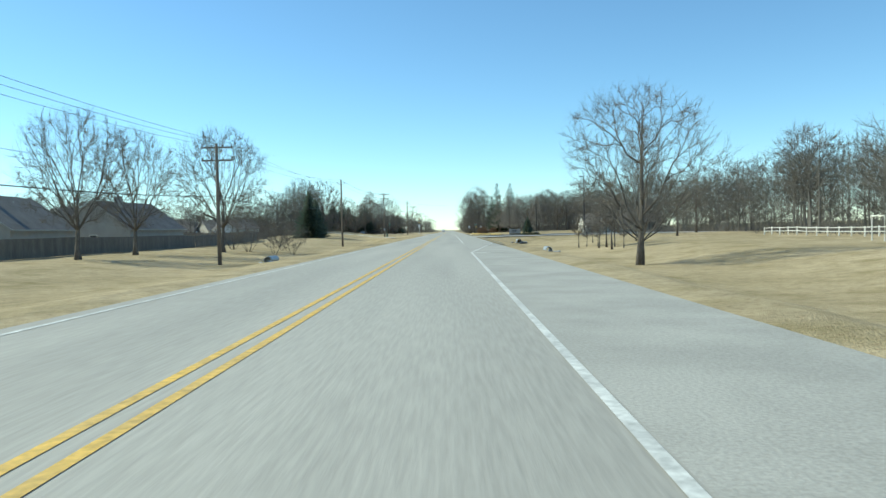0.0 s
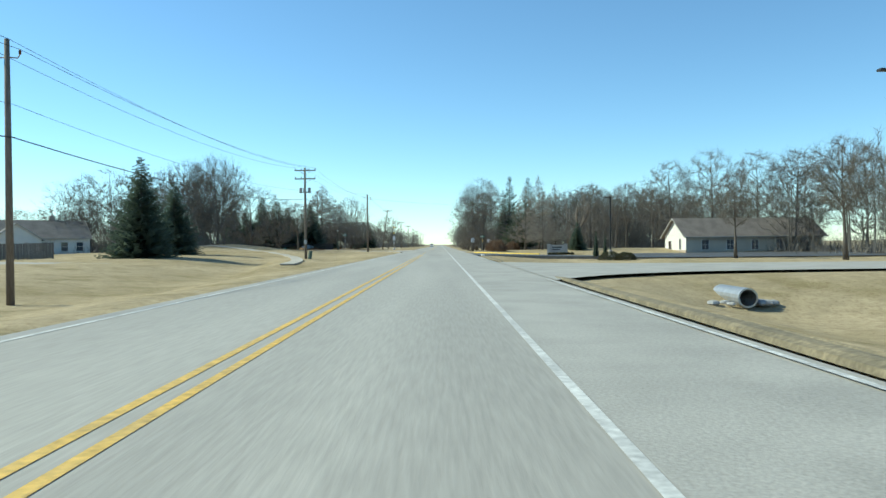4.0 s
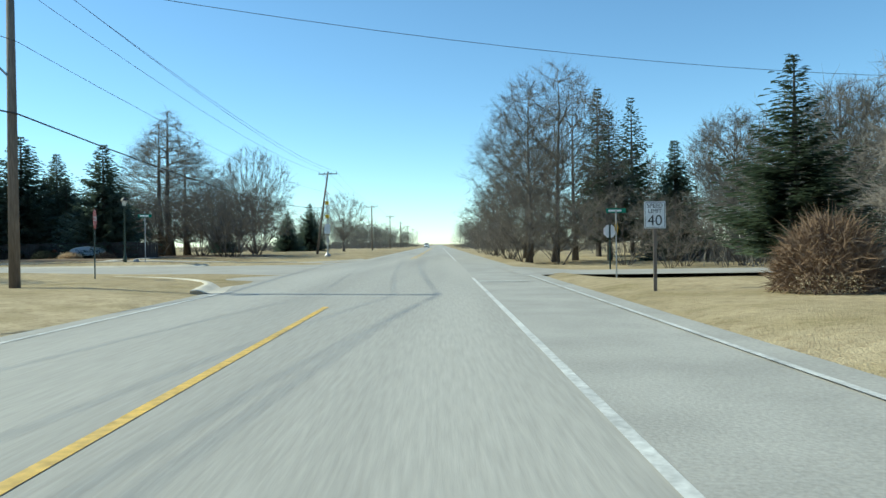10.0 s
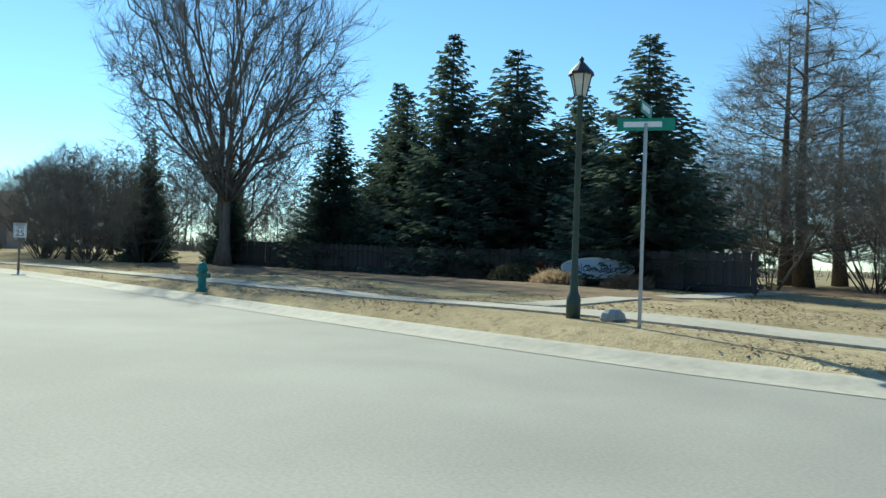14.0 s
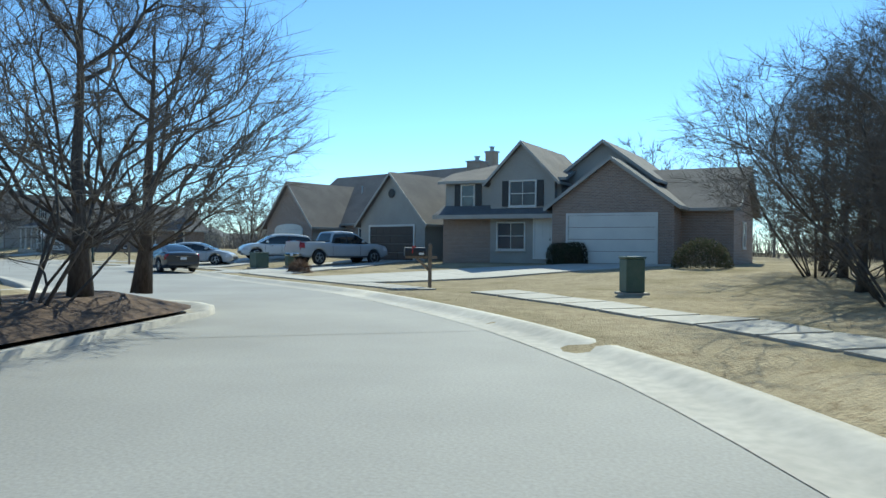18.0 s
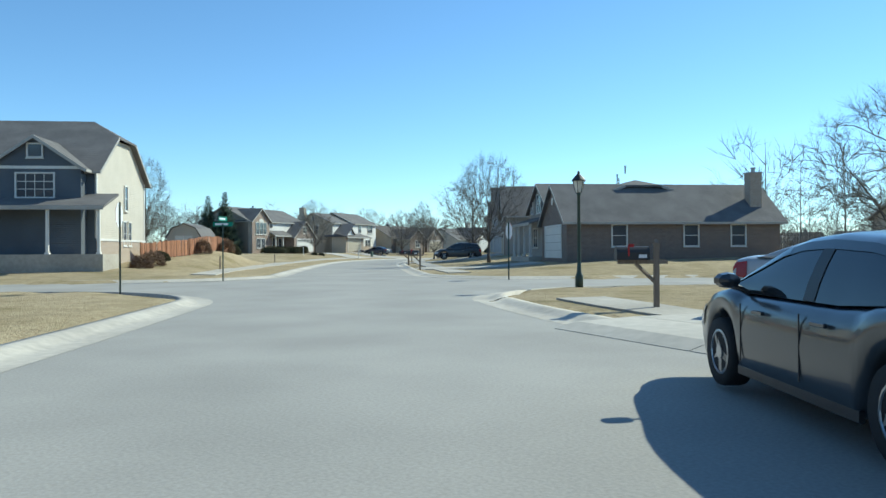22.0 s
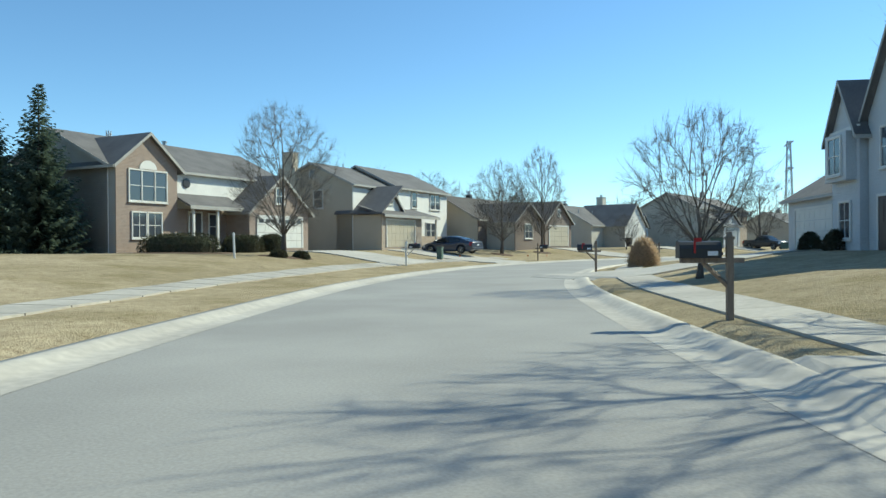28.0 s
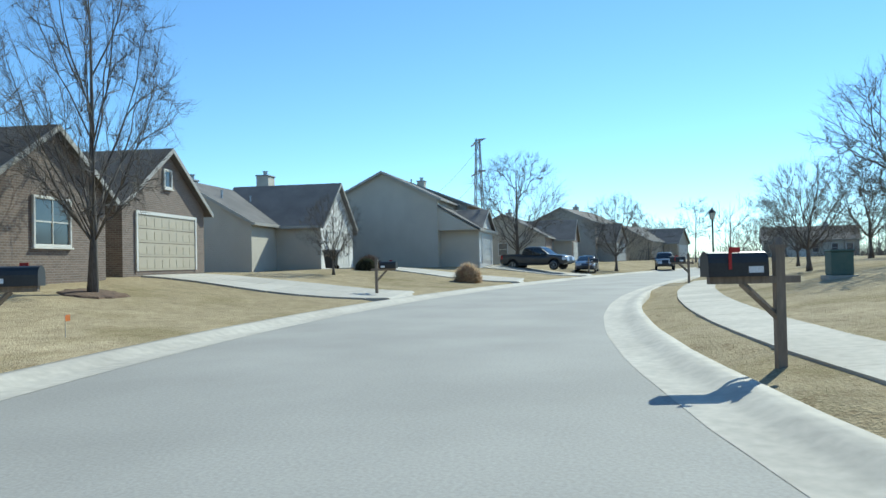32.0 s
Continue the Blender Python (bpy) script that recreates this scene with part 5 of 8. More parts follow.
part("arch_panel", arch, M_TRIM, h).matrix_local = Matrix.Translation((2.15, -0.07, 4.5))
for u in (1.5, 2.6):
    window(h, "f", u, 1.35, -0.07, 0.9, 1.35, 2, 2)
window(h, "f", 12.0, 3.5, -1.47, 0.8, 0.95, 1, 2)
garage_door(h, 12.05, -1.47, 4.6, 2.05, M_GARAGE, True)
part("porch_brick", Shape().box(4.35, 9.0, 0.44, 0.534, -0.6, 2.42), M_BRICK, h)
front_door(h, "f", 6.2, 0.43)
window(h, "f", 7.8, 1.4, 0.43, 0.8, 1.5, 1, 2)
part("round_window", Shape().turned([(0.26, 0), (0.3, 0.03), (0.3, 0.06), (0.24, 0.07)], 18, Matrix.Translation((5.6, 0.53, 4.0)) @ Matrix.Rotation(radians(90), 4, "X")), M_BLACK, h)
chimney(h, 10.2, 7.2, 0.7, 0.6, 5.5, 7.15, M_BLACK)
vent(h, 8.6, 6.0, 6.2)

# beige house with the tall side chimney
h = house(-160.0, 135.9, -0.36, 0.93, 1.30, "two-storey beige house with a tall chimney and garage gable")
volume(h, 0, 7.2, 0, 7.6, 4.95, 1.75, "x", M_SIDEBEIGE, M_SIDEWHITE)
volume(h, 6.2, 15.4, -0.5, 7.6, 5.05, 1.95, "x", M_SIDEBEIGE, M_SIDEWHITE)
volume(h, 0, 6.4, -2.6, 1.5, 2.5, 0.01, "x", M_SIDEBEIGE, M_BRICKTAN, skip_roof=True)
volume(h, 0.9, 4.9, -1.6, 1.5, 2.75, 1.85, "y", M_SIDEWHITE, M_SIDEWHITE)
lean_roof(h, -0.3, 8.9, -3.1, -0.6, 2.4, 3.1)
part("side_roof", Shape().prism([(-0.3, 2.55), (2.9, 4.75), (2.9, 4.88), (-0.3, 2.68)], -2.9, 1.5), M_ROOF, h)
window(h, "f", 3.0, 3.75, -1.67, 0.45, 0.55, 1, 1)
garage_door(h, 2.9, -2.67, 4.4, 2.1, M_GARAGEBEIGE)
for u, zz in ((8.9, 4.1), (12.4, 4.1), (13.4, 4.1)):
    window(h, "f", u, zz, -0.57, 0.85, 1.3, 1, 2)
for u in (11.5, 12.5):
    window(h, "f", u, 1.45, -0.57, 0.85, 1.35, 1, 2)
part("brick_skirt", Shape().box(9.0, 15.4, -0.7, -0.57, -0.5, 0.95), M_BRICKTAN, h)
posts(h, (8.6,), -2.9, 2.45)
front_door(h, "f", 9.6, -0.57)
window(h, "l", 3.2, 3.85, -0.01, 0.8, 1.35, 1, 2)
window(h, "l", 3.8, 5.9, -0.01, 0.35, 0.6, 1, 1)
part("chimney_breast", Shape().box(-0.75, 0.0, 4.9, 6.5, -0.5, 6.4).box(-0.65, 0.0, 5.2, 6.2, 6.4, 7.0), M_SIDEBEIGE, h)
chimney(h, -0.3, 5.7, 0.75, 1.0, 6.9, 7.6, M_SIDEBEIGE)
vent(h, 5.0, 4.2, 6.6)

# low brown house behind the two street trees
h = house(-177.3, 135.0, -0.25, 0.97, 1.25, "low brown brick house with a gabled garage, half hidden by trees")
volume(h, 0, 15.5, 2.2, 10.5, 2.7, 2.3, "x", M_SIDETAN, M_BRICKDARK, M_ROOFDARK)
volume(h, 1.6, 7.2, -0.9, 5, 2.5, 1.75, "y", M_SIDETAN, M_BRICKDARK, M_ROOFDARK)
volume(h, 8.8, 15.4, -0.6, 6, 2.55, 2.15, "y", M_BRICKDARK, M_BRICKDARK, M_ROOFDARK)
garage_door(h, 12.1, -0.67, 4.7, 2.1, M_GARAGEBEIGE)
window(h, "f", 4.4, 1.5, -0.97, 1.6, 1.3, 2, 2)
front_door(h, "f", 8.0, 2.13)
window(h, "f", 12.1, 3.6, -0.67, 0.5, 0.6, 1, 1)
chimney(h, 5.5, 6.5, 0.5, 0.5, 4.6, 5.4, M_BLACK)
# white gabled house with the tan chimney
h = house(-200.8, 129.6, -0.2, 0.98, 1.25, "low cream house with a white gable, garage and shuttered window")
volume(h, 0, 13, 1.2, 9.5, 2.6, 2.4, "x", M_SIDETAN, M_SIDETAN)
volume(h, 3.6, 10.2, -1.6, 5, 2.6, 2.6, "y", M_SIDETAN, M_SIDEWHITE)
volume(h, 11.0, 14.2, -0.4, 4, 2.6, 1.5, "y", M_SIDETAN, M_SIDEWHITE)
garage_door(h, 6.9, -1.67, 4.4, 2.1, M_GARAGE)
window(h, "f", 12.6, 1.5, -0.47, 0.7, 1.3, 1, 2, M_BLACK)
chimney(h, 12.5, 5.5, 1.2, 0.9, 3.5, 6.6, M_SIDETAN)
chimney(h, 3.5, 6.5, 0.6, 0.5, 4.5, 5.4, M_BLACK)
for xx in (1.5, 5.5):
    vent(h, xx, 3.6, 4.0)
# two-storey tan house further on
h = house(-218.5, 132.5, -0.15, 0.99, 1.25, "two-storey tan house with layered roofs")
volume(h, 0, 9, 0, 8.5, 5.0, 2.1, "x", M_SIDETAN, M_SIDETAN)
volume(h, 7, 17, -1, 8.5, 5.0, 1.9, "x", M_SIDETAN, M_BRICKTAN, M_ROOFBROWN)
volume(h, 1, 7.5, -3, 1, 2.6, 1.6, "y", M_SIDETAN, M_SIDEWHITE)
lean_roof(h, 0, 9, -3.3, 0, 2.5, 4.4)
garage_door(h, 4.2, -3.07, 4.4, 2.1, M_GARAGE)
for u in (9.5, 12, 14.5):
    window(h, "f", u, 3.9, -1.07, 0.9, 1.3, 1, 2)
vent(h, 4, 3, 6.4)
chimney(h, 15.5, 5, 0.8, 0.7, 5.5, 8.0, M_SIDETAN)


def plain_house(x, y, nx, ny, z, w, d, eave, rise, wall, front, roof, label, gar=3.0, two=False, garm=None):
    h = house(x, y, nx, ny, z, label)
    volume(h, 0, w, 0, d, eave, rise, "x", wall, front, roof)
    volume(h, gar - 3.1, gar + 3.1, -2.2, d * 0.5, 2.6, 2.2, "y", wall, front, roof)
    garage_door(h, gar, -2.27, 4.6, 2.1, garm or M_GARAGE)
    for u in (w * 0.55, w * 0.75, w * 0.9):
        window(h, "f", u, 1.45, -0.07, 0.9, 1.3, 1, 2)
        if two:
            window(h, "f", u, 4.1, -0.07, 0.9, 1.3, 1, 2)
    window(h, "l", d * 0.5, 1.5, -0.01, 0.9, 1.2, 1, 2)
    window(h, "r", d * 0.5, 1.5, w + 0.01, 0.9, 1.2, 1, 2)
    front_door(h, "f", w * 0.45, -0.07)
    chimney(h, w * 0.7, d * 0.6, 0.8, 0.7, eave + rise * 0.5, eave + rise + 0.7, wall)
    vent(h, w * 0.4, d * 0.6, eave + rise * 0.7)
    return h


plain_house(-243, 135, -0.1, 1, 1.1, 13, 9, 2.8, 2.4, M_SIDETAN, M_BRICK, M_ROOF, "low tan house at the far bend of the street", 9)
plain_house(-262, 137, 0.1, 1, 1.1, 14, 9, 5.0, 2.0, M_SIDEGREY, M_BRICKTAN, M_ROOFBROWN, "two-storey grey house at the far bend of the street", 4, True)
plain_house(-281, 142, 0.2, 0.98, 1.1, 13, 9, 2.8, 2.4, M_SIDEBEIGE, M_SIDEBEIGE, M_ROOF, "low beige house at the far end of the street", 9)
plain_house(-300, 158, 1, 0.0, 1.0, 14, 9, 2.8, 2.2, M_SIDETAN, M_SIDETAN, M_ROOFBROWN, "low brown-roofed house at the far end of the street", 4)
plain_house(-296, 176, 0.9, -0.4, 1.0, 14, 9, 2.8, 2.2, M_SIDEGREY, M_SIDEGREY, M_ROOF, "low grey house at the far end of the street", 9)
plain_house(-236, 176, 0.15, -1, 1.0, 14, 9, 2.8, 2.2, M_SIDEBEIGE, M_BRICKTAN, M_ROOF, "low beige house with a grey roof", 4)
plain_house(-207, 174, 0.1, -1, 1.0, 14, 9, 2.8, 2.4, M_SIDEGREY, M_BRICK, M_ROOFBROWN, "low grey house beyond the shaded lawn", 4)
plain_house(-184, 174, 0.3, -0.95, 1.0, 13, 9, 2.8, 2.4, M_SIDETAN, M_SIDEWHITE, M_ROOF, "low tan house beyond the shaded lawn", 4)

# pale blue house on the inner side of the bend
h = house(-165.0, 167.3, 0.656, -0.755, 0.85, "tall pale blue-grey house with steep gables and a white garage")
volume(h, 0, 7.0, 0, 7, 2.75, 2.1, "x", M_SIDELIGHTBLUE, M_SIDELIGHTBLUE)
volume(h, 7.0, 15.4, 0.3, 8, 5.1, 2.9, "x", M_SIDELIGHTBLUE, M_SIDELIGHTBLUE)
volume(h, 7.3, 9.9, -0.6, 3, 5.0, 1.9, "y", M_SIDELIGHTBLUE, M_SIDELIGHTBLUE)
volume(h, 10.0, 15.2, -0.3, 5, 5.3, 3.4, "y", M_SIDELIGHTBLUE, M_SIDELIGHTBLUE)
garage_door(h, 3.4, -0.07, 4.6, 2.1, M_GARAGE)
part("eave_board", Shape().box(7.2, 10.0, -0.78, -0.664, 4.9, 5.05), M_TRIM, h)
part("bay", Shape().box(7.55, 9.65, -1.05, -0.664, 2.95, 4.85), M_SIDELIGHTBLUE, h)
window(h, "f", 8.6, 3.95, -1.06, 1.2, 1.4, 2, 2)
window(h, "f", 8.6, 1.4, -0.67, 1.0, 1.4, 2, 2)
for u in (11.6, 13.6):
    window(h, "f", u, 4.0, -0.37, 0.9, 1.4, 2, 2)
window(h, "f", 13.6, 1.5, -0.37, 0.9, 1.4, 2, 2)
front_door(h, "f", 11.4, -0.37)
# dark house with the wide roof and a car before it
h = house(-147.4, 184.8, 0.656, -0.755, 0.85, "dark brown two-storey house with a broad roof and a garage")
volume(h, 0, 13.5, 0, 9, 3.0, 3.6, "x", M_SIDEGREY, M_BRICK, M_ROOFBROWN)
volume(h, 7.2, 13.4, -1.8, 6, 4.0, 2.9, "y", M_SIDEGREY, M_BRICK, M_ROOFBROWN)
garage_door(h, 10.3, -1.87, 4.6, 2.2, M_GARAGEBEIGE, True)
window(h, "f", 10.3, 3.9, -1.87, 1.1, 1.2, 2, 2)
for u in (1.6, 4.2):
    window(h, "f", u, 1.5, -0.07, 1.0, 1.4, 1, 2)
front_door(h, "f", 6.2, -0.07)
# dark corner house with the white garage door
h = house(-128.2, 201.1, 0.755, -0.656, 0.80, "dark house with a long grey roof, porch and white garage door")
volume(h, -2.5, 11.0, 1.0, 9.5, 3.7, 1.6, "x", M_SIDEGREY, M_SIDEGREY, clip=0.3)
volume(h, 0, 6.6, 0, 8, 3.6, 2.0, "y", M_SIDEGREY, M_SIDEGREY)
volume(h, 7.6, 14.0, -0.8, 13.5, 2.45, 2.45, "y", M_BRICKDARK, M_BRICKDARK)
garage_door(h, 10.7, -0.87, 4.2, 2.1, M_GARAGE)
lean_roof(h, 0.4, 7.0, -1.7, 0.0, 2.45, 3.0)
posts(h, (0.6, 2.4, 4.4, 6.4), -1.5, 2.5)
part("porch_floor", Shape().box(0.3, 6.9, -1.7, 0, -0.4, 0.05), M_WALKWAY, h)
window(h, "f", 3.3, 4.15, -0.07, 1.3, 1.35, 2, 2, M_BLACK)
window(h, "f", 1.0, 3.95, -0.07, 0.5, 0.9, 1, 2)
window(h, "f", 2.2, 1.5, -0.07, 1.4, 1.4, 2, 2)
part("gable_vent", Shape().turned([(0.24, 0), (0.28, 0.03), (0.28, 0.06), (0.22, 0.07)], 8, Matrix.Translation((10.6, -0.87, 3.85)) @ Matrix.Rotation(radians(90), 4, "X")), M_TRIM, h)
for u in (2.6, 7.4, 10.6):
    window(h, "r", u, 1.45, 14.01, 0.9, 1.3, 1, 2)
chimney(h, 12.6, 12.4, 0.8, 0.8, 2.4, 5.6, M_BRICKTAN)
front_door(h, "f", 5.4, -0.07)
vent(h, 8.5, 5.0, 6.0)
vent(h, 2.5, 6.5, 6.0)

plain_house(-131, 231, 0.66, 0.755, 0.7, 14, 9, 2.8, 2.3, M_SIDEBEIGE, M_BRICK, M_ROOFBROWN, "low house with a brown roof along the side street", 4)

# corner house with the porch
h = house(-85.0, 185.8, 0.66, 0.755, 1.15, "two-storey house with slate-blue front, tan side and white porch")
volume(h, 0, 14.1, 0, 9.2, 4.85, 3.3, "x", M_SIDETAN, M_SIDEBLUE, clip=0.36)
volume(h, 8.9, 13.6, -0.9, 4, 4.85, 1.6, "y", M_SIDEBLUE, M_SIDEBLUE, band=True)
volume(h, 3.0, 6.5, -0.5, 4, 4.85, 1.4, "y", M_SIDEBLUE, M_SIDEBLUE, band=True)
lean_roof(h, -0.2, 15.3, -2.5, 0.0, 2.55, 3.35)
part("porch_hip", Shape().prism([(0.0, 3.35), (-2.5, 2.55), (-2.5, 2.68), (0.0, 3.48)], 15.3, 15.32, axis="x"), M_ROOF, h)
posts(h, (0.2, 3.2, 6.2, 9.2, 12.4, 15.0), -2.3, 2.6)
part("porch_floor", Shape().box(-0.2, 15.3, -2.6, 0, -1.5, 0.1), M_WALKWAY, h)
part("brick_skirt", Shape().box(13.95, 14.16, -0.05, 9.25, -0.6, 0.85), M_BRICKTAN, h)
part("skirt_trim", Shape().box(14.1, 14.2, -0.05, 9.25, 0.85, 0.98), M_TRIM, h)
part("corner_board", Shape().box(14.04, 14.14, -0.06, 0.1, 0.98, 4.8).box(14.04, 14.14, 9.1, 9.26, 0.98, 4.8), M_TRIM, h)
window(h, "f", 11.25, 3.85, -0.97, 1.9, 1.25, 4, 3)
window(h, "f", 11.25, 5.75, -0.97, 0.7, 0.65, 1, 1)
window(h, "f", 4.75, 3.9, -0.57, 1.0, 1.25, 2, 3)
for u in (2.0, 5.2, 8.2, 11.6):
    window(h, "f", u, 1.4, -0.07, 1.1, 1.6, 1, 2)
window(h, "r", 5.2, 3.55, 14.11, 0.5, 1.45, 1, 2)
for u in (4.9, 5.9):
    window(h, "r", u, 1.35, 14.11, 0.5, 1.4, 1, 2)
front_door(h, "f", 6.8, -0.07)

# house with upper shuttered windows and the pale garage door by the entry bend
h = house(-88.0, 252.1, 0.91, -0.41, 0.72, "two-storey grey house with black shutters and a pale garage door")
volume(h, -1.6, 5.2, 0.3, 8, 4.4, 1.3, "x", M_SIDEGREY, M_SIDEGREY, M_ROOFBROWN, clip=0.6)
volume(h, 1.4, 5.0, -0.15, 6, 4.4, 1.85, "y", M_SIDEGREY, M_SIDEGREY, M_ROOFBROWN)
volume(h, 4.6, 9.6, 1.5, 9, 4.4, 1.9, "y", M_SIDEGREY, M_SIDEGREY, M_ROOFBROWN)
volume(h, 5.2, 11.2, -0.9, 8, 2.9, 2.2, "y", M_BRICK, M_BRICK, M_ROOFBROWN)
volume(h, 8.3, 13.6, 0.8, 8.6, 2.8, 2.15, "x", M_BRICK, M_BRICK, M_ROOFBROWN)
garage_door(h, 8.2, -0.97, 4.3, 2.35, M_GARAGE)
window(h, "f", -0.2, 3.55, 0.22, 0.7, 1.2, 1, 2, M_BLACK)
window(h, "f", 3.25, 3.6, -0.22, 1.4, 1.25, 2, 2, M_BLACK)
part("brick_band", Shape().box(-1.62, 1.4, -0.02, 0.24, -0.5, 2.4), M_BRICK, h)
front_door(h, "f", 4.45, -0.22, M_TRIM)
window(h, "f", 2.6, 1.35, -0.22, 1.5, 1.35, 2, 2)
window(h, "r", 4.5, 1.5, 13.61, 0.9, 1.2, 1, 2)
lean_roof(h, -1.8, 5.2, -0.9, 0.3, 2.35, 2.95)
chimney(h, -2.0, 5.0, 0.9, 1.1, -0.6, 6.0, M_BRICKTAN)
# house with the low garage gable beside it
h = house(-102.8, 237.4, 0.794, -0.607, 0.55, "grey-brown house with a steep roof and two garage gables")
volume(h, 0, 16.5, 1, 10, 2.7, 3.7, "x", M_SIDEGREY, M_BRICK, M_ROOFBROWN)
volume(h, 0.5, 5.7, -1.8, 6, 2.5, 2.9, "y", M_SIDEGREY, M_BRICK, M_ROOFBROWN)
volume(h, 11.0, 16.6, -2.0, 6, 2.5, 2.9, "y", M_SIDEGREY, M_SIDEGREY, M_ROOFBROWN)
garage_door(h, 3.1, -1.87, 3.0, 2.05, M_GARAGE)
part("door_arch", Shape().prism([(1.5 * math.cos(k * math.pi / 12), 0.30 * math.sin(k * math.pi / 12)) for k in range(13)], -0.05, 0.0), M_GARAGE, h).matrix_local = Matrix.Translation((3.1, -1.87, 2.18))
garage_door(h, 13.8, -2.07, 3.8, 2.15, M_DOORDARK)
part("gable_vent", Shape().turned([(0.24, 0), (0.28, 0.03), (0.28, 0.06), (0.22, 0.07)], 14, Matrix.Translation((13.8, -2.07, 4.2)) @ Matrix.Rotation(radians(90), 4, "X")), M_BLACK, h)
window(h, "r", 3.5, 1.6, 16.61, 0.9, 1.3, 1, 2)
window(h, "f", 8.2, 1.5, 0.93, 1.4, 1.3, 2, 2)
front_door(h, "f", 10.0, 0.93)
for xx in (5.0, 9.0, 12.6):
    vent(h, xx, 3.4, 4.9)
chimney(h, 14.5, 7, 0.7, 0.6, 5.5, 7.6, M_BRICKTAN)

# clinic by the country road
h = house(39.2, 217, -0.995, -0.10, -0.75, "low cream clinic with a white gable and a brown shingle roof")
volume(h, 0, 8.0, 0, 22, 3.1, 2.6, "y", M_SIDETAN, M_SIDEWHITE, M_ROOFBROWN, over=0.6, band=True)
part("brick_skirt", Shape().box(-0.1, 8.1, -0.16, -0.064, -0.5, 0.8), M_BRICKTAN, h)
window(h, "f", 5.9, 1.7, -0.07, 0.6, 1.6, 1, 2)
for u in (3, 7, 11, 15, 19):
    window(h, "l", u, 1.6, -0.01, 1.1, 1.5, 2, 2)
    window(h, "r", u, 1.6, 8.01, 1.1, 1.5, 2, 2)
front_door(h, "f", 2.0, -0.07)

# houses behind the fence at the start
for x, y, nx, ny, w, two, rf in ((-47, 112, -1, 0.1, 15, False, M_ROOF), (-52, 88, -1, -0.1, 16, False, M_ROOF), (-56, 64, -1, 0, 16, False, M_ROOFBROWN), (-62, 140, -0.9, 0.3, 15, False, M_ROOFBROWN), (-75, 168, -0.9, 0.3, 15, False, M_ROOF), (-66, 40, -1, 0, 15, False, M_ROOF)):
    plain_house(x, y, nx, ny, gz(x, y) - 0.1, w, 10, 2.9, 3.6, M_SIDEGREY, M_BRICK, rf, "house with a broad grey roof behind the garden fence", 4, two)


plain_house(-62, 200, 0.6, -0.8, gz(-62, 200) - 0.1, 14, 9, 2.8, 2.6, M_SIDEGREY, M_SIDEWHITE, M_ROOF, "low house with a white gable behind the garden fence", 4)
plain_house(-80, 196, 0.5, -0.85, gz(-80, 196) - 0.1, 15, 9, 2.9, 3.0, M_SIDEGREY, M_BRICK, M_ROOFBROWN, "low brown house behind the garden fence", 9)


# ---- driveways ----
for a in ((-155.6, 148.9, -151.9, 139.3, 5.6, 5.2), (-167.0, 146.6, -163.7, 137.6, 5.6, 5.0), (-191.6, 142.0, -189.2, 132.9, 5.6, 5.2),
          (-210.2, 141.6, -207.9, 130.1, 5.4, 4.8), (-224.2, 143.2, -223.1, 135.0, 5.4, 4.8), (-149.2, 165.6, -162.6, 168.8, 5.4, 4.4),
          (-131.5, 182.2, -138.4, 190.0, 5.6, 5.2), (-114.2, 201.8, -120.5, 207.2, 5.6, 4.8), (-74.2, 246.9, -83.2, 260.4, 5.0, 4.8),
          (-87.2, 233.6, -98.9, 238.6, 6.4, 4.2), (-80.6, 241.9, -92.3, 246.8, 5.2, 4.4)):
    driveway(*a)


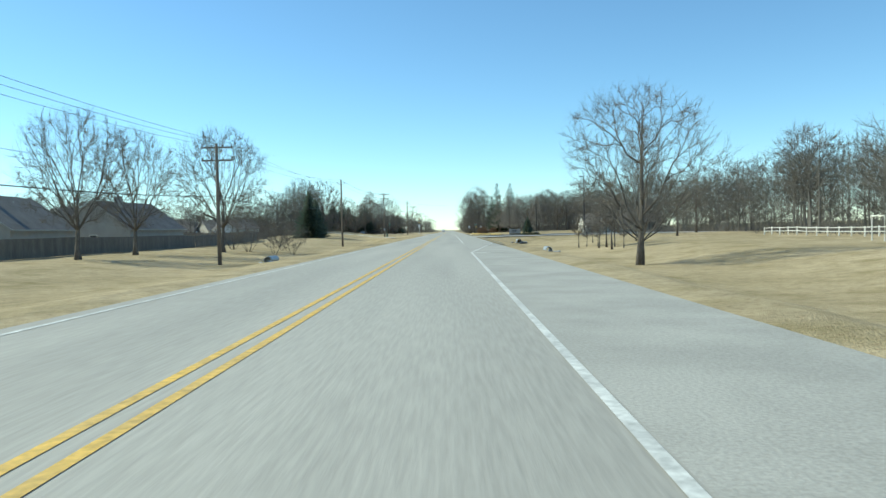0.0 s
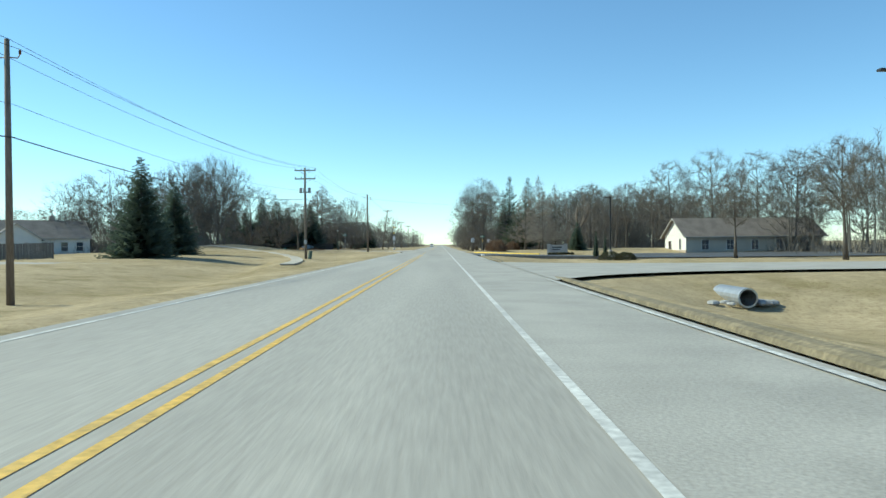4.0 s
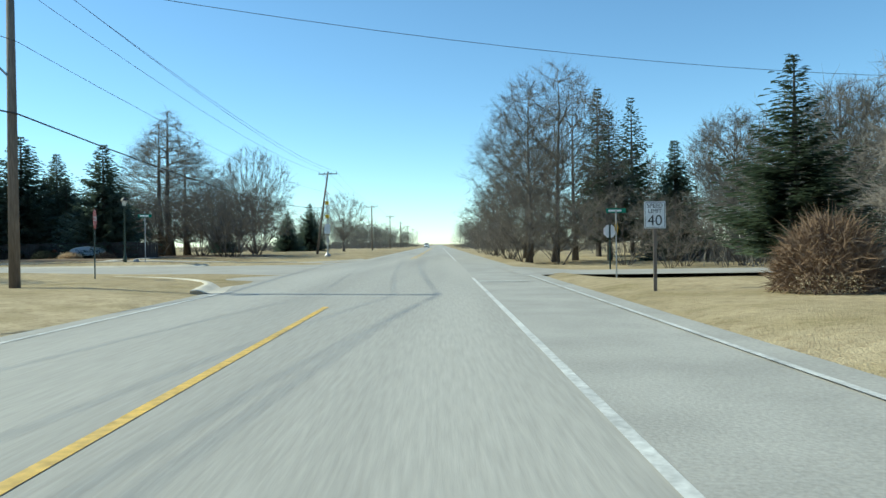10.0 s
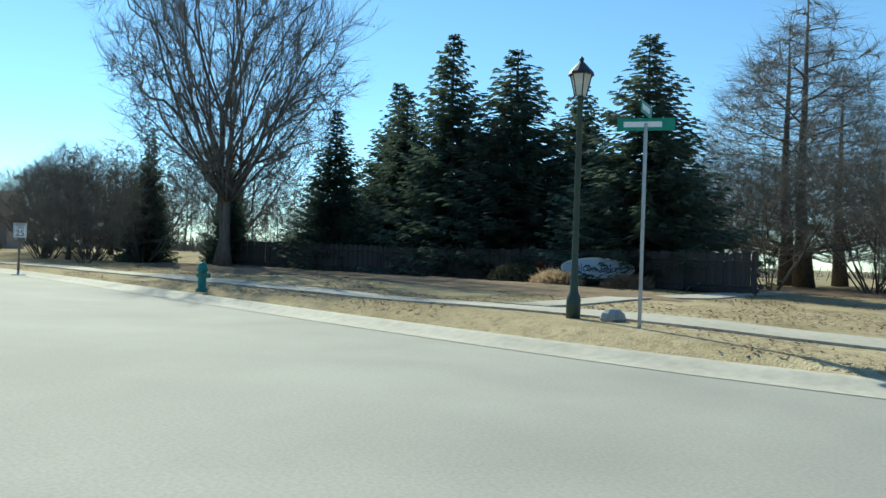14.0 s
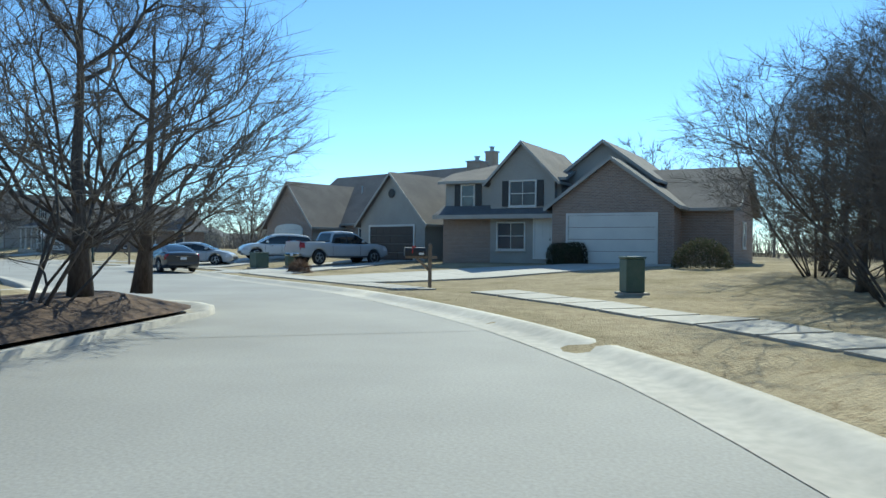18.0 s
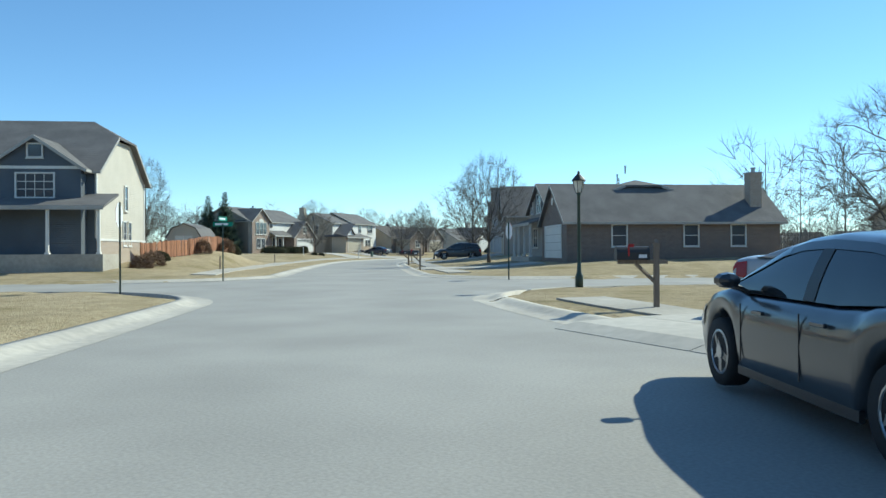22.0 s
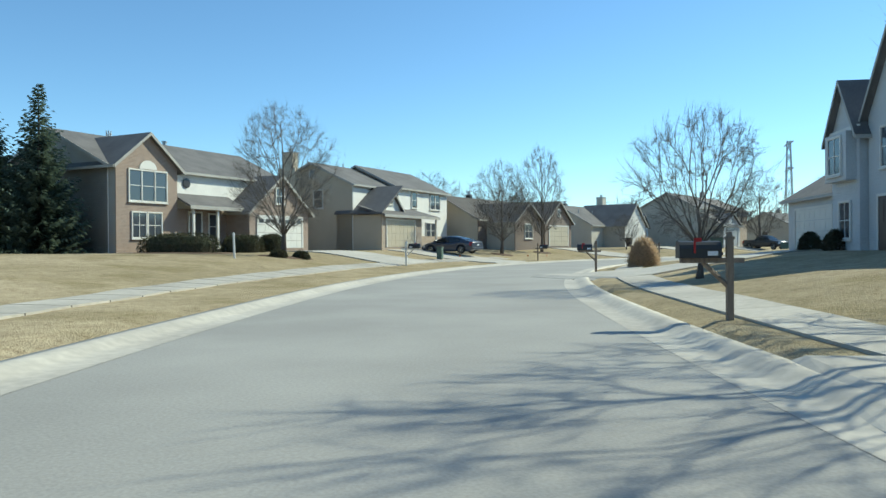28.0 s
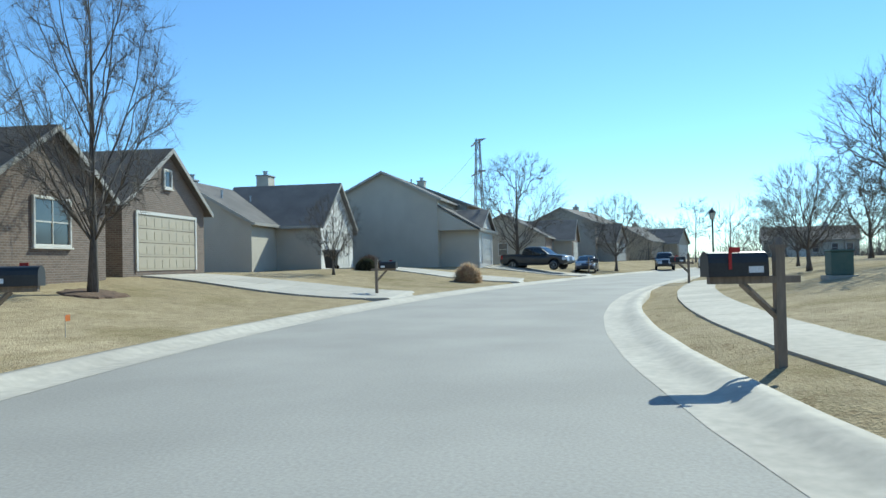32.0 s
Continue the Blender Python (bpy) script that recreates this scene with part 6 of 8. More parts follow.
# ---- poles and wires ----
def utility_pole(x, y, top, arms=0, lean=(0, 0), lamp=False, box=False):
    z = gz(x, y)
    h = top - z
    ob = thing("utility_pole", pose(x, y, z), "weathered wooden utility pole on the verge" + (" with transformers" if box else ""), "utility pole", "poles along the road")
    s = Shape()
    s.smooth = True
    at = lambda f: (lean[0] * f, lean[1] * f, h * f)
    s.tube([(0, 0, -0.4), at(0.5), at(1.0)], [0.17, 0.14, 0.105], 10)
    part("post", s, M_POLE, ob)
    for k in range(arms):
        zz = h - 0.3 - 1.0 * k
        f = zz / h
        c = Vector(at(f))
        part("crossarm", Shape().box(-1.25, 1.25, 0.10, 0.21, zz - 0.06, zz + 0.06, Matrix.Translation((c.x, c.y, 0))), M_POLE, ob)
        part("brace", Shape().tube([(c.x - 0.7, c.y + 0.12, zz - 0.06), (c.x, c.y + 0.12, zz - 0.6), (c.x + 0.7, c.y + 0.12, zz - 0.06)], 0.018, 4), M_GALV, ob)
        for u in (-1.15, -0.45, 0.45, 1.15):
            part("insulator", Shape().turned([(0.03, zz + 0.06), (0.06, zz + 0.1), (0.035, zz + 0.14), (0.06, zz + 0.18), (0.03, zz + 0.24)], 8, Matrix.Translation((c.x + u, c.y + 0.155, 0))), M_PORC, ob)
    if not arms:
        zz = h - 0.75
        c = Vector(at(zz / h))
        for sd in (-1, 1):
            part("bracket_arm", Shape().tube([(c.x, c.y, zz), (c.x + sd * 0.45, c.y, zz - 0.05), (c.x + sd * 0.55, c.y, zz + 0.12)], 0.03, 6), M_GALV, ob)
            part("insulator", Shape().turned([(0.03, zz + 0.1), (0.07, zz + 0.14), (0.04, zz + 0.18), (0.07, zz + 0.22), (0.03, zz + 0.3)], 8, Matrix.Translation((c.x + sd * 0.55, c.y, 0))), M_PORC, ob)
    if box:
        for sd, yy in ((-0.5, 0.0), (0.5, 0.0), (0.0, -0.34)):
            part("transformer", Shape().turned([(0.14, h - 3.0), (0.17, h - 2.97), (0.17, h - 2.45), (0.14, h - 2.38), (0.05, h - 2.36)], 14, Matrix.Translation((sd, yy, 0))), M_TRANSF, ob)
        part("cross_brace", Shape().box(-0.7, 0.7, -0.12, -0.04, h - 2.95, h - 2.85), M_POLE, ob)
        part("meter_box", Shape().box(-0.16, 0.16, -0.36, -0.14, 1.7, 2.2, bevel=0.02), M_GALV, ob)
    if lamp:
        part("lamp_arm", Shape().tube([(0, 0, h * 0.62), (-0.6, 0.0, h * 0.68), (-1.2, 0.0, h * 0.70)], 0.035, 6), M_GALV, ob)
        part("lamp_head", Shape().box(-1.75, -1.15, -0.14, 0.14, h * 0.70 - 0.08, h * 0.70 + 0.08, bevel=0.03), M_TRANSF, ob)
    return ob


POLES = [(-16.0, -8.0, 8.6, 2), (-15.7, 58.9, 8.5, 2), (-15.6, 125.5, 10.1, 0), (-13.6, 183.5, 10.6, 2), (-10.5, 227.7, 10.3, 0), (-13.9, 305.2, 11.2, 1), (-11.7, 363.8, 9.6, 1),
         (-11.5, 420, 9.6, 1), (-11.5, 478, 9.6, 0), (-11.5, 540, 9.6, 1), (-11.5, 610, 9.6, 1), (-11.5, 690, 9.6, 1)]
for x, y, top, arms in POLES:
    utility_pole(x, y, top, arms, (1.5, 0.8) if y == 305.2 else (0, 0), lamp=y == 227.7, box=y == 183.5)
part_b = thing("leaning_drum", pose(-13.0, 182.6, gz(-13.0, 182.6), 0, 8, 0), "dark leaning drum beside the pole", "drum")
part("body", Shape().turned([(0.2, 0), (0.22, 0.05), (0.22, 0.9), (0.19, 0.98)], 14), M_UTILGREEN, part_b)


def cable(a, b, sag, r, label):
    a, b = Vector(a), Vector(b)
    pts = [a.lerp(b, k / 14) - Vector((0, 0, sag * 4 * (k / 14) * (1 - k / 14))) for k in range(15)]
    ob = part("overhead_cable", Shape().tube(pts, r, 4), M_WIRE)
    return tagged(ob, label, "cable")


def hold(p, u, dz):
    x, y, top, arms = p
    k = 1.5 if y == 305.2 else 0
    return (x + k * (1 + dz / 11) + u, y + (0.8 if y == 305.2 else 0) * (1 + dz / 11), top + dz)


for p, q in zip(POLES[:-1], POLES[1:]):
    far = p[1] > 400
    for u, dz in ((-1.15, 0.0), (0.0, 0.05), (1.15, 0.0)) if not far else ((0.0, 0.0),):
        cable(hold(p, u if p[3] else u * 0.5, dz - (0.45 if not p[3] and u else 0)), hold(q, u if q[3] else u * 0.5, dz - (0.45 if not q[3] and u else 0)), 0.9, 0.011, "thin black overhead power cable between the poles")
    cable(hold(p, 0.15, -2.7), hold(q, 0.15, -2.7), 0.8, 0.010, "thin black overhead cable between the poles")
    low = {227.7: -4.9, 305.2: -4.8, 183.5: -3.7}
    cable(hold(p, 0.18, low.get(p[1], -4.1)), hold(q, 0.18, low.get(q[1], -4.1)), 0.9, 0.026, "thick black telephone cable between the poles")
cable((-10.5, 227.7, 9.6), (27, 240, 8.8), 0.7, 0.010, "thin black cable crossing over the road")
utility_pole(27, 240, 9.0, 0)
utility_pole(28.5, 246, 8.2, 0)


def warning_post(x, y):
    z = gz(x, y)
    ob = thing("warning_post", pose(x, y, z), "grey metal post with amber beacons and a solar panel", "warning beacon")
    part("post", Shape().tube([(0, 0, 0), (0, 0, 6.6)], [0.07, 0.06], 10), M_GALV, ob)
    part("base", Shape().turned([(0.3, -0.1), (0.3, 0.12), (0.14, 0.35), (0.1, 0.36)], 12), M_GALV, ob)
    part("solar_panel", Shape().box(-0.35, 0.35, -0.3, 0.3, -0.02, 0.02, Matrix.Translation((0, 0, 6.75)) @ Matrix.Rotation(radians(40), 4, "Y")), M_ORANGE, ob)
    for zz in (5.6, 4.2):
        part("beacon", Shape().box(-0.18, 0.18, -0.12, 0.12, zz - 0.18, zz + 0.18, bevel=0.03), M_SIGNYEL, ob)
    part("sign_plate", Shape().box(-0.3, 0.3, -0.1, -0.07, 2.4, 3.4), M_SIGNWHITE, ob)
    part("control_box", Shape().box(-0.16, 0.16, 0.07, 0.25, 1.5, 2.1, bevel=0.02), M_GALV, ob)


warning_post(-9.3, 283.8)


def lot_lamp(x, y, h):
    ob = thing("parking_lamp", pose(x, y, gz(x, y)), "tall dark parking lamp on a concrete foot", "lamp post")
    part("foot", Shape().turned([(0.3, -0.2), (0.3, 0.75), (0.27, 0.8)], 16), M_WALKWAY, ob)
    part("post", Shape().box(-0.07, 0.07, -0.07, 0.07, 0.8, h), M_BLACK, ob)
    part("lamp_head", Shape().box(-0.75, 0.1, -0.2, 0.2, h, h + 0.14, bevel=0.03), M_BLACK, ob)


lot_lamp(26.0, 133.0, 10.2)
lot_lamp(24.0, 189.6, 7.4)


def lamp_post(x, y, h):
    """A green post with a flared foot and a four-sided lantern."""
    ob = thing("street_lamp", pose(x, y, gz(x, y), 0, 0, 20), "dark green street lamp with a frosted lantern", "street lamp", "lantern posts")
    s = Shape()
    s.smooth = True
    s.turned([(0.13, -0.05), (0.13, 0.35), (0.09, 0.45), (0.075, 0.5), (0.06, 0.9), (0.05, h - 0.55), (0.08, h - 0.5), (0.05, h - 0.45)], 14)
    part("post", s, M_GREENPOST, ob)
    lan = Shape()
    lan.turned([(0.10, h - 0.45), (0.19, h - 0.08)], 6)
    lant = part("lantern", lan, M_LANTERN, ob)
    cage = Shape()
    for k in range(6):
        a = k * math.pi / 3
        cage.tube([(0.105 * math.cos(a), 0.105 * math.sin(a), h - 0.46), (0.2 * math.cos(a), 0.2 * math.sin(a), h - 0.07)], 0.012, 4)
    part("cage", cage, M_BLACK, lant)
    part("cap", Shape().turned([(0.24, h - 0.08), (0.22, h - 0.03), (0.1, h + 0.1), (0.04, h + 0.16), (0.045, h + 0.22), (0.01, h + 0.26)], 12), M_BLACK, lant)


lamp_post(-20.0, 258.6, 4.45)
lamp_post(-99.0, 224.4, 3.55)
lamp_post(-213.0, 152.3, 3.9)


# ---- signs ----
def lettering(text, size, material, parent, m, squeeze=1.0):
    cu = bpy.data.curves.new("lettering", "FONT")
    cu.body, cu.size, cu.align_x, cu.align_y, cu.extrude = text, size, "CENTER", "CENTER", 0.003
    cu.materials.append(material)
    ob = new("lettering", cu)
    ob.parent = parent
    ob.matrix_local = m @ Matrix.Diagonal((squeeze, 1, 1, 1))
    return ob


UPRIGHT = Matrix.Rotation(radians(90), 4, "X")


def u_post(h):
    return Shape().box(-0.03, 0.03, 0.0, 0.012, -0.3, h).box(-0.045, -0.03, 0.0, 0.035, -0.3, h).box(0.03, 0.045, 0.0, 0.035, -0.3, h)


def limit_sign(x, y, turn, top, w, hh, text, two=True):
    ob = thing("speed_limit_sign", pose(x, y, gz(x, y), 0, 0, turn), "white speed limit sign on a steel post", "road sign")
    part("post", u_post(top), M_POLE, ob)
    pl = part("plate", Shape().box(-w / 2, w / 2, -0.012, -0.004, top - hh, top, bevel=0.002), M_SIGNWHITE, ob)
    bd = Shape()
    for a, b, c, d in ((-w / 2 + 0.02, w / 2 - 0.02, top - 0.032, top - 0.02), (-w / 2 + 0.02, w / 2 - 0.02, top - hh + 0.02, top - hh + 0.032)):
        bd.box(a, b, -0.015, -0.0121, c, d)
    for a in (-w / 2 + 0.02, w / 2 - 0.032):
        bd.box(a, a + 0.012, -0.015, -0.0121, top - hh + 0.032, top - 0.032)
    part("border", bd, M_BLACK, pl)
    if two:
        lettering("SPEED", hh * 0.22, M_BLACK, pl, Matrix.Translation((0, -0.014, top - hh * 0.16)) @ UPRIGHT)
        lettering("LIMIT", hh * 0.22, M_BLACK, pl, Matrix.Translation((0, -0.014, top - hh * 0.36)) @ UPRIGHT)
    lettering(text, hh * 0.56, M_BLACK, pl, Matrix.Translation((0, -0.014, top - hh * 0.72)) @ UPRIGHT)


limit_sign(8.0, 224.6, 0, 2.35, 0.56, 0.70, "40")
limit_sign(-47.2, 256.6, 80, 2.25, 0.5, 0.62, "25")


def stop_sign(x, y, turn, label="red stop sign on a green post, seen from behind"):
    ob = thing("stop_sign", pose(x, y, gz(x, y), 0, 0, turn), label, "road sign")
    part("post", u_post(2.75), M_GREENPOST, ob)
    octo = [(0.38 / math.cos(math.pi / 8) * math.cos(math.pi / 8 + k * math.pi / 4), 2.35 + 0.38 / math.cos(math.pi / 8) * math.sin(math.pi / 8 + k * math.pi / 4)) for k in range(8)]
    pl = part("plate", Shape().prism(octo, -0.010, -0.004), M_SIGNRED, ob)
    part("plate_back", Shape().prism([(a * 0.995, 2.35 + (b - 2.35) * 0.995) for a, b in octo], -0.0039, -0.001), M_SIGNWHITE, ob, "bare aluminium back")
    lettering("STOP", 0.27, M_SIGNWHITE, pl, Matrix.Translation((0, -0.013, 2.35)) @ UPRIGHT)


stop_sign(-88.1, 214.9, 51)
stop_sign(-105.2, 216.7, 240)
stop_sign(-11.2, 234.6, 105)
stop_sign(12.4, 249.2, 190)


def name_sign(x, y, turn, h, post_mat, label="green street name signs on a slim post"):
    ob = thing("street_name_sign", pose(x, y, gz(x, y), 0, 0, turn), label, "road sign")
    part("post", Shape().tube([(0, 0, -0.2), (0, 0, h)], 0.03, 8), post_mat, ob)
    for k, (a, w) in enumerate(((0, 0.45), (78, 0.36))):
        m = Matrix.Translation((0, 0, h - 0.02 + 0.24 * k)) @ Matrix.Rotation(radians(a), 4, "Z")
        pl = part("blade", Shape().box(-w, w, -0.006, 0.006, -0.1, 0.1, bevel=0.003), M_SIGNGREEN, ob)
        pl.matrix_local = m
        part("word_bar", Shape().box(-w * 0.78, w * 0.55, -0.0085, -0.0061, -0.045, 0.045).box(-w * 0.78, w * 0.55, 0.0061, 0.0085, -0.045, 0.045), M_SIGNWHITE, pl)


name_sign(-18.4, 258.2, 30, 3.3, M_GALV)
name_sign(-96.2, 207.3, 130, 2.75, M_GREENPOST)
name_sign(10.45, 239.3, 0, 3.1, M_GALV)
yd = thing("warning_sign", pose(10.5, 239.5, gz(10.5, 239.5), 0, 0, 65), "yellow diamond warning sign on a post", "road sign")
part("post", u_post(2.6), M_POLE, yd)
part("plate", Shape().box(-0.3, 0.3, -0.012, -0.004, -0.3, 0.3, Matrix.Translation((0, 0, 2.3)) @ Matrix.Rotation(radians(45), 4, "Y")), M_SIGNYEL, yd)

# entry sign board with its dark fence
es = thing("entry_sign", facing(-29.0, 272.3, 0.35, -0.94, gz(-29, 272)), "pale oval estate sign with dark lettering on a low mound", "sign")
oval = [(1.4 * math.cos(k * math.pi / 14), 0.72 + 0.37 * math.sin(k * math.pi / 14)) for k in range(28)]
part("board", Shape().prism(oval, -0.05, 0.05), M_BLUEBOARD, es)
part("rim", Shape().prism([(a * 1.05, 0.72 + (b - 0.72) * 1.13) for a, b in oval], -0.02, 0.03), M_TRIM, es)
lettering("Falcon Lakes", 0.44, M_NAVY, es, Matrix.Translation((0, -0.056, 0.72)) @ UPRIGHT, 0.9)
part("leg", Shape().box(-0.9, -0.78, -0.05, 0.05, -0.3, 0.45).box(0.78, 0.9, -0.05, 0.05, -0.3, 0.45), M_TRIM, es)


def board_fence(pts, h, material, label, step=0.15, gap=0.012, posts_every=2.4, name="fence"):
    """A board fence along a line of corners, board by board."""
    base = tagged(new(name), label, "fence", kind="")
    mesh_b = Shape().box(-(step - gap) / 2, (step - gap) / 2, -0.012, 0.012, 0.04, h).mesh("board", material)
    mesh_p = Shape().box(-0.05, 0.05, -0.05, 0.05, -0.1, h + 0.06).mesh("post", material)
    rng = random.Random(len(pts) * 7 + int(pts[0][0]))
    for a, b in zip(pts[:-1], pts[1:]):
        d = Vector((b[0] - a[0], b[1] - a[1], 0))
        L = d.length
        ang = math.degrees(math.atan2(d.y, d.x))
        n = int(L / step)
        for k in range(n):
            t = (k + 0.5) / n
            x, y = a[0] + d.x * t, a[1] + d.y * t
            ob = part("board", mesh_b, material, base)
            ob.matrix_local = pose(x, y, gz(x, y) + rng.uniform(-0.03, 0.03), rng.uniform(-1.5, 1.5), rng.uniform(-0.8, 0.8), ang + rng.uniform(-1.5, 1.5))
        m = max(1, int(L / posts_every))
        for k in range(m + 1):
            x, y = a[0] + d.x * k / m, a[1] + d.y * k / m
            part("post", mesh_p, material, base).matrix_local = pose(x, y, gz(x, y), 0, 0, ang)
        for f in (0.2, 0.8):
            for k in range(m):
                p = [Vector((a[0] + d.x * q / m, a[1] + d.y * q / m, 0)) for q in (k, k + 1)]
                for v in p:
                    v.z = gz(v.x, v.y) + h * f
                part("rail", Shape().tube([v + Vector((-d.y, d.x, 0)) / L * 0.04 for v in p], 0.03, 4), material, base)
    return base


board_fence([(-23.2, 273.3), (-34.0, 273.4), (-54.0, 268.4)], 1.45, M_DARKFENCE, "dark stained board fence behind the estate sign", 0.16)
board_fence([(-34.7, 144.5), (-34.9, 110.0)], 1.8, M_OLDFENCE, "grey weathered board fence round the gardens", 0.17)
board_fence([(-52, 150.5), (-34.7, 144.5)], 1.8, M_OLDFENCE, "grey weathered board fence of a garden corner", 0.18)
board_fence([(-66, 171), (-41, 178.5)], 1.8, M_OLDFENCE, "grey weathered board fence behind the roadside lawn", 0.18)
far_f = Shape()
for k in range(60):
    yy = 109.8 - k * 0.95
    far_f.box(-35.0, -34.95, yy - 0.93, yy, gz(-35, yy) + 0.02, gz(-35, yy) + 1.8)
tagged(part("far_fence", far_f, M_OLDFENCE), "grey weathered garden fence running off", "fence", kind="stuff")
board_fence([(-100.2, 190.8), (-105.0, 188.2), (-107.6, 186.0), (-111.6, 182.3)], 1.15, M_CEDAR, "orange cedar board fence of a garden", 0.15)

# garden shed with its barn roof
sh = thing("garden_shed", facing(-108.0, 178.9, 0.75, 0.66, gz(-109, 179) - 0.05) @ Matrix.Diagonal((0.8, 0.8, 0.76, 1)), "grey garden shed with a barn-shaped roof", "shed")
gam = [(0, 0), (3.6, 0), (3.6, 1.7), (3.0, 2.75), (1.8, 3.25), (0.6, 2.75), (0, 1.7)]
part("wall", Shape().prism(gam, 0, 4.5), M_SIDETAN, sh)
rf = Shape()
for (a, b), (c, d) in zip(gam[2:6], gam[3:7]):
    rf.prism([(a, b), (c, d), (c + (c - 1.8) * 0.04, d + 0.08), (a + (a - 1.8) * 0.06, b + 0.06)], -0.15, 4.65)
part("roof", rf, M_ROOF, sh)
part("door", Shape().box(0.9, 1.78, -0.05, 0, 0.05, 1.95).box(1.82, 2.7, -0.05, 0, 0.05, 1.95), M_TRIM, sh)


# ---- mailboxes, boxes, hydrant ----
def mailbox(x, y, turn, material=None, label="black mailbox on a braced wooden post"):
    """The box looks along its own -y."""
    ob = thing("mailbox", pose(x, y, gz(x, y), 0, 0, turn), label, "mailbox", "mailboxes along the street")
    part("post", Shape().box(-0.05, 0.05, -0.05, 0.05, -0.1, 1.32).box(-0.065, 0.065, -0.065, 0.065, 1.3, 1.34).prism([(-0.04, 1.34), (0.04, 1.34), (0.0, 1.42)], -0.04, 0.04), material or M_WOODPOST, ob)
    part("arm", Shape().box(-0.045, 0.045, -0.78, 0.22, 0.92, 1.0), material or M_WOODPOST, ob)
    part("brace", Shape().tube([(0, -0.03, 0.55), (0, -0.42, 0.93)], 0.04, 4), material or M_WOODPOST, ob)
    prof = [(-0.125, 0), (0.125, 0), (0.125, 0.15)] + [(0.125 * math.cos(a), 0.15 + 0.125 * math.sin(a)) for a in (0.5, 1.0, 1.57, 2.14, 2.64)] + [(-0.125, 0.15)]
    bx = part("box", Shape().prism(prof, -0.80, -0.16), M_BLACK, ob)
    bx.matrix_local = Matrix.Translation((0, 0, 1.0))
    part("door", Shape().prism([(a * 1.04, b * 1.02) for a, b in prof], -0.82, -0.80), M_BLACK, bx)
    part("flag", Shape().box(0.127, 0.14, -0.6, -0.57, 0.08, 0.32).box(0.127, 0.14, -0.6, -0.48, 0.26, 0.32), M_SIGNRED, bx)
    for sx in (-1, 1):
        part("number_bar", Shape().box(sx * 0.128 - 0.0025, sx * 0.128 + 0.0025, -0.38, -0.22, 0.04, 0.11), M_SIGNWHITE, bx)


for x, y, turn in ((-70.2, 251.6, -273), (-92.0, 230.7, 132), (-112.4, 203.9, 140), (-126.8, 188.2, 138), (-137.3, 178.1, 135), (-153.4, 163.7, 122),
                   (-174.4, 153.9, 112), (-203.4, 151.4, 105), (-201.6, 151.5, 90), (-123.5, 191.6, 138)):
    mailbox(x, y, turn + 90 + 180 if turn > 0 else turn - 70)
for x, y, turn in ((-153.6, 150.2, 128), (-172.6, 143.9, 118), (-191.5, 140.6, 96), (-228.0, 142.2, 90)):
    mailbox(x, y, turn + 90, M_TRIM if x > -160 else None, "dark mailbox on a pale post" if x > -160 else "black mailbox on a braced wooden post")

hy = thing("fire_hydrant", pose(-31.2, 257.0, gz(-31.2, 257.0)), "teal fire hydrant on the verge", "hydrant")
s = Shape()
s.smooth = True
s.turned([(0.16, -0.05), (0.16, 0.04), (0.11, 0.06), (0.11, 0.5), (0.15, 0.52), (0.15, 0.57), (0.13, 0.6), (0.11, 0.7), (0.05, 0.76)], 16)
part("barrel", s, M_HYD, hy)
part("top_nut", Shape().turned([(0.03, 0.75), (0.03, 0.82)], 5), M_HYD, hy)
for a in (0, 180, 90):
    part("outlet", Shape().turned([(0.06, 0.1), (0.06, 0.17), (0.075, 0.17), (0.075, 0.21), (0.02, 0.23)], 10, Matrix.Translation((0, 0, 0.4)) @ Matrix.Rotation(radians(a), 4, "Z") @ Matrix.Rotation(radians(90), 4, "Y")), M_HYD, hy)


def utility_box(x, y, w, d, h, turn, label="green utility cabinet on the lawn"):
    ob = thing("utility_box", pose(x, y, gz(x, y), 0, 0, turn), label, "utility box")
    part("pad", Shape().box(-w / 2 - 0.1, w / 2 + 0.1, -d / 2 - 0.1, d / 2 + 0.1, -0.1, 0.06), M_WALKWAY, ob)
    part("cabinet", Shape().box(-w / 2, w / 2, -d / 2, d / 2, 0.06, h, bevel=0.03), M_UTILGREEN, ob)
    part("lid", Shape().box(-w / 2 - 0.03, w / 2 + 0.03, -d / 2 - 0.03, d / 2 + 0.03, h, h + 0.06, bevel=0.02), M_UTILGREEN, ob)


utility_box(-66.8, 257.3, 0.55, 0.5, 0.95, 10)
utility_box(-190.0, 156.3, 0.6, 0.6, 0.75, 10)
utility_box(-161.2, 144.7, 0.42, 0.35, 0.85, 30)
utility_box(-87.7, 240.4, 0.9, 0.75, 0.85, 40)
utility_box(-88.8, 241.8, 0.4, 0.35, 0.7, 40)
utility_box(-176.0, 157.6, 0.35, 0.35, 0.5, 10, "small pale green utility box on the lawn")


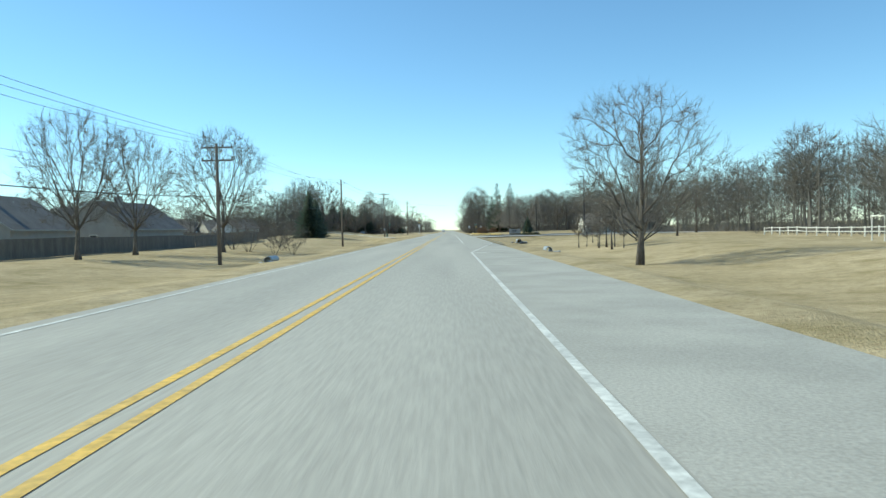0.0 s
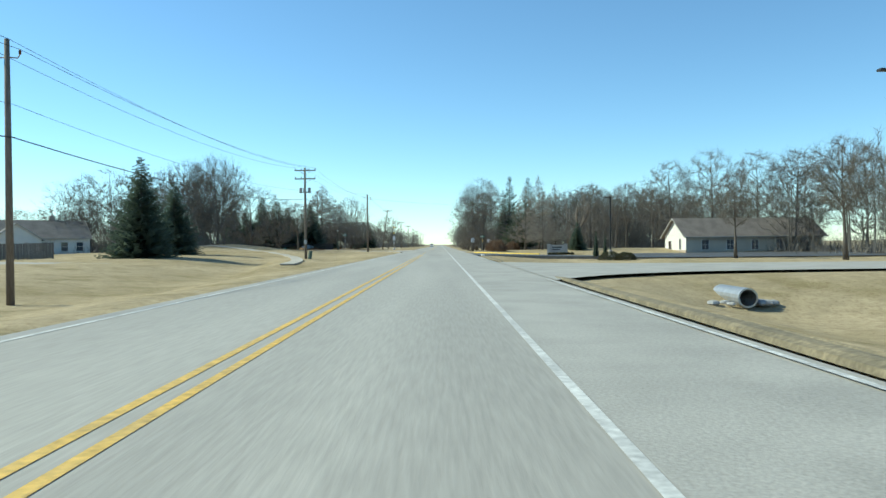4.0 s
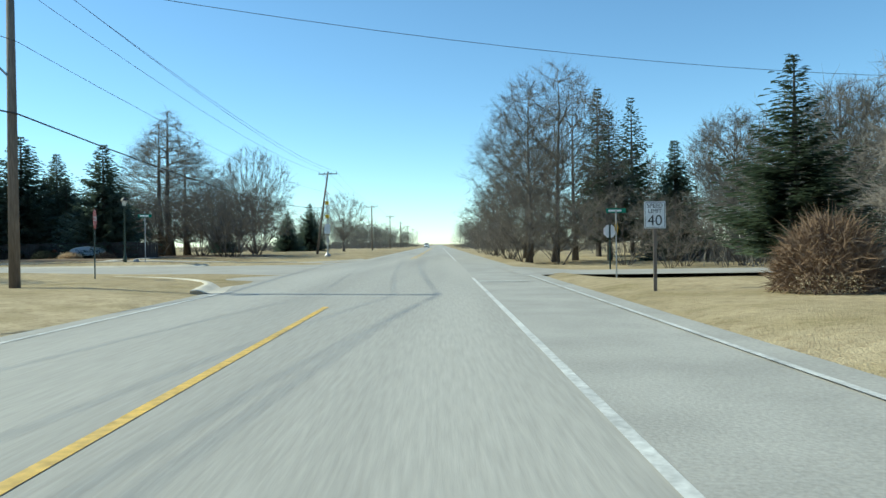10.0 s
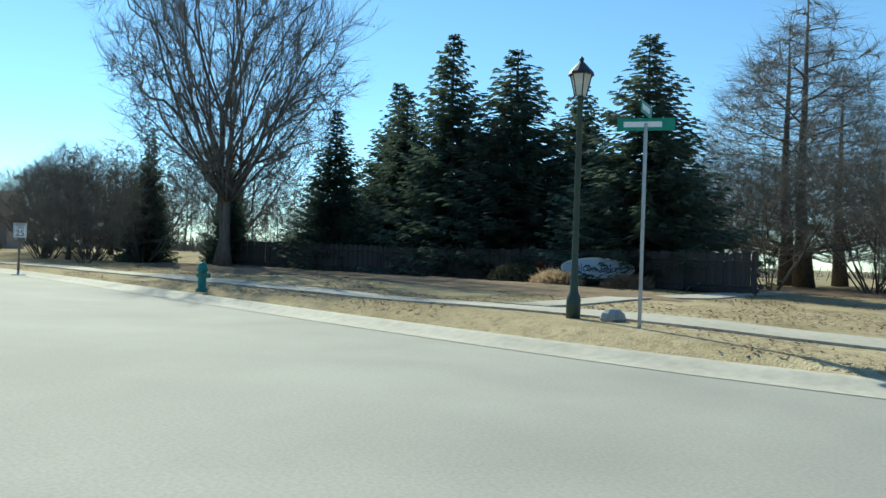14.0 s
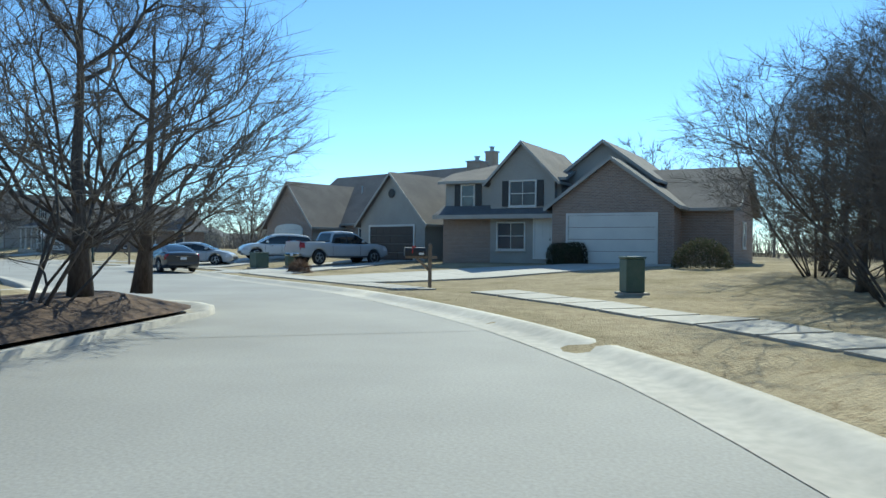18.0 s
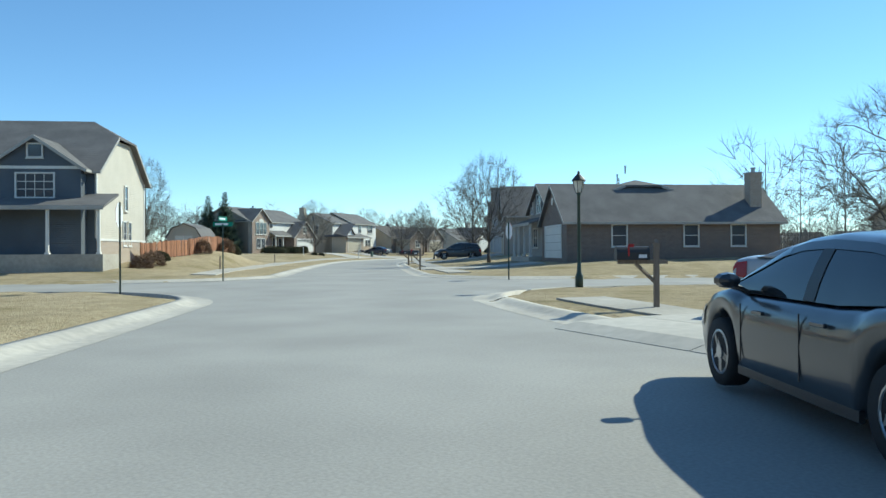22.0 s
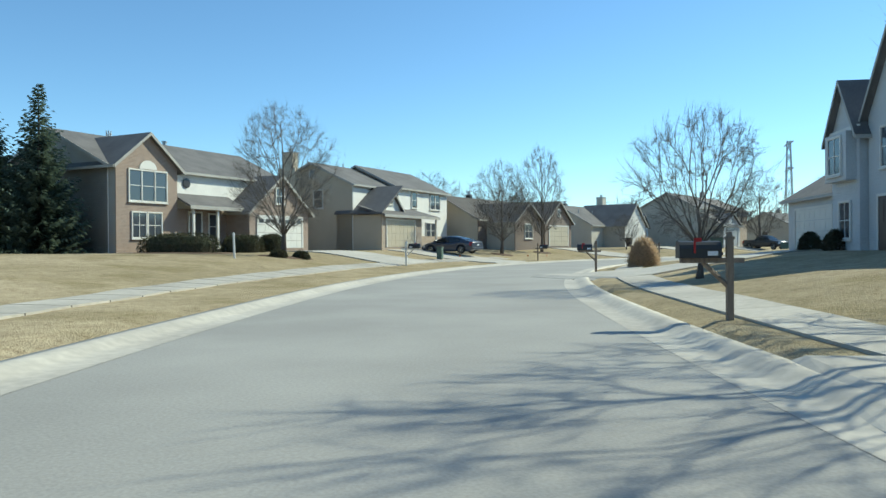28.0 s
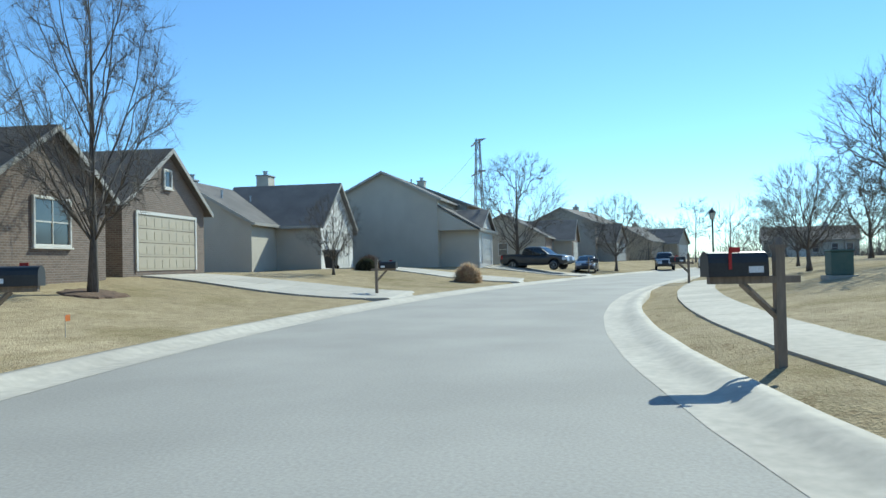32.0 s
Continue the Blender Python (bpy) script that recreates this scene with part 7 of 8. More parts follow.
def bin_(x, y, turn, material, label):
    ob = thing("wheeled_bin", pose(x, y, gz(x, y) + 0.05, 0, 0, turn), label, "bin")
    part("body", Shape().add([(-0.24, -0.26, 0.04), (0.24, -0.26, 0.04), (0.24, 0.26, 0.04), (-0.24, 0.26, 0.04), (-0.3, -0.36, 1.0), (0.3, -0.36, 1.0), (0.3, 0.36, 1.0), (-0.3, 0.36, 1.0)], [(3, 2, 1, 0), (4, 5, 6, 7), (0, 1, 5, 4), (1, 2, 6, 5), (2, 3, 7, 6), (3, 0, 4, 7)]), material, ob)
    part("lid", Shape().prism([(-0.42, 1.0), (0.4, 1.0), (0.36, 1.08), (-0.1, 1.12), (-0.42, 1.06)], -0.32, 0.32, axis="x"), material, ob)
    for sd in (-0.27, 0.27):
        part("wheel", Shape().turned([(0.11, -0.03), (0.11, 0.03)], 12, Matrix.Translation((sd, 0.26, 0.11)) @ Matrix.Rotation(radians(90), 4, "Y")), M_RUBBER, ob)


bin_(-203.2, 132.0, 10, M_BLACK, "dark wheeled bin beside the garage")
bin_(-167.4, 161.0, 30, M_UTILGREEN, "dark green wheeled bin by the drive")
bin_(-168.6, 161.4, 30, M_UTILGREEN, "dark green wheeled bin by the drive")
ac = thing("air_conditioner", facing(-159.2, 137.0, 0.93, 0.36, gz(-159, 133) + 0.02), "dark boxy air conditioner beside the house wall", "air conditioner")
part("cabinet", Shape().box(-5.4, -4.65, -0.95, -0.2, 0, 0.8, bevel=0.03), M_BLACK, ac)
part("grille", Shape().turned([(0.3, 0.8), (0.3, 0.84), (0.05, 0.85)], 16, Matrix.Translation((-5.02, -0.57, 0))), M_GALV, ac)

# stone sign of the clinic
ss = thing("stone_sign", facing(18.7, 209.0, -0.3, -0.95, gz(20, 209)), "grey stone sign between two pillars", "sign")
part("pillar", Shape().box(0, 0.45, -0.25, 0.25, -0.2, 1.45).box(-0.05, 0.5, -0.3, 0.3, 1.45, 1.55), M_STONE, ss)
part("pillar", Shape().box(2.6, 3.05, -0.25, 0.25, -0.2, 1.45).box(2.55, 3.1, -0.3, 0.3, 1.45, 1.55), M_STONE, ss)
pn = part("panel", Shape().box(0.45, 2.6, -0.12, 0.12, 0.25, 1.4), M_STONE, ss)
part("word_bar", Shape().box(0.8, 2.25, -0.135, -0.121, 0.95, 1.12).box(0.8, 2.0, -0.135, -0.121, 0.65, 0.78), M_BLACK, pn)
for k in range(7):
    x, y = 18.9 + 0.55 * k, 207.4 + 0.2 * (k % 3)
    shrub(x, y, 0.35, 0.35, M_HEDGE, "small dark evergreen by the stone sign", 3, n=260)

# culvert ends and stones
for x, y in ((13.2, 84.0), (13.4, 122.0), (-13.0, 64.5)):
    cv = thing("culvert", pose(x, y, gz(x, y) - 0.1), "dark culvert pipe end with pale stones", "culvert")
    ring = Shape()
    n = 18
    vs = []
    for yy in (-1.2, 1.4):
        for r in (0.30, 0.36):
            vs += [(r * math.cos(2 * math.pi * k / n), yy, 0.3 + r * math.sin(2 * math.pi * k / n)) for k in range(n)]
    fs = []
    for k in range(n):
        j = (k + 1) % n
        fs += [(k, j, n + j, n + k), (n + k, n + j, 3 * n + j, 3 * n + k), (j, k, 2 * n + k, 2 * n + j), (2 * n + k, 3 * n + k, 3 * n + j, 2 * n + j)]
    part("pipe", ring.add(vs, fs), M_GALV, cv)
    rng = random.Random(int(y))
    for k in range(14):
        a, r = rng.uniform(0, 6.28), rng.uniform(0.12, 0.3)
        px, py = rng.uniform(-1.2, 1.2), rng.uniform(-1.6, -0.2)
        if abs(px) < 0.4:
            px += 0.7
        st = Shape()
        st.turned([(r * 0.5, 0), (r, r * 0.3), (r * 0.8, r * 0.6), (r * 0.3, r * 0.75)], 7, Matrix.Translation((px, py, 0.0)) @ Matrix.Rotation(a, 4, "Z") @ Matrix.Diagonal((1, rng.uniform(0.6, 1), 1, 1)))
        part("stone", st, M_STONE, cv)


# ---- cars ----
def wheel(parent, x, y, r, side):
    m = Matrix.Translation((x, y, r)) @ Matrix.Rotation(radians(-90 * side), 4, "X")
    s = Shape()
    s.smooth = True
    s.turned([(r * 0.62, -0.09), (r * 0.97, -0.10), (r, -0.06), (r, 0.06), (r * 0.97, 0.10), (r * 0.62, 0.09)], 22, m)
    w = part("wheel", s, M_RUBBER, parent)
    rim = Shape().turned([(r * 0.64, 0.05), (r * 0.66, 0.095), (r * 0.6, 0.10), (r * 0.56, 0.07)], 20, m)
    for k in range(5):
        rim.box(-0.035, 0.035, 0.02, r * 0.6, 0.06, 0.09, m @ Matrix.Rotation(k * 2 * math.pi / 5, 4, "Z"))
    rim.turned([(0.07, 0.05), (0.07, 0.10), (0.03, 0.105)], 10, m)
    part("rim", rim, M_RIM, w)


CARS = {  # half length, half width, tyre radius, axles, top line of the body, top line of the glasshouse, width of the roof
    "sedan": (2.42, 0.91, 0.335, (-1.40, 1.42), [(-2.42, 0.90), (-2.36, 1.00), (-2.15, 1.045), (-1.6, 1.02), (-0.6, 0.95), (0.9, 0.95), (1.25, 0.985), (1.8, 0.90), (2.2, 0.78), (2.36, 0.68), (2.42, 0.58)],
              [(-2.02, 1.01), (-1.65, 1.17), (-1.2, 1.33), (-0.75, 1.425), (-0.2, 1.46), (0.2, 1.44), (0.5, 1.37), (0.95, 1.16), (1.32, 0.97)], 0.62, (-1.0, 0.42)),
    "suv": (2.36, 0.92, 0.36, (-1.40, 1.42), [(-2.36, 0.95), (-2.28, 1.05), (-2.0, 1.10), (-0.6, 1.06), (0.8, 1.04), (1.2, 1.08), (1.8, 1.02), (2.15, 0.88), (2.3, 0.76), (2.36, 0.62)],
            [(-2.30, 1.06), (-2.18, 1.35), (-2.0, 1.58), (-1.2, 1.68), (-0.3, 1.70), (0.15, 1.66), (0.45, 1.56), (0.85, 1.32), (1.2, 1.06)], 0.68, (-2.02, 0.38)),
    "pickup": (2.92, 0.99, 0.40, (-1.78, 1.85), [(-2.92, 0.98), (-2.86, 1.28), (-1.05, 1.28), (-1.0, 1.22), (0.8, 1.18), (1.45, 1.22), (2.3, 1.17), (2.75, 1.08), (2.88, 0.95), (2.92, 0.7)],
               [(-0.98, 1.20), (-0.90, 1.55), (-0.75, 1.82), (-0.2, 1.88), (0.45, 1.86), (0.75, 1.76), (1.1, 1.48), (1.42, 1.20)], 0.72, (-0.80, 0.62))}


def cells(grid, pick, lift=0.0):
    """The cells of a grid of points that pick (mean x, y, z, column) chooses, set a little outwards."""
    rows, cols = len(grid), len(grid[0])
    s = Shape()
    s.smooth = True
    at = {}

    def corner_of(i, j):
        if (i, j) not in at:
            p = grid[i][j]
            n = Vector((0, p[1], p[2] - 0.55)).normalized() + Vector((0.7 * (1 if p[0] > 0 else -1) * max(abs(p[0]) - 1.9, 0), 0, 0))
            at[(i, j)] = len(s.v)
            s.v.append(tuple(Vector(p) + n.normalized() * lift))
        return at[(i, j)]

    for i in range(rows - 1):
        for j in range(cols - 1):
            q = [grid[i][j], grid[i][j + 1], grid[i + 1][j + 1], grid[i + 1][j]]
            x, y, z = (sum(p[k] for p in q) / 4 for k in range(3))
            if pick(x, y, z, j):
                s.f.append((corner_of(i, j), corner_of(i, j + 1), corner_of(i + 1, j + 1), corner_of(i + 1, j)))
    return s


def sedan(x, y, dx, dy, material, label, kind="sedan", name="car"):
    """A car that heads along (dx, dy): a lofted body with open wheel arches, and a glasshouse with painted roof and pillars."""
    m = Matrix.Translation((x, y, max(gz(x, y), 0.0) + 0.045)) @ Matrix.Rotation(math.atan2(dy, dx), 4, "Z") @ Matrix.Diagonal((1, 1, 0.95 if kind == "sedan" else 1, 1))
    ob = thing(name, m, label, "car" if kind != "pickup" else "pickup truck")
    L, W, r, axles, deck, house_top, roof_w, roof_x = CARS[kind]
    tall = kind == "pickup"
    sill = 0.42 if tall else 0.27 if kind == "suv" else 0.21
    xs = np.unique(np.r_[np.linspace(-L, -L + 0.5, 9), np.linspace(-L + 0.5, L - 0.6, 62), np.linspace(L - 0.6, L, 12)])
    body = []
    for q in xs:
        top = float(np.interp(q, [p[0] for p in deck], [p[1] for p in deck]))
        end = (abs(q) / L) ** (7 if q < 0 else 4.5)
        w = W * (1 - (0.12 if q < 0 else 0.22) * end)
        z0 = sill + 0.17 * max(abs(q) / L - 0.88, 0) / 0.12
        for a in axles:
            if abs(q - a) < r + 0.07:
                z0 = max(z0, r + math.sqrt((r + 0.07) ** 2 - (q - a) ** 2))
        z0 = min(z0, top - 0.16)
        h = top - z0
        half = [(0.30 * w, z0 + 0.01), (0.86 * w, z0), (0.965 * w, z0 + 0.02), (0.99 * w, z0 + 0.25 * h), (w, z0 + 0.52 * h), (0.985 * w, z0 + 0.76 * h), (0.955 * w, z0 + 0.90 * h), (0.88 * w, z0 + 0.97 * h), (0.70 * w, top + 0.005), (0.40 * w, top + 0.022), (0.0, top + 0.03)]
        body.append([(q, -b, z) for b, z in half] + [(q, b, z) for b, z in half[-2::-1]])
    skin = cells(body, lambda *a: True)
    n = len(body[0])
    for k, row in ((0, body[0]), (1, body[-1])):
        o = len(skin.v)
        skin.v += row
        skin.f.append(tuple(o + i for i in (range(n) if k else range(n - 1, -1, -1))))
    part("body", skin, material, ob)
    part("underbody", Shape().box(-L + 0.25, L - 0.25, -W * 0.62, W * 0.62, sill + 0.02, sill + 0.42), M_RUBBER, ob)
    gx = np.linspace(house_top[0][0], house_top[-1][0], 41)
    glass_rows = []
    high = max(p[1] for p in house_top)
    for q in gx:
        zr = float(np.interp(q, [p[0] for p in house_top], [p[1] for p in house_top]))
        zb = float(np.interp(q, [p[0] for p in deck], [p[1] for p in deck])) - 0.01
        zr = max(zr, zb + 0.01)
        f = (zr - zb) / (high - zb)
        wb = W * 0.90
        wt = wb - (wb - roof_w) * f
        half = [(wb + (wt - wb) * t + 0.02 * math.sin(math.pi * t), zb + (zr - 0.05 * f - zb) * t) for t in (0, 0.3, 0.6, 0.85, 1.0)]
        half += [(wt * 0.93, zr - 0.018 * f), (wt * 0.75, zr + 0.004), (wt * 0.4, zr + 0.018), (0.0, zr + 0.022)]
        glass_rows.append([(q, -b, z) for b, z in half] + [(q, b, z) for b, z in half[-2::-1]])
    nc = len(glass_rows[0]) - 1
    part("window_band", cells(glass_rows, lambda *a: True), M_CARGLASS, ob, "dark tinted windows")
    edge = lambda j: min(j, nc - 1 - j)
    rear, front = roof_x
    part("roof", cells(glass_rows, lambda a, b, c, j: rear < a < front and edge(j) >= 4, 0.008), material, ob)
    middle = (rear + front) / 2 + 0.1
    for sd in (0, 1):
        mine = lambda j: (j < nc / 2) == (sd == 0)
        part("pillar", cells(glass_rows, lambda a, b, c, j: mine(j) and a <= rear and edge(j) in (3, 4, 5), 0.010), material, ob)
        part("pillar", cells(glass_rows, lambda a, b, c, j: mine(j) and a >= front and edge(j) in (3, 4), 0.010), material, ob)
        part("pillar", cells(glass_rows, lambda a, b, c, j: mine(j) and abs(a - middle) < 0.06 and edge(j) < 4, 0.006), M_BLACK, ob)
        part("roof_rail", cells(glass_rows, lambda a, b, c, j: mine(j) and rear < a < front and edge(j) == 3, 0.008), material, ob)
        if kind == "sedan":
            part("quarter_panel", cells(glass_rows, lambda a, b, c, j: mine(j) and a < rear - 0.28 and edge(j) < 3, 0.008), material, ob)
    zb = float(np.interp(0.2, [p[0] for p in deck], [p[1] for p in deck]))
    tail = (0.74, 0.93) if kind == "sedan" else (0.80, 1.04) if kind == "suv" else (0.86, 1.16)
    for sd in (-1, 1):
        part("tail_light", cells(body, lambda a, b, c, j: a < -L + 0.24 and sd * b > W * 0.45 and tail[0] < c < tail[1], 0.012), M_REDLAMP, ob)
        part("headlight", cells(body, lambda a, b, c, j: L - 0.36 < a < L - 0.02 and sd * b > W * 0.40 and (0.80 if tall else 0.58) < c < (1.02 if tall else 0.76), 0.010), M_CLEARLAMP, ob)
        mirror = part("mirror", Shape().turned([(0.02, -0.10), (0.085, -0.07), (0.10, 0.0), (0.085, 0.06), (0.02, 0.08)], 10, Matrix.Translation((house_top[-1][0] - 0.42, sd * (W + 0.10), zb + 0.11)) @ Matrix.Rotation(radians(90), 4, "Y") @ Matrix.Diagonal((0.75, 1.15, 1, 1))), material, ob)
        part("mirror_foot", Shape().tube([(house_top[-1][0] - 0.42, sd * W * 0.9, zb), (house_top[-1][0] - 0.42, sd * (W + 0.06), zb + 0.08)], 0.022, 5), M_BLACK, mirror)
        for u in (-0.62, 0.38):
            part("door_handle", Shape().box(u, u + 0.2, sd * (W + 0.008) - 0.014, sd * (W + 0.008) + 0.014, zb - 0.17, zb - 0.135, bevel=0.006), M_CHROME if kind == "suv" else material, ob)
        for u in (-0.22 if not tall else -0.95, 0.86):
            part("door_seam", Shape().box(u, u + 0.012, sd * W - 0.006, sd * W + 0.002, sill + 0.12, zb - 0.10), M_BLACK, ob)
        part("sill_trim", Shape().box(axles[0] + r + 0.1, axles[1] - r - 0.1, sd * W * 0.95 - 0.02, sd * W * 0.95 + 0.02, sill - 0.02, sill + 0.07, bevel=0.008), M_BLACK, ob)
        for a in axles:
            wheel(ob, a, sd * (W - 0.115), r, sd)
    low = 0.46 if tall else 0.34
    part("bumper", Shape().box(-L - 0.05, -L + 0.10, -W * 0.80, W * 0.80, low, low + 0.17, bevel=0.03), M_CHROME if tall else material, ob)
    part("number_plate", Shape().box(-L - 0.065, -L - 0.051, -0.15, 0.15, low + 0.02, low + 0.15) if tall else Shape().box(-L - 0.03, -L - 0.012, -0.15, 0.15, 0.66, 0.79), M_SIGNWHITE, ob)
    part("grille", Shape().box(L - 0.05, L + 0.015, -0.46, 0.46, low + 0.06, low + 0.22, bevel=0.01), M_BLACK, ob)
    if tall:
        part("cargo_bed", Shape().box(-L + 0.12, -1.05, -W * 0.80, W * 0.80, 1.20, 1.322), M_BLACK, ob)
        part("tailgate", Shape().box(-L - 0.02, -L + 0.05, -W * 0.74, W * 0.74, 0.72, 1.27, bevel=0.02), material, ob)
    elif kind == "sedan":
        part("trunk_trim", Shape().box(-L - 0.012, -L + 0.06, -0.36, 0.36, 0.815, 0.84, bevel=0.005), M_CHROME, ob)
    return ob


P_DARK, P_SILVER, P_WHITE, P_BLUE, P_BLACK = paint("dark_grey_car_paint", (0.035, 0.04, 0.045)), paint("silver_car_paint", (0.42, 0.43, 0.44)), paint("white_car_paint", (0.72, 0.72, 0.70)), paint("navy_car_paint", (0.035, 0.045, 0.07)), paint("black_car_paint", (0.018, 0.018, 0.02))
sedan(-84.4, 236.6, -0.74, -0.68, P_DARK, "dark grey sedan parked along the kerb")
sedan(-92.0, 235.0, -0.1, 1.0, P_SILVER, "silver sedan parked on a driveway")
sedan(-95.4, 239.0, 0.50, -0.87, P_WHITE, "white car parked on a driveway", "suv")
sedan(-88.9, 244.6, -0.7, 0.71, P_SILVER, "silver pickup truck parked on a driveway", "pickup", "pickup_truck")
sedan(-166.6, 140.1, 0.24, -0.97, P_BLUE, "dark navy sedan parked on the driveway of the beige house")
sedan(-135.3, 186.8, 0.656, -0.755, P_DARK, "dark grey car parked before the garage", "suv")
sedan(-225.0, 138.6, 0.2, 0.98, P_BLACK, "black pickup truck parked on a driveway", "pickup", "pickup_truck")
sedan(-231.0, 141.5, 0.9, 0.1, P_BLUE, "dark blue car parked by the drive")
sedan(-248.0, 146.6, 0.95, 0.1, P_BLACK, "black pickup truck parked along the far kerb", "pickup", "pickup_truck")
sedan(-258.0, 150.6, 0.95, 0.15, P_WHITE, "pale car parked along the far kerb")
sedan(-210.0, 169.0, 0.2, 1.0, P_BLACK, "dark car parked before a far house", "suv")
sedan(-2.0, 470, 0.0, -1.0, P_WHITE, "pale car far down the road", "suv")

# ---- more trees and shrubs along the street ----
for x, y, h, t, w in ((-229.78, 135.63, 10.2, 30, 0.95), (-141.2, 183.8, 8.8, 40, 1.1), (-112.5, 231.5, 8.4, 100, 1.1)):
    tree("oak", x, y, h, t, int(h) % 2, w)
for x, y, h, t, w in ((-147.2, 172.1, 5.4, 20, 1.05), (-196.5, 160.2, 7.8, 10, 1.3), (-203.0, 156.6, 5.2, 50, 1.3), (-212.0, 163.0, 6.0, 10, 1.1), (-216, 161, 6.5, 50, 1.2), (-238, 143, 7.5, 20, 1.1), (-252, 156, 5.5, 70, 1.2), (-199, 134.5, 4.2, 60, 1.0), (-222, 157.5, 5.5, 15, 1.2)):
    tree("vase", x, y, h, t, int(h) % 2, w)
for x, y, h, t, w in ((-146.3, 148.9, 8.2, 10, 1.0), (-173.35, 139.2, 8.2, 70, 1.0), (-181.0, 137.2, 10.2, 40, 0.72), (-105.67, 180.04, 7.6, 15, 0.8)):
    tree("pyramid", x, y, h, t, int(h) % 2, w)
tree("vase", -126.6, 198.0, 9.2, 20, 0, 0.85, "slender bare tree with several upright limbs")
for x, y, h in ((-57.6, 246.2, 6.2), (-52.5, 245.8, 5.8), (-47, 245.6, 5.6), (-41, 245.5, 5.4), (-36, 245.6, 5.0)):
    tree("crab", x, y, h, x * 31, int(x) % 2, 1.15, "dense bare low tree on the planted island")
for x, y, h in ((-61.5, 261.5, 5.6), (-64.5, 262.8, 6.4), (-58.0, 263.5, 5.2), (-67.5, 266.5, 7.5), (-55.5, 262.0, 4.6)):
    tree("crab", x, y, h, x * 23, int(x) % 2, 1.25)
conifer(-136.9, 139.9, 9.3, 0, 0, 1.0)
conifer(-134.7, 139.0, 8.7, 60, 1, 0.95)
for x, y, h in ((-21.6, 345, 9), (-30, 318, 7)):
    conifer(x, y, h, x, 1, 1.2)
for x, y, rx, rz, mt, lab in (
                              (-147.0, 149.5, 0.45, 0.4, M_HEDGE, "small shrub at the foot of the tree"), (-145.6, 149.6, 0.45, 0.4, M_HEDGE, "small shrub at the foot of the tree"),
                              (-98.0, 195.5, 0.6, 0.7, M_DRYBUSH, "brown shrub beside the porch"), (-99.4, 194.0, 0.7, 0.9, M_DRYBUSH, "brown shrub beside the tan wall"), (-101.5, 190.8, 0.6, 0.6, M_HEDGE, "dark shrub beside the tan wall"),
                              (-106.4, 187.5, 0.6, 1.0, M_DRYBUSH, "brown shrub before the cedar fence"), (-112.3, 182.0, 0.65, 0.85, M_HEDGE, "brown shrub at the end of the cedar fence"), (-110.3, 184.3, 0.6, 1.0, M_DRYBUSH, "brown shrub before the cedar fence"),
                              (-206.0, 133.0, 0.7, 0.8, M_DRYBUSH, "brown shrub before the white gable"), (-204.6, 133.5, 0.6, 0.7, M_HEDGE, "dark shrub before the white gable"),
                              (-32.2, 271.2, 1.2, 0.8, M_HEDGE, "low shrub beside the estate sign"), (-27.2, 271.6, 0.9, 0.45, M_DRYBUSH, "low brown shrub beside the estate sign"), (-32.3, 272.8, 0.36, 0.85, M_RUST, "rust-red rounded shrub beside the estate sign"),
                              (-160.7, 170.0, 0.5, 0.85, M_HEDGE, "dark rounded shrub before the pale blue house"), (-158.4, 172.0, 0.55, 0.85, M_HEDGE, "dark rounded shrub before the pale blue house"),
                              (-78.6, 262.2, 1.2, 1.25, M_HEDGE, "broad dark evergreen shrub beside the garage")):
    shrub(x, y, rx, rz, mt, lab, int(abs(x)) % 5)
for x, y, h, w in ((19.8, 178.2, 3.3, 0.26), (20.7, 177.6, 2.9, 0.26)):
    conifer(x, y, h, x, 0, w * 1.6)
shrub(20.6, 174.6, 1.3, 0.95, M_HEDGE, "brown rounded bush before the clinic lot", 2)
shrub(22.0, 173.6, 1.1, 0.85, M_HEDGE, "brown rounded bush before the clinic lot", 3)
shrub(-159.2, 162.4, 0.7, 1.5, M_PAMPAS, "rounded tan clump of dry ornamental grass", 4, n=5200, name="ornamental_grass")
shrub(-29.9, 270.9, 0.95, 0.5, M_PAMPAS, "low tan mound of dry grass before the estate sign", 3, n=3000, name="ornamental_grass")
shrub(-205.0, 139.6, 0.7, 1.0, M_PAMPAS, "tan clump of dry ornamental grass by the mailbox", 5, n=2600, name="ornamental_grass")

# planted island between the lanes of the entry
isl = resample([(-30, 243.6), (-60, 243.8), (-63.4, 245.4), (-61.7, 248.0), (-58, 247.9), (-30, 247.7), (-28.2, 245.6), (-30, 243.6)], 0.8)
kerb_along("kerb_island", isl, -1, "pale concrete kerb round the planted island")
c = isl.mean(0)
n = len(isl)
vs = [(*(c + (q - c) * 0.985), 0.12) for q in isl] + [(*(np.array([q[0] * 0.9 + c[0] * 0.1, c[1] + (q[1] - c[1]) * 0.5])), 0.42) for q in isl] + [(*c, 0.48)]
tagged(part("planted_island", Shape().add(vs, [(i, (i + 1) % n, n + (i + 1) % n, n + i) for i in range(n)] + [(n + i, n + (i + 1) % n, 2 * n) for i in range(n)]), M_MULCH), "mulched planting island with a rounded mound", "planting bed", kind="structure")


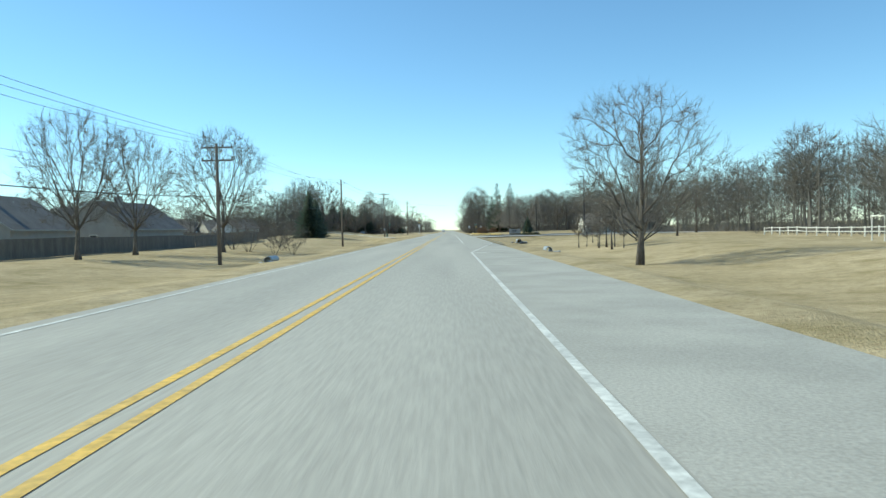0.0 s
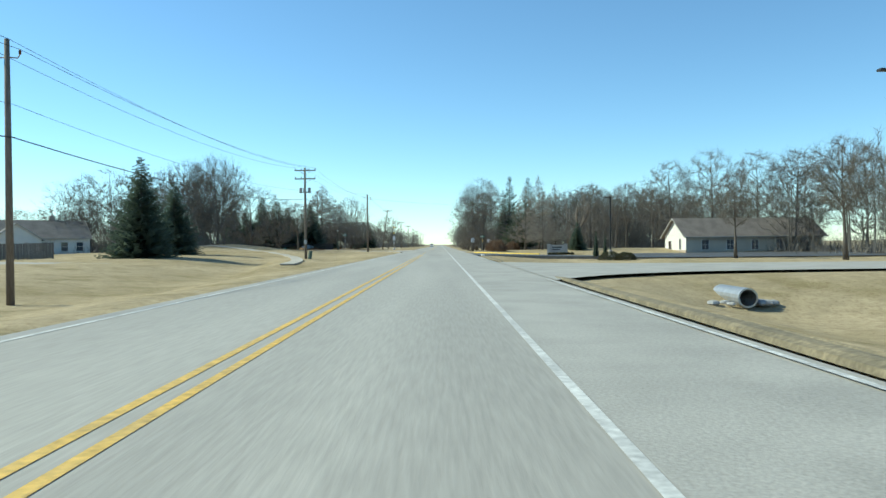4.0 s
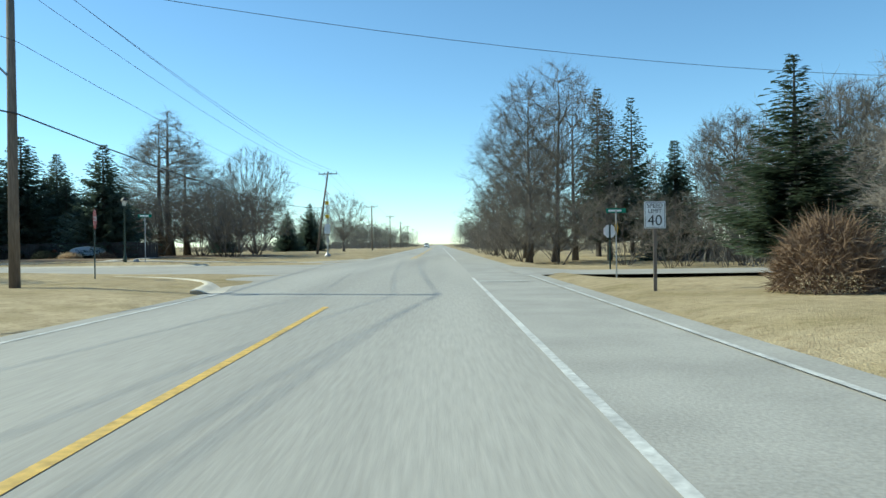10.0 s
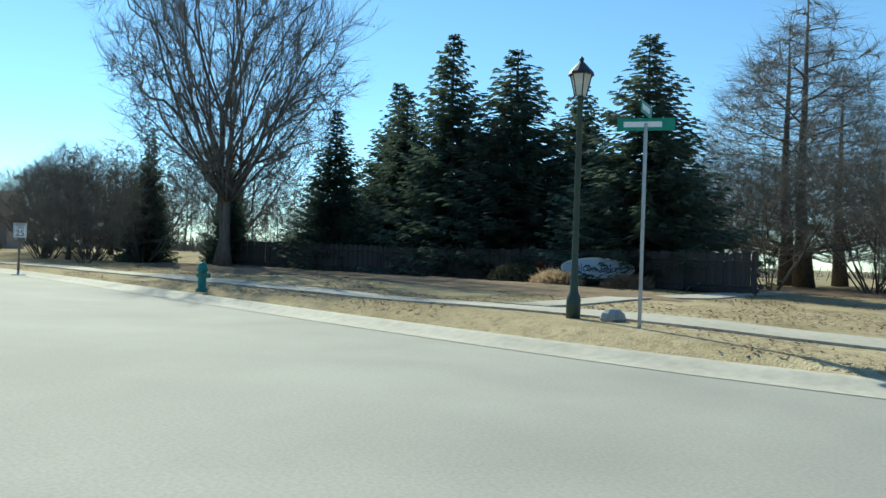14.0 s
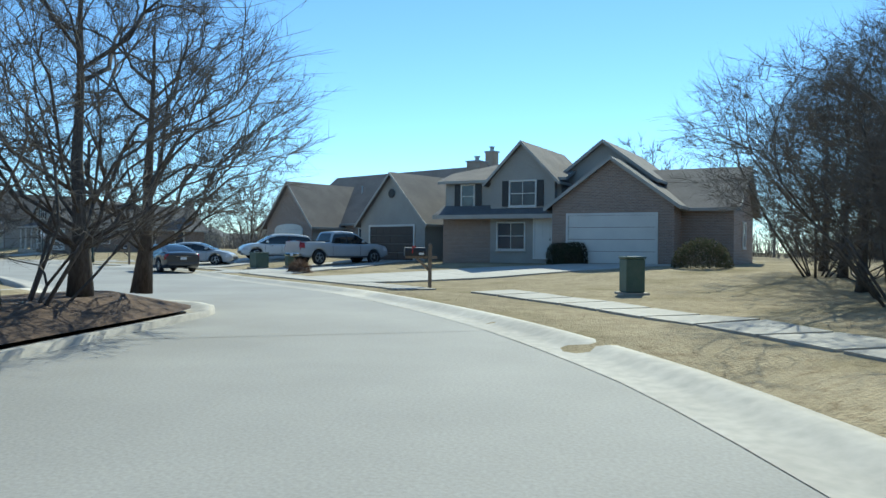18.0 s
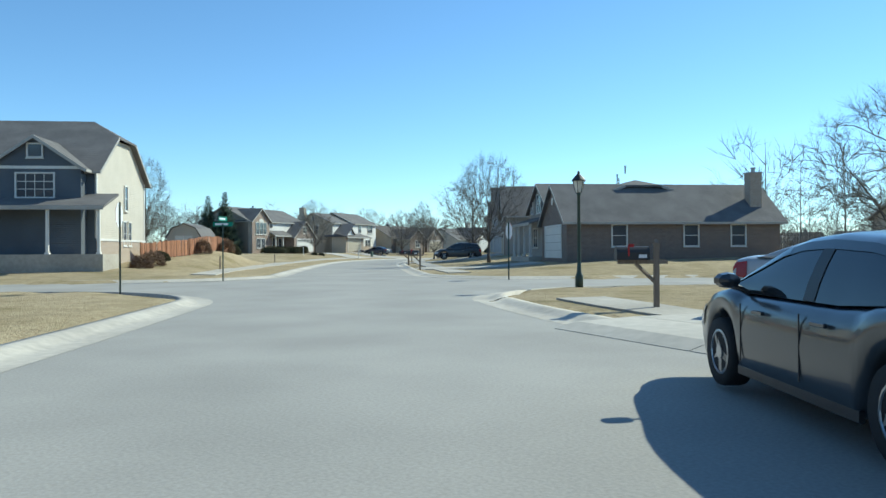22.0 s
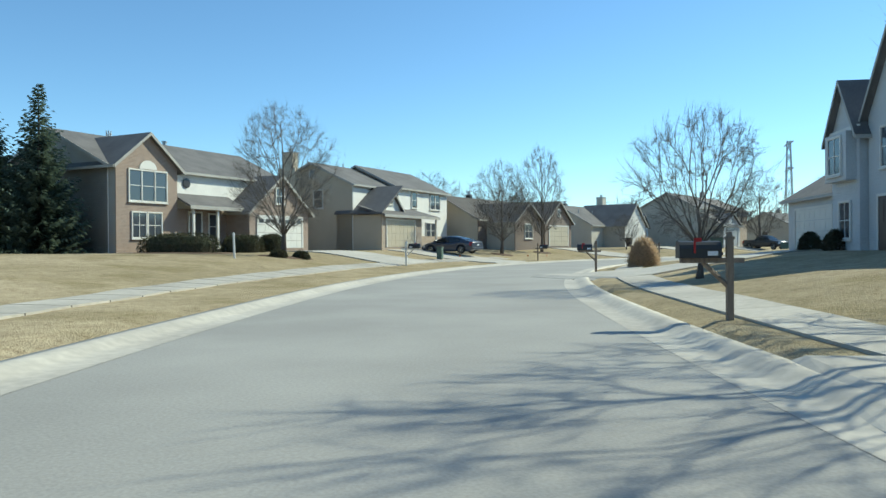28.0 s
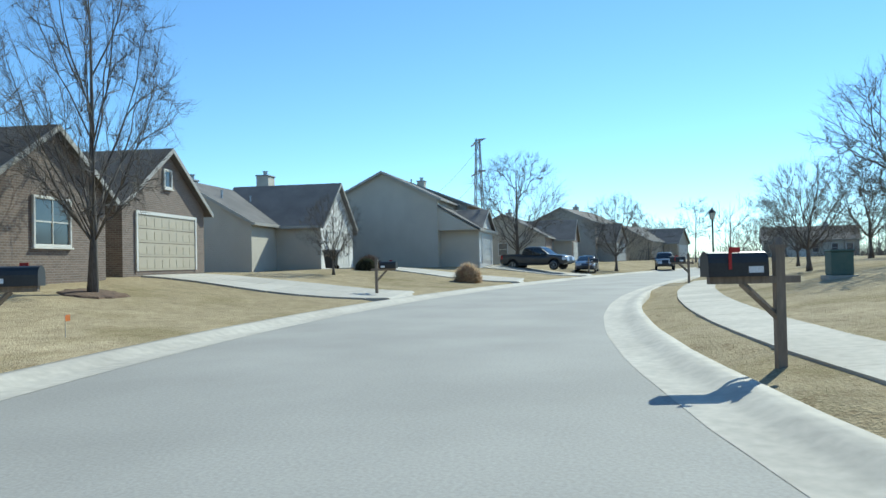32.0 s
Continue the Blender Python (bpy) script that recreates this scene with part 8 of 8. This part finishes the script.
def bed(x, y, rx, ry, material, label, turn=0.0):
    n = 26
    rng = random.Random(int(x * 7 + y))
    ring = [1 + rng.uniform(-0.12, 0.12) for _ in range(n)]
    ca, sa = math.cos(radians(turn)), math.sin(radians(turn))
    pts = []
    for f, dz in ((0.0, 0.09), (0.55, 0.085), (0.9, 0.05), (1.0, -0.03)):
        for k in range(n if f else 1):
            a = 2 * math.pi * k / n
            u, v = rx * f * ring[k] * math.cos(a), ry * f * ring[k] * math.sin(a)
            px, py = x + u * ca - v * sa, y + u * sa + v * ca
            pts.append((px, py, max(gz(px, py), 0.0) + dz))
    fs = [(0, 1 + k, 1 + (k + 1) % n) for k in range(n)]
    for q in range(2):
        o = 1 + q * n
        fs += [(o + k, o + n + k, o + n + (k + 1) % n, o + (k + 1) % n) for k in range(n)]
    return tagged(part("planting_bed", Shape().add(pts, fs), material), label, "planting bed", kind="structure")


bed(-34, 268.8, 13, 3.6, M_LEAFLITTER, "leaf-strewn bed under the spruces", -12)
bed(-47, 266.5, 9, 3.6, M_LEAFLITTER, "leaf-strewn bed under the trees", -8)
# Mulch under the small trees; its dark tone also stands for their shade.
bed(-23.0, 284.0, 8.5, 5.6, M_MULCH, "dark mulch bed with leaf litter and painted shade under small trees", 30)
bed(-173.35, 139.2, 1.0, 1.0, M_MULCH, "dark mulch ring round the tree")
bed(-146.3, 149.2, 1.6, 0.9, M_MULCH, "dark mulch bed round the tree")
bed(-181.0, 137.2, 0.9, 0.9, M_MULCH, "dark mulch ring round the tree")
bed(-142.8, 143.6, 3.2, 1.2, M_MULCH, "dark mulch bed along the brick front", -20)
for y, half in ((94.0, 31.0), (164.0, 16.0)):
    bed(7.0, y, 0.28, half, M_SOIL, "strip of bare soil along the shoulder")
lot = Shape().add([(24, 176, -0.33), (60, 172, -0.33), (60, 212, -0.33), (35.5, 214, -0.33), (27, 205, -0.33)], [(0, 1, 2, 3, 4)])
tagged(part("parking_lot", lot, M_TAR), "dark asphalt parking lot of the clinic", "parking lot", kind="structure")
dk = resample([(6.62, 205.2), (7.6, 203.0), (9.4, 198.2), (12.2, 193.0), (16, 188.6), (25, 184)], 0.8)
dz = np.interp(dk[:, 0], [6.6, 9, 13, 25], [0.0, 0.03, -0.06, -0.28])
near_x = np.linspace(6.62, 24.5, len(dk))
near_y = np.interp(near_x, [6.6, 9.2, 12, 16, 25], [182.5, 181.2, 180, 178.5, 175])
near_z = np.interp(near_x, [6.6, 9, 13, 25], [0.0, 0.03, -0.06, -0.28])
dn = normals(dk)
dv = [(*q, z) for q, z in zip(dk, dz)] + list(zip(near_x, near_y, near_z))
nd = len(dk)
dv += [(a, b, z - 0.9) for a, b, z in dv]
df = [(i, i + nd, i + nd + 1, i + 1) for i in range(nd - 1)] + [(i + 1 + nd, i + nd, i + 3 * nd, i + 1 + 3 * nd) for i in range(nd - 1)] + [(i, i + 1, i + 1 + 2 * nd, i + 2 * nd) for i in range(nd - 1)]
tagged(part("clinic_drive", Shape().add(dv, df), M_TAR), "dark asphalt drive of the clinic", "driveway", kind="structure")
kv, kf = [], []
for q, m, z in zip(dk, dn, dz):
    kv += [(*(q + m * 0.02), z - 0.02), (*(q - m * 0.02), z + 0.13), (*(q - m * 0.22), z + 0.14), (*(q - m * 0.24), z - 0.5)]
kf = [(i * 4 + k, i * 4 + k + 1, i * 4 + k + 5, i * 4 + k + 4) for i in range(2, nd * 3 // 5) for k in range(3)]
tagged(part("yellow_kerb", Shape().add(kv, kf), M_YKERB), "yellow painted kerb of the clinic's drive", "kerb", kind="structure")
rk = thing("rock", pose(7.3, 181.0, gz(7.3, 181.0) - 0.05, 0, 0, 25), "white painted rock at the mouth of the drive", "rock")
part("stone", Shape().turned([(0.42, 0.0), (0.5, 0.16), (0.44, 0.34), (0.24, 0.46), (0.05, 0.48)], 9), M_SIGNWHITE, rk).scale = (0.55, 0.4, 0.5)
wp = resample(FOOTPATH, 1.0)
tagged(part("garden_path", draped(Shape(), wp, -0.55, 0.55, 0.04), M_WALKWAY), "pale concrete footpath winding over the lawn", "path", kind="structure")
fork = resample([(-22.8, 260.6), (-22.9, 263.5), (-23.2, 267.5), (-24.2, 277.5), (-25.0, 284)], 1.0)
tagged(part("garden_path", draped(Shape(), fork, -0.6, 0.6, 0.045), M_WALKWAY), "pale concrete footpath branching off towards the garden", "path", kind="structure")
sb = thing("rock", pose(-19.3, 258.8, gz(-19.3, 258.8) - 0.04, 0, 0, 40), "grey boulder at the foot of the lamp post", "rock")
part("stone", Shape().turned([(0.40, 0.0), (0.47, 0.16), (0.40, 0.36), (0.22, 0.50), (0.05, 0.53)], 9), M_STONE, sb).scale = (0.5, 0.38, 0.5)
wf = new("rail_fence")
tagged(wf, "white rail fence at the far side of the field", "fence")
for k in range(14):
    part("post", Shape().box(-0.06, 0.06, -0.06, 0.06, -0.1, 1.1, Matrix.Translation((45.0 + 0.2 * k, 70 + 3.0 * k, gz(45 + 0.2 * k, 70 + 3 * k)))), M_TRIM, wf)
for zf in (0.5, 0.95):
    part("rail", Shape().tube([(45.0 + 0.2 * k, 70 + 3.0 * k, gz(45 + 0.2 * k, 70 + 3 * k) + zf) for k in range(14)], 0.05, 4), M_TRIM, wf)
gl = thing("football_goal", pose(36.6, 60.6, gz(36.6, 60.6), 0, 0, 75), "white metal goal frame on the field", "goal")
part("frame", Shape().tube([(-1.8, 0, 0), (-1.8, 0, 2.0), (1.8, 0, 2.0), (1.8, 0, 0)], 0.06, 8), M_TRIM, gl)
dt = thing("bare_tree", pose(25.2, 218, gz(25.2, 218)), "broken bare tree with stubby pale limbs", "tree")
rng = np.random.default_rng(77)
st = Shape()
st.tube([(0, 0, -0.2), (0.1, 0, 2.2), (0.0, 0.1, 3.6)], [0.42, 0.34, 0.28], 8)
part("trunk", st, M_BARK, dt)
for k in range(9):
    a = k * 0.9
    cr_ = Shape()
    p0 = np.array([0.05 * k - 0.2, 0, 2.2 + 0.15 * k])
    p = [p0]
    d = np.array([math.cos(a) * 0.45, math.sin(a) * 0.45, 1.0])
    for q in range(4):
        d = d + rng.normal(0, 0.16, 3)
        p.append(p[-1] + d / np.linalg.norm(d) * rng.uniform(1.0, 1.7))
    cr_.tube(p, [0.16, 0.13, 0.1, 0.085, 0.06], 6)
    for q in range(3):
        b = p[2 + q // 2]
        e = b + rng.normal(0, 0.8, 3) + np.array([0, 0, 0.6])
        cr_.tube([b, (b + e) / 2 + rng.normal(0, 0.1, 3), e], [0.06, 0.045, 0.03], 5)
    part("limb", cr_, M_POLE, dt)
conifer(24.4, 215.2, 4.6, 30, 0, 1.3)

# ---- far towers ----
def lattice_tower(x, y, h, arms, label, w=3.0):
    ob = thing("lattice_tower", pose(x, y, gz(x, y), 0, 0, 35), label, "tower")
    n = 9
    at = lambda k, sx, sy: (sx * (w * (1 - k / n) + 0.35), sy * (w * (1 - k / n) + 0.35), h * k / n)
    for sx, sy in ((-1, -1), (1, -1), (1, 1), (-1, 1)):
        part("leg", Shape().tube([at(0, sx, sy), at(n, sx, sy)], 0.12, 4), M_GALV, ob)
    b = Shape()
    for k in range(n):
        for (a, c) in (((-1, -1), (1, -1)), ((1, -1), (1, 1)), ((1, 1), (-1, 1)), ((-1, 1), (-1, -1))):
            b.tube([at(k, *a), at(k + 1, *c)], 0.06, 3)
            b.tube([at(k, *c), at(k + 1, *a)], 0.06, 3)
    part("bracing", b, M_GALV, ob)
    for k, (z, L) in enumerate(arms):
        part("arm", Shape().tube([(-L, 0, z), (0, 0, z + 0.6), (L, 0, z)], 0.14, 4).tube([(-L, 0, z), (L, 0, z)], 0.10, 4), M_GALV, ob)


lattice_tower(-309, 106, 25.0, ((24.2, 5.0), (18.0, 5.0)), "grey lattice power tower far behind the houses", 0.75)
cable((-309, 106, 24), (-420, 40, 24), 4, 0.03, "thin black far power line")
cable((-309, 106, 18), (-420, 40, 18), 4, 0.03, "thin black far power line")
RADIO = (-188.7, -4.9)
lattice_tower(RADIO[0], RADIO[1], 29.5, (), "slim grey lattice mast far behind the houses", 0.9)

for x, y, h, t in ((-59.3, 246.4, 7.0, 30), (-62.0, 246.2, 6.6, 110)):
    tree("oak", x, y, h, t, int(t) % 2, 1.25, "dense bare tree with a low spreading crown on the island", 0.4)
for x, y, h, w in ((-76.0, 266.0, 7.6, 1.25), (-72.6, 265.2, 7.0, 1.3), (-70.0, 268.6, 8.8, 1.25), (-62.8, 263.4, 7.6, 1.1), (-60.2, 262.6, 7.0, 1.2), (-66.5, 263.0, 6.4, 1.2)):
    tree("wild", x, y, h, x * 9, int(x) % 2, w)
mk = thing("marker_post", pose(-142.0, 151.9, gz(-142.0, 151.9), 4, 0, 0), "white plastic utility marker post on the lawn", "marker post")
part("post", Shape().tube([(0, 0, -0.1), (0, 0, 1.05)], 0.05, 8), M_TRIM, mk)
part("cap", Shape().turned([(0.055, 1.05), (0.055, 1.15), (0.03, 1.18)], 8), M_TRIM, mk)
for x, y in ((-163.6, 144.3), (-172.5, 143.0), (-175.2, 142.6)):
    fl = thing("marker_flag", pose(x, y, gz(x, y), 0, 0, x * 40), "small orange marker flag stuck in the lawn", "flag")
    part("stem", Shape().tube([(0, 0, -0.05), (0, 0, 0.4)], 0.004, 4), M_GALV, fl)
    part("flag", Shape().box(0, 0.13, -0.003, 0.003, 0.28, 0.39), M_ORANGE, fl)
for x, y in ((-103.9, 194.1), (-124.3, 170.6)):
    sk = thing("wooden_stake", pose(x, y, gz(x, y)), "short brown wooden stake on the verge", "stake")
    part("post", Shape().box(-0.035, 0.035, -0.035, 0.035, -0.1, 0.8).prism([(-0.035, 0.8), (0.035, 0.8), (0, 0.86)], -0.035, 0.035), M_WOODPOST, sk)

bed(-81.6, 244.3, 1.1, 0.6, M_MULCH, "dark mulch bed with dry stalks near the kerb", 34)
for x, y, r in ((-81.1, 244.6, 0.5), (-81.6, 244.2, 0.55), (-82.2, 244.1, 0.45)):
    shrub(x, y, r * 0.7, 0.55, M_DRYBUSH, "small dry brown shrub in a mulch bed", 2, n=260)


def litter(name, n, seed, area, keep, size, material, label, category, upright=0.0):
    """Small leaves or blades strewn over the ground, too many to count."""
    rng = np.random.default_rng(seed)
    x, y = rng.uniform(area[0], area[1], n), rng.uniform(area[2], area[3], n)
    ok = keep(x, y)
    x, y = x[ok], y[ok]
    z = height(x, y) + 0.012
    a, k = rng.uniform(0, 6.28, len(x)), rng.uniform(0.5, 1.0, len(x)) * size
    ca, sa = np.cos(a) * k, np.sin(a) * k
    up = k * rng.uniform(0.1, 0.6, len(x)) if not upright else k
    if upright:
        p = [np.stack([x - sa * 0.05, y + ca * 0.05, z - 0.02], 1), np.stack([x + sa * 0.05, y - ca * 0.05, z - 0.02], 1), np.stack([x + ca * 0.5, y + sa * 0.5, z + up], 1)]
    else:
        p = [np.stack([x - ca, y - sa, z], 1), np.stack([x + sa * 0.7, y - ca * 0.7, z + up * 0.3], 1), np.stack([x + ca, y + sa, z + up], 1)]
    s = Shape()
    s.v = [tuple(q) for t in zip(*p) for q in t]
    s.f = [(3 * i, 3 * i + 1, 3 * i + 2) for i in range(len(x))]
    return tagged(part(name, s, material), label, category, kind="stuff")


litter("fallen_leaves", 26000, 5, (-52, -13, 257.2, 273.5), lambda x, y: np.sin(x * 0.7 + y) + np.sin(x * 0.23 - y * 0.6) > -0.6, 0.075, M_LEAFLITTER, "dry brown leaves strewn over the verge and beds", "leaves")
litter("fallen_leaves", 5000, 6, (-30, -15, 276, 292), lambda x, y: np.hypot(x + 23, y - 284) < 8, 0.08, M_LEAFLITTER, "dry brown leaves under the small trees", "leaves")
litter("grass_blades", 90000, 7, (-190, -60, 140, 262), lambda x, y: (near_line(x, y) - bay(x, y) > HALF + 0.5) & (near_line(x, y) < HALF + 7.5) & (near_cross(x, y) > 5.2), 0.052, M_BLADES, "dry straw-coloured blades of grass along the street", "grass", 1.0)

for x, y, rx, ry, h, lab in ((-143.0, 143.5, 2.1, 0.75, 1.15, "clipped dark hedge before the brick gable"), (-147.6, 141.9, 1.2, 0.7, 1.05, "clipped dark hedge by the porch"), (-149.8, 141.4, 0.7, 0.6, 1.1, "clipped brown hedge by the garage"),
                             (-84.6, 257.2, 1.0, 0.6, 1.1, "clipped dark hedge beside the pale garage door")):
    clipped_hedge(x, y, rx, ry, h, 159 if x < -100 else 66, lab, int(-x))
